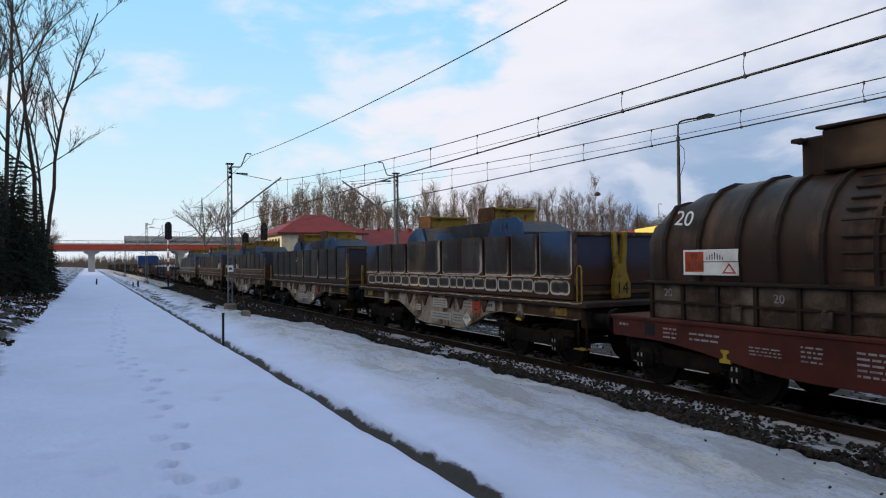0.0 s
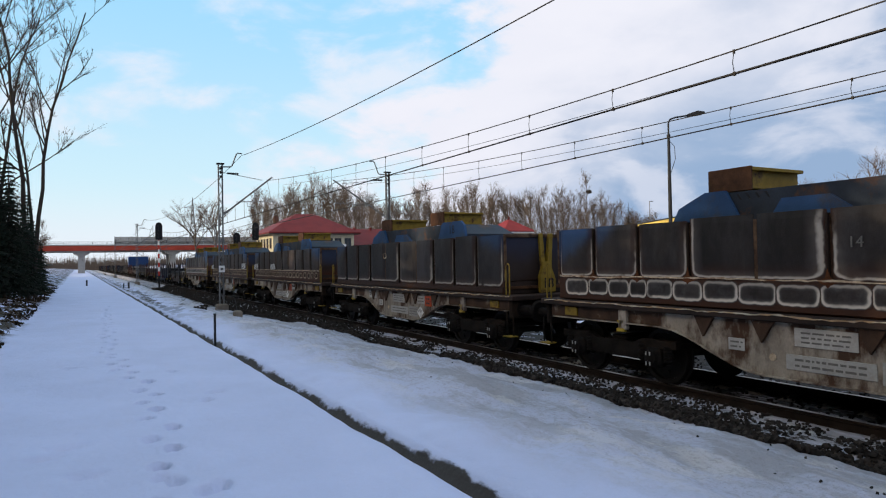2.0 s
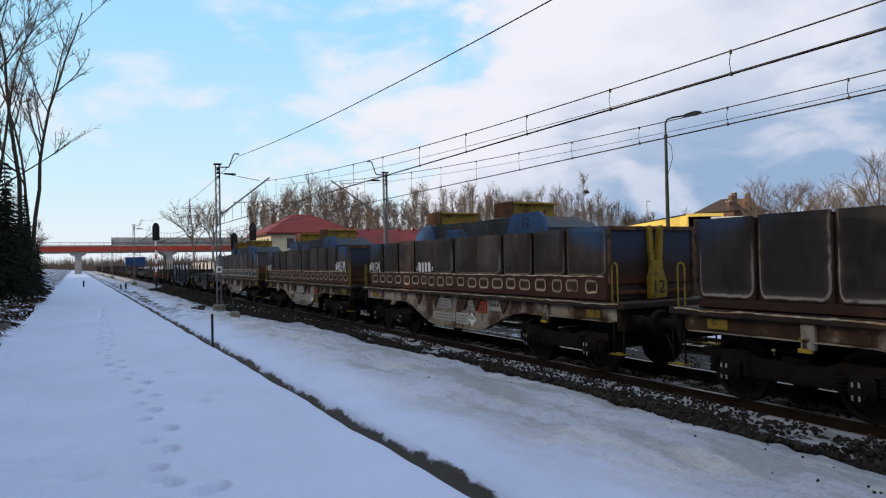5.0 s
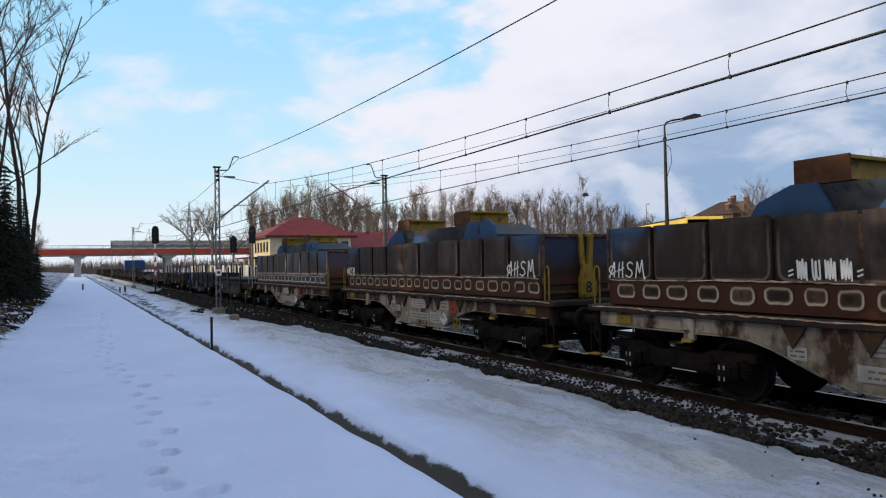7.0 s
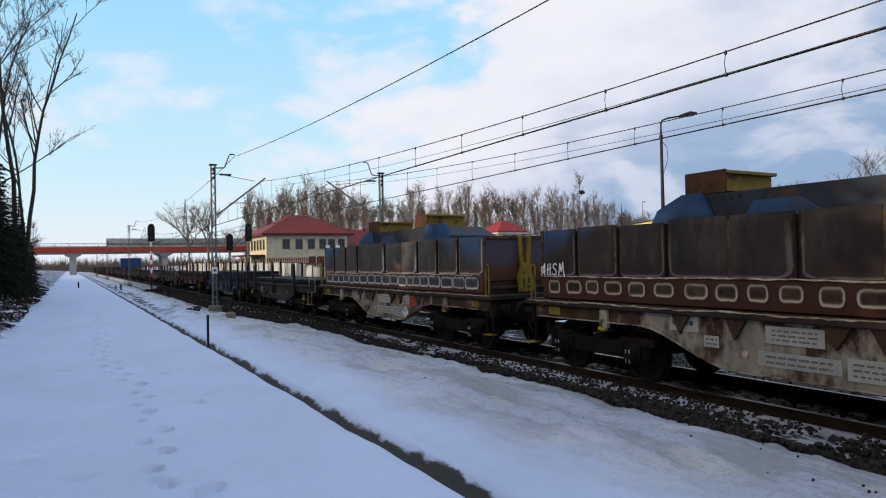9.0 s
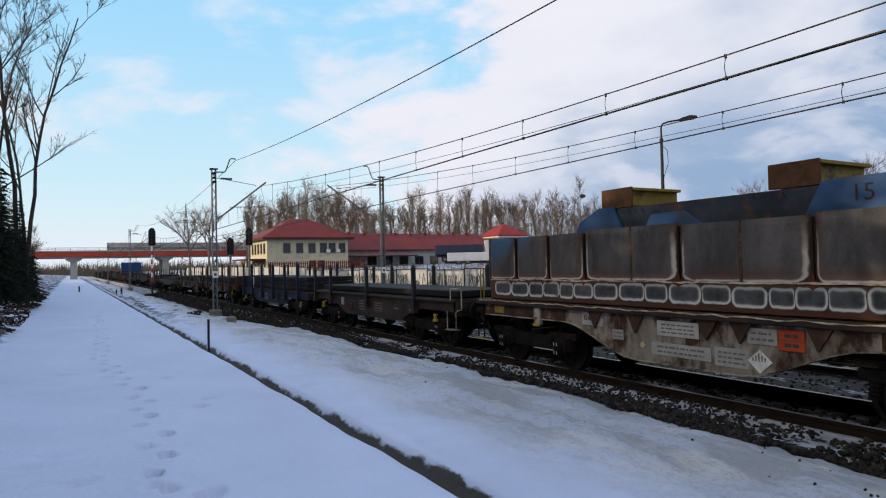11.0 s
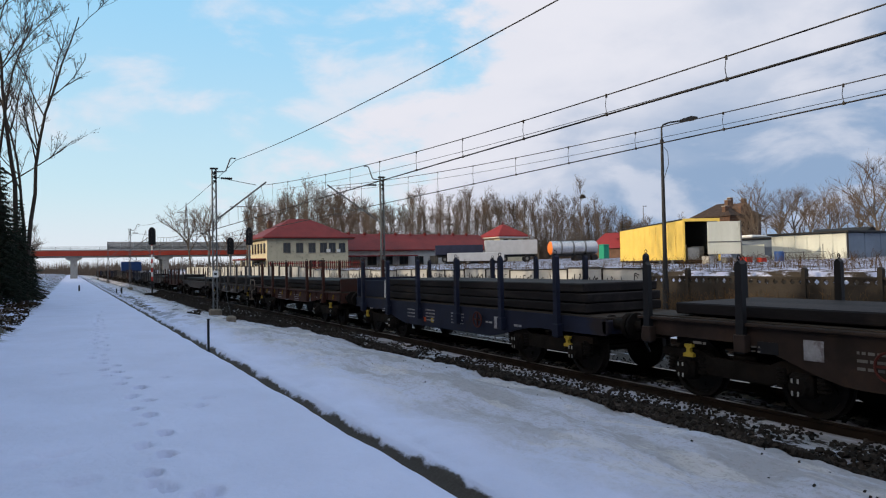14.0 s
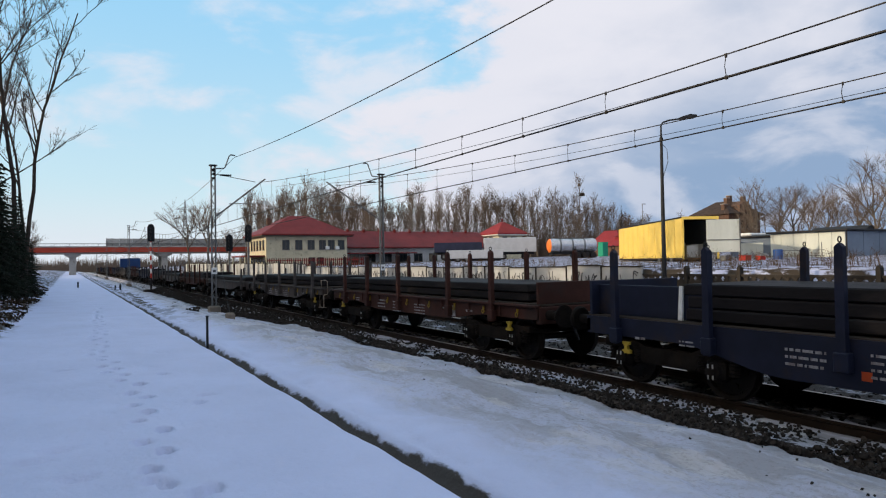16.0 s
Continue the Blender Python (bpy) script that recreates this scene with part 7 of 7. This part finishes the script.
# ---- trees ----
def belt_tree(seed, height, r):
    """A slender bare tree of a crowded wood: a straight trunk, steep limbs and a brush of fine twigs."""
    rng = random.Random(seed)
    S, T = Shape(), Shape()
    p, d = Vector((0, 0, -.3)), Vector((rng.gauss(0, .03), rng.gauss(0, .03), 1)).normalized()
    pts = [p]
    for _ in range(6):
        d = (d + Vector((rng.gauss(0, .05), rng.gauss(0, .05), .04))).normalized()
        p = p + d * height / 6
        pts.append(p)
    S.tube(pts, r, 5, r * .15)
    for k in range(34):
        t = .30 + .68 * rng.random() ** .8
        i = min(5, int(t * 6))
        q = pts[i].lerp(pts[i + 1], t * 6 - i)
        a = rng.uniform(0, 6.2832)
        lean = rng.uniform(.20, .55)
        nd = Vector((math.cos(a) * lean, math.sin(a) * lean, 1)).normalized()
        L = height * rng.uniform(.14, .26) * (1.2 - .55 * t)
        S.spike(q, q + nd * L, r * .24)
        for _ in range(8):
            u = rng.uniform(.25, 1.0)
            e = q + nd * L * u
            td = (nd + Vector((rng.gauss(0, .55), rng.gauss(0, .55), rng.uniform(-.1, .5)))).normalized()
            l2 = L * rng.uniform(.25, .50)
            T.spike(e, e + td * l2, .020)
            for _ in range(3):
                f = e + td * l2 * rng.uniform(.2, .9)
                T.spike(f, f + (td + Vector((rng.gauss(0, .6), rng.gauss(0, .6), rng.uniform(-.1, .5)))).normalized() * l2 * rng.uniform(.3, .6), .013)
    return S, T


def round_tree(seed, height, r):
    """A free-standing bare tree: a short bole that forks into spreading limbs and a rounded crown of twigs."""
    rng = random.Random(seed)
    S, T = Shape(), Shape()

    def limb(p, d, length, rad, level):
        mid = p + d * length * .5
        d2 = (d + Vector((rng.gauss(0, .14), rng.gauss(0, .14), .16))).normalized()
        tip = mid + d2 * length * .5
        if level < 2:
            S.tube([p, mid, tip], rad, 5 if level < 1 else 4, rad * .5)
        elif level == 2:
            T.tube([p, tip], rad, 3, rad * .5)
        else:
            T.spike(p, tip, rad)
        if level == 4:
            return
        for k in range((6, 5, 5, 5)[level]):
            u = rng.uniform(.45, 1.0) if level else rng.uniform(.55, 1.0)
            q = p.lerp(mid, u * 2) if u < .5 else mid.lerp(tip, u * 2 - 1)
            side = Vector((rng.gauss(0, 1), rng.gauss(0, 1), rng.gauss(0, .3))).normalized()
            nd = (d2 * .95 + side * (.80, .75, .85, .9)[level] + Vector((0, 0, .14))).normalized()
            limb(q, nd, length * rng.uniform(.48, .72), max(.015, rad * .52), level + 1)
    limb(Vector((0, 0, -.3)), Vector((rng.gauss(0, .03), rng.gauss(0, .03), 1)).normalized(), height * .45, r, 0)
    return S, T


def plain_mesh(name, S, mat):
    me = bpy.data.meshes.new(name)
    me.from_pydata(S.v, [], S.f)
    me.materials.append(mat)
    return me


FAR, ROUND = [], []
for i in range(6):
    S, T = belt_tree(100 + i, 13.8 + i % 3 * 1.2, .125)
    FAR.append((plain_mesh("trunk", S, M["bark_far"]), plain_mesh("crown", T, M["twig"])))
for i in range(4):
    S, T = round_tree(140 + i, 15.5, .22)
    ROUND.append((plain_mesh("trunk", S, M["bark_far"]), plain_mesh("crown", T, M["twig"])))
rng = random.Random(77)


def plant(meshes, x, y, z, s, rz, label, group, wide=1.0):
    t = thing("tree", label, "tree", group, at=Matrix.LocRotScale((x, y, z), Euler((0, 0, rz)), (s * wide, s * wide, s)))
    part("trunk", meshes[0], None, t)
    part("crown", meshes[1], None, t)
    return t


AXIS, ACROSS = Vector((.494, .869, 0)), Vector((.869, -.494, 0))


def at_view(u, depth):
    """A place on the far ground: u is the slope across the view, depth the way into it."""
    p = (AXIS + ACROSS * u) * depth
    return p.x, p.y


# the belt of bare trees behind the station and the yard
for i in range(205):
    u = -.30 + .62 * (i + rng.uniform(-.4, .4)) / 205
    depth = rng.uniform(142, 180)
    x, y = at_view(u, depth)
    tall = .98 + .10 * math.sin(u * 23) + (.10 if u < -.02 else 0)
    if u > .245:
        tall *= max(.62, 1 - (u - .245) * 8)
    plant(FAR[rng.randrange(6)], x, y, 1.5, tall * rng.uniform(.93, 1.03), rng.uniform(0, 6.28), "bare brown broadleaf tree in the far belt of wood", "far belt of bare trees", 1.15)
for i in range(28):
    u = .30 + .50 * (i + rng.uniform(-.4, .4)) / 28
    depth = rng.uniform(118, 150)
    x, y = at_view(u, depth)
    h = .56 if .30 < u < .44 else .86
    plant((FAR + ROUND)[rng.randrange(10)], x, y, 1.8, h * rng.uniform(.8, 1.05), rng.uniform(0, 6.28), "bare brown tree beyond the sheds", "far belt of bare trees", 1.25)
for u, depth, h, wide in ((-.385, 128, 1.0, .95), (-.357, 128, 1.08, .95), (-.325, 140, .7, 1.0), (-.25, 128, .85, 1.0), (-.215, 132, 1.0, .9), (-.175, 130, .98, .8), (-.145, 140, 1.1, .8), (-.105, 135, 1.0, .8),
                          (.478, 92, .92, .85), (.515, 94, .84, .9), (.540, 96, .88, .9), (.562, 92, .80, .9), (.585, 94, .92, .9), (.635, 84, .80, .7), (.665, 80, 1.0, .9), (.70, 76, 1.05, 1.0)):
    x, y = at_view(u, depth)
    plant(ROUND[rng.randrange(4)], x, y, 1.2, h, rng.uniform(0, 6.28), "tall bare tree standing free of the wood", "free-standing bare trees", wide)
x, y = at_view(.215, 141)
nest = Shape()
for _ in range(60):
    a, e = rng.uniform(0, 6.28), rng.uniform(-.9, .9)
    c = Vector((math.cos(a) * math.cos(e) * .42, math.sin(a) * math.cos(e) * .42, math.sin(e) * .36))
    nest.spike(c, c + Vector((rng.gauss(0, .3), rng.gauss(0, .3), rng.gauss(0, .15))), .12)
NEST_TREE = plant(FAR[2], x, y, 1.5, 1.10, .4, "bare brown tree with a dark bird's nest in its top", "far belt of bare trees", 1.1)
part("nest", nest, M["bark"], NEST_TREE, "dark ball-shaped nest of twigs", at=pose(.2, 0, 13.3))
for i in range(16):
    y = rng.uniform(120, 300)
    x = -.047 * y - rng.uniform(.5, 7) + (3 if y > 200 else 0)
    plant((FAR + ROUND)[rng.randrange(10)], x, y, 1.0, rng.uniform(.6, .85), rng.uniform(0, 6.28), "bare tree along the path's far end", "trees beyond the bridge", 1.2)


def undergrowth():
    """Dense far scrub that closes the foot of the wood."""
    r2 = random.Random(3)
    S = Shape()
    for _ in range(34000):
        u = r2.uniform(-.30, .72)
        x, y = at_view(u, r2.uniform(150, 182) if u < .33 else r2.uniform(118, 150))
        h = 10.5 * r2.random() ** .8 * (1 if -.27 < u < .30 else .55)
        S.spike((x, y, 1), (x + r2.gauss(0, .8), y + r2.gauss(0, .8), 1 + h), .07)
    for _ in range(7000):
        u = r2.uniform(-.66, -.28)
        x, y = at_view(u, r2.uniform(330, 480))
        S.spike((x, y, 0), (x + r2.gauss(0, .6), y, 2 + 7 * r2.random() ** 1.6), .22)
    me = plain_mesh("undergrowth", S, M["twig"])
    tagged(new("undergrowth", me), "brown scrub along the foot of the far wood", "scrub", kind="stuff")


undergrowth()


def spruce(seed, height, base, fine):
    """A spruce: whorls of drooping boughs with side sprays; fine ones carry short needled twigs."""
    r2 = random.Random(seed)
    T, N = Shape(), Shape()
    T.tube([(0, 0, -.3), (0, 0, height)], height * .014, 7, .02)
    z = .5
    while z < height - .15:
        k = 1 - z / height
        n = 9 if k > .3 else 6
        reach = base * k ** .85 * r2.uniform(.7, 1.15) + .12
        off = r2.uniform(0, 6.28)
        for i in range(n):
            a = off + 6.2832 * i / n + r2.uniform(-.3, .3)
            L = reach * r2.uniform(.55, 1.15)
            d = Vector((math.cos(a), math.sin(a), 0))
            s = Vector((-d.y, d.x, 0))
            root = Vector((0, 0, z))
            tip = root + d * L + Vector((0, 0, r2.uniform(-.34, -.10) * L))
            if not fine:
                for t in (.22, .48, .74):
                    c = root.lerp(tip, t)
                    w = L * .52 * (1 - t * .7) * r2.uniform(.8, 1.2)
                    for sg in (-1, 1):
                        e = c + s * sg * w + d * w * .55 + Vector((0, 0, -.30 * w))
                        q = d * w * .34
                        N.add([c - q, c.lerp(e, .5) + q, e, c.lerp(e, .5) - q], [(0, 1, 2), (0, 2, 3)])
                q = s * L * .09
                N.add([root, root.lerp(tip, .6) + q, tip, root.lerp(tip, .6) - q], [(0, 1, 2), (0, 2, 3)])
                continue
            T.spike(root, tip, .018)
            m = max(6, int(L / .085))
            for j in range(m):
                t = (j + r2.random()) / m
                c = root.lerp(tip, t)
                wd = L * .30 * (1 - t * .75) * r2.uniform(.5, 1.25) + .07
                sg = 1 if j % 2 else -1
                e = c + s * sg * wd + d * wd * r2.uniform(.4, .9) + Vector((0, 0, r2.uniform(-.45, .05) * wd))
                up = Vector((0, 0, .035))
                N.add([c, c.lerp(e, .5) + up + d * .03, e, c.lerp(e, .5) - up - d * .03], [(0, 1, 2), (0, 2, 3)])
                g = c.lerp(e, r2.uniform(.3, .8))
                h = g + d * wd * .5 + Vector((0, 0, -.10 * r2.uniform(.2, 1.6)))
                N.add([g - s * .022, g + s * .022, h], [(0, 1, 2)])
        z += (height * .020 + .06) if fine else (height * .024 + .08)
    return plain_mesh("trunk", T, M["bark"]), plain_mesh("crown", N, M["needle"])


SPRUCE = [spruce(300, 13.5, 2.7, False), spruce(301, 12.0, 2.9, False), spruce(302, 6.5, 1.9, True), spruce(303, 7.0, 1.7, True)]
# a single far spruce in the belt
for u, depth, s in ((.275, 118, .75), (.10, 160, .8), (.265, 125, .6)):
    x, y = at_view(u, depth)
    plant(SPRUCE[0], x, y, 1.8, s, 0, "dark spruce among the bare trees", "")

# the wood on the sun's side of the path
def slim_tree(seed, height, r):
    """A slim tree with a forked trunk and a few long rising limbs that end in fine twigs."""
    r2 = random.Random(seed)
    S, T = Shape(), Shape()

    def stem(p, d, length, rad, n, level):
        pts, rr = [p], [rad]
        for i in range(n):
            d = (d + Vector((r2.gauss(0, .07), r2.gauss(0, .07), .07))).normalized()
            p = p + d * length / n
            pts.append(p)
            rr.append(rad * (1 - .8 * (i + 1) / n) + .005)
        if level < 3:
            for i in range(n):
                (S if level < 2 else T).tube([pts[i], pts[i + 1]], rr[i], 7 if level < 1 else 5 if level < 2 else 3, rr[i + 1])
        else:
            T.spike(pts[0], pts[-1], max(.009, rad * .9))
        for k in range((10, 9, 7, 5, 0)[level]):
            t = r2.uniform((.38, .25, .15, .1)[level], .98)
            i = min(n - 1, int(t * n))
            q = pts[i].lerp(pts[i + 1], t * n - i)
            a = r2.uniform(0, 6.2832)
            side = Vector((math.cos(a), math.sin(a), 0))
            side = (side - d * side.dot(d)).normalized()
            nd = (d * .8 + side * r2.uniform(.4, .9) + Vector((0, 0, .18))).normalized()
            stem(q, nd, length * r2.uniform(.20, .42) * (1.15 - .45 * t), max(.004, rr[i] * .50), max(3, n - 4), level + 1)
    stem(Vector((0, 0, -.3)), Vector((r2.gauss(0, .04), r2.gauss(0, .04), 1)).normalized(), height, r, 11, 0)
    return S, T


NEAR = []
for i in range(3):
    S, T = slim_tree(210 + i, 16.5 + i, .125)
    NEAR.append((plain_mesh("trunk", S, M["bark"]), plain_mesh("crown", T, M["twig_near"])))
for x, y, k, s, rz in ((-2.05, 36.5, 0, 1.0, .4), (-1.80, 37.4, 1, .90, 2.2), (-2.95, 36.0, 2, .95, 1.0), (-3.6, 40.5, 0, .9, 4.0), (-3.2, 33.5, 1, 1.0, 5.2), (-2.5, 44.0, 2, .8, 3.0)):
    plant(NEAR[k], x, y, ground_height(x, y, False), s, rz, "tall slim bare tree with dark forked limbs at the wood's edge", "bare trees at the wood's edge")
for x, y, k, s in ((-2.6, 33.8, 2, .95), (-2.0, 35.6, 3, .72), (-3.3, 38.0, 3, .98), (-3.2, 42.5, 2, .9), (-2.1, 39.0, 3, .60), (-4.4, 46, 2, 1.05), (-2.9, 48, 3, .7), (-1.9, 44.5, 2, .5), (-3.4, 30.5, 3, 1.0)):
    plant(SPRUCE[k], x, y, ground_height(x, y, False), s, x * 3, "dark young spruce at the wood's edge", "spruces at the wood's edge", .72)
wood = random.Random(9)
DEEP = Shape()
for row in range(4):
    for j in range(26):
        y = -34 + j * 6.0 + row * 1.7 + wood.uniform(-.9, .9)
        x = -8.7 - row * 3.6 + wood.uniform(-1.0, 1.0) + (j % 2) * 1.2
        if y > 30:
            x = min(x, -.080 * y - 2.2 - row * 3.6)
        k, turn = wood.uniform(.78, .92), wood.uniform(0, 6)
        if row == 0:
            plant(SPRUCE[j % 2], x, y, .9, k, turn, "tall dark spruce inside the wood", "trees of the wood", 2.1)
        else:
            m = Matrix.LocRotScale((x, y, .9), Euler((0, 0, turn)), (k * 2.1, k * 2.1, k))
            for me in SPRUCE[j % 2]:
                DEEP.add([m @ v.co for v in me.vertices], [tuple(q.vertices) for q in me.polygons])
tagged(new("spruce_wood", plain_mesh("spruce_wood", DEEP, M["needle"])), "dense dark spruce wood behind the first trees", "wood", kind="stuff")


def litter():
    """Dead grass, twigs and leaves on the wood's edge."""
    r2 = random.Random(12)
    S = Shape()
    for _ in range(1500):
        y = 10 + 50 * r2.random()
        x = -1.45 - abs(r2.gauss(0, 1.1))
        z = ground_height(x, y, False)
        h = r2.uniform(.04, .22)
        S.tube([(x, y, z - .01), (x + r2.gauss(0, .08), y + r2.gauss(0, .08), z + h)], .005, 3, .002)
    me = plain_mesh("dead_grass", S, M["straw"])
    tagged(new("dead_grass", me), "dead grass and twigs at the wood's edge", "grass", kind="stuff")


litter()


def forest_floor():
    """Dark earth clods, leaf litter and roots that break through the snow at the wood's edge."""
    r2 = random.Random(21)
    S = Shape()
    while len(S.v) < 8 * 3800:
        y = 7 + 55 * r2.random() ** 1.2
        x = -1.35 - abs(r2.gauss(0, .9))
        if noise.noise((x * 1.1, y * .55, 3)) + .5 * noise.noise((x * 3, y * 2.2, 6)) < .02 - .10 * min(1, (-1.35 - x)):
            continue
        k = r2.uniform(.02, .065)
        stone_shape(r2, k, (x, y, ground_height(x, y, False) + k * .1), S)
    me = plain_mesh("earth_clods", S, M["earth"])
    tagged(new("earth_clods", me), "dark earth clods and leaf litter through thin snow", "soil", kind="stuff")


forest_floor()


def motions():
    """The train rolls past and gathers a little speed; wheels turn by the way they cover."""
    for w, q in WAGONS:
        walk(w, [(t, pose(TRACK, q - rolled(t), 0)) for t in range(17)])
    rows = [i * .1 for i in range(161)]
    for w, d in WHEELS:
        walk(w, [(t, pose(0, d, .46, math.degrees(rolled(t) / .46))) for t in rows])


motions()
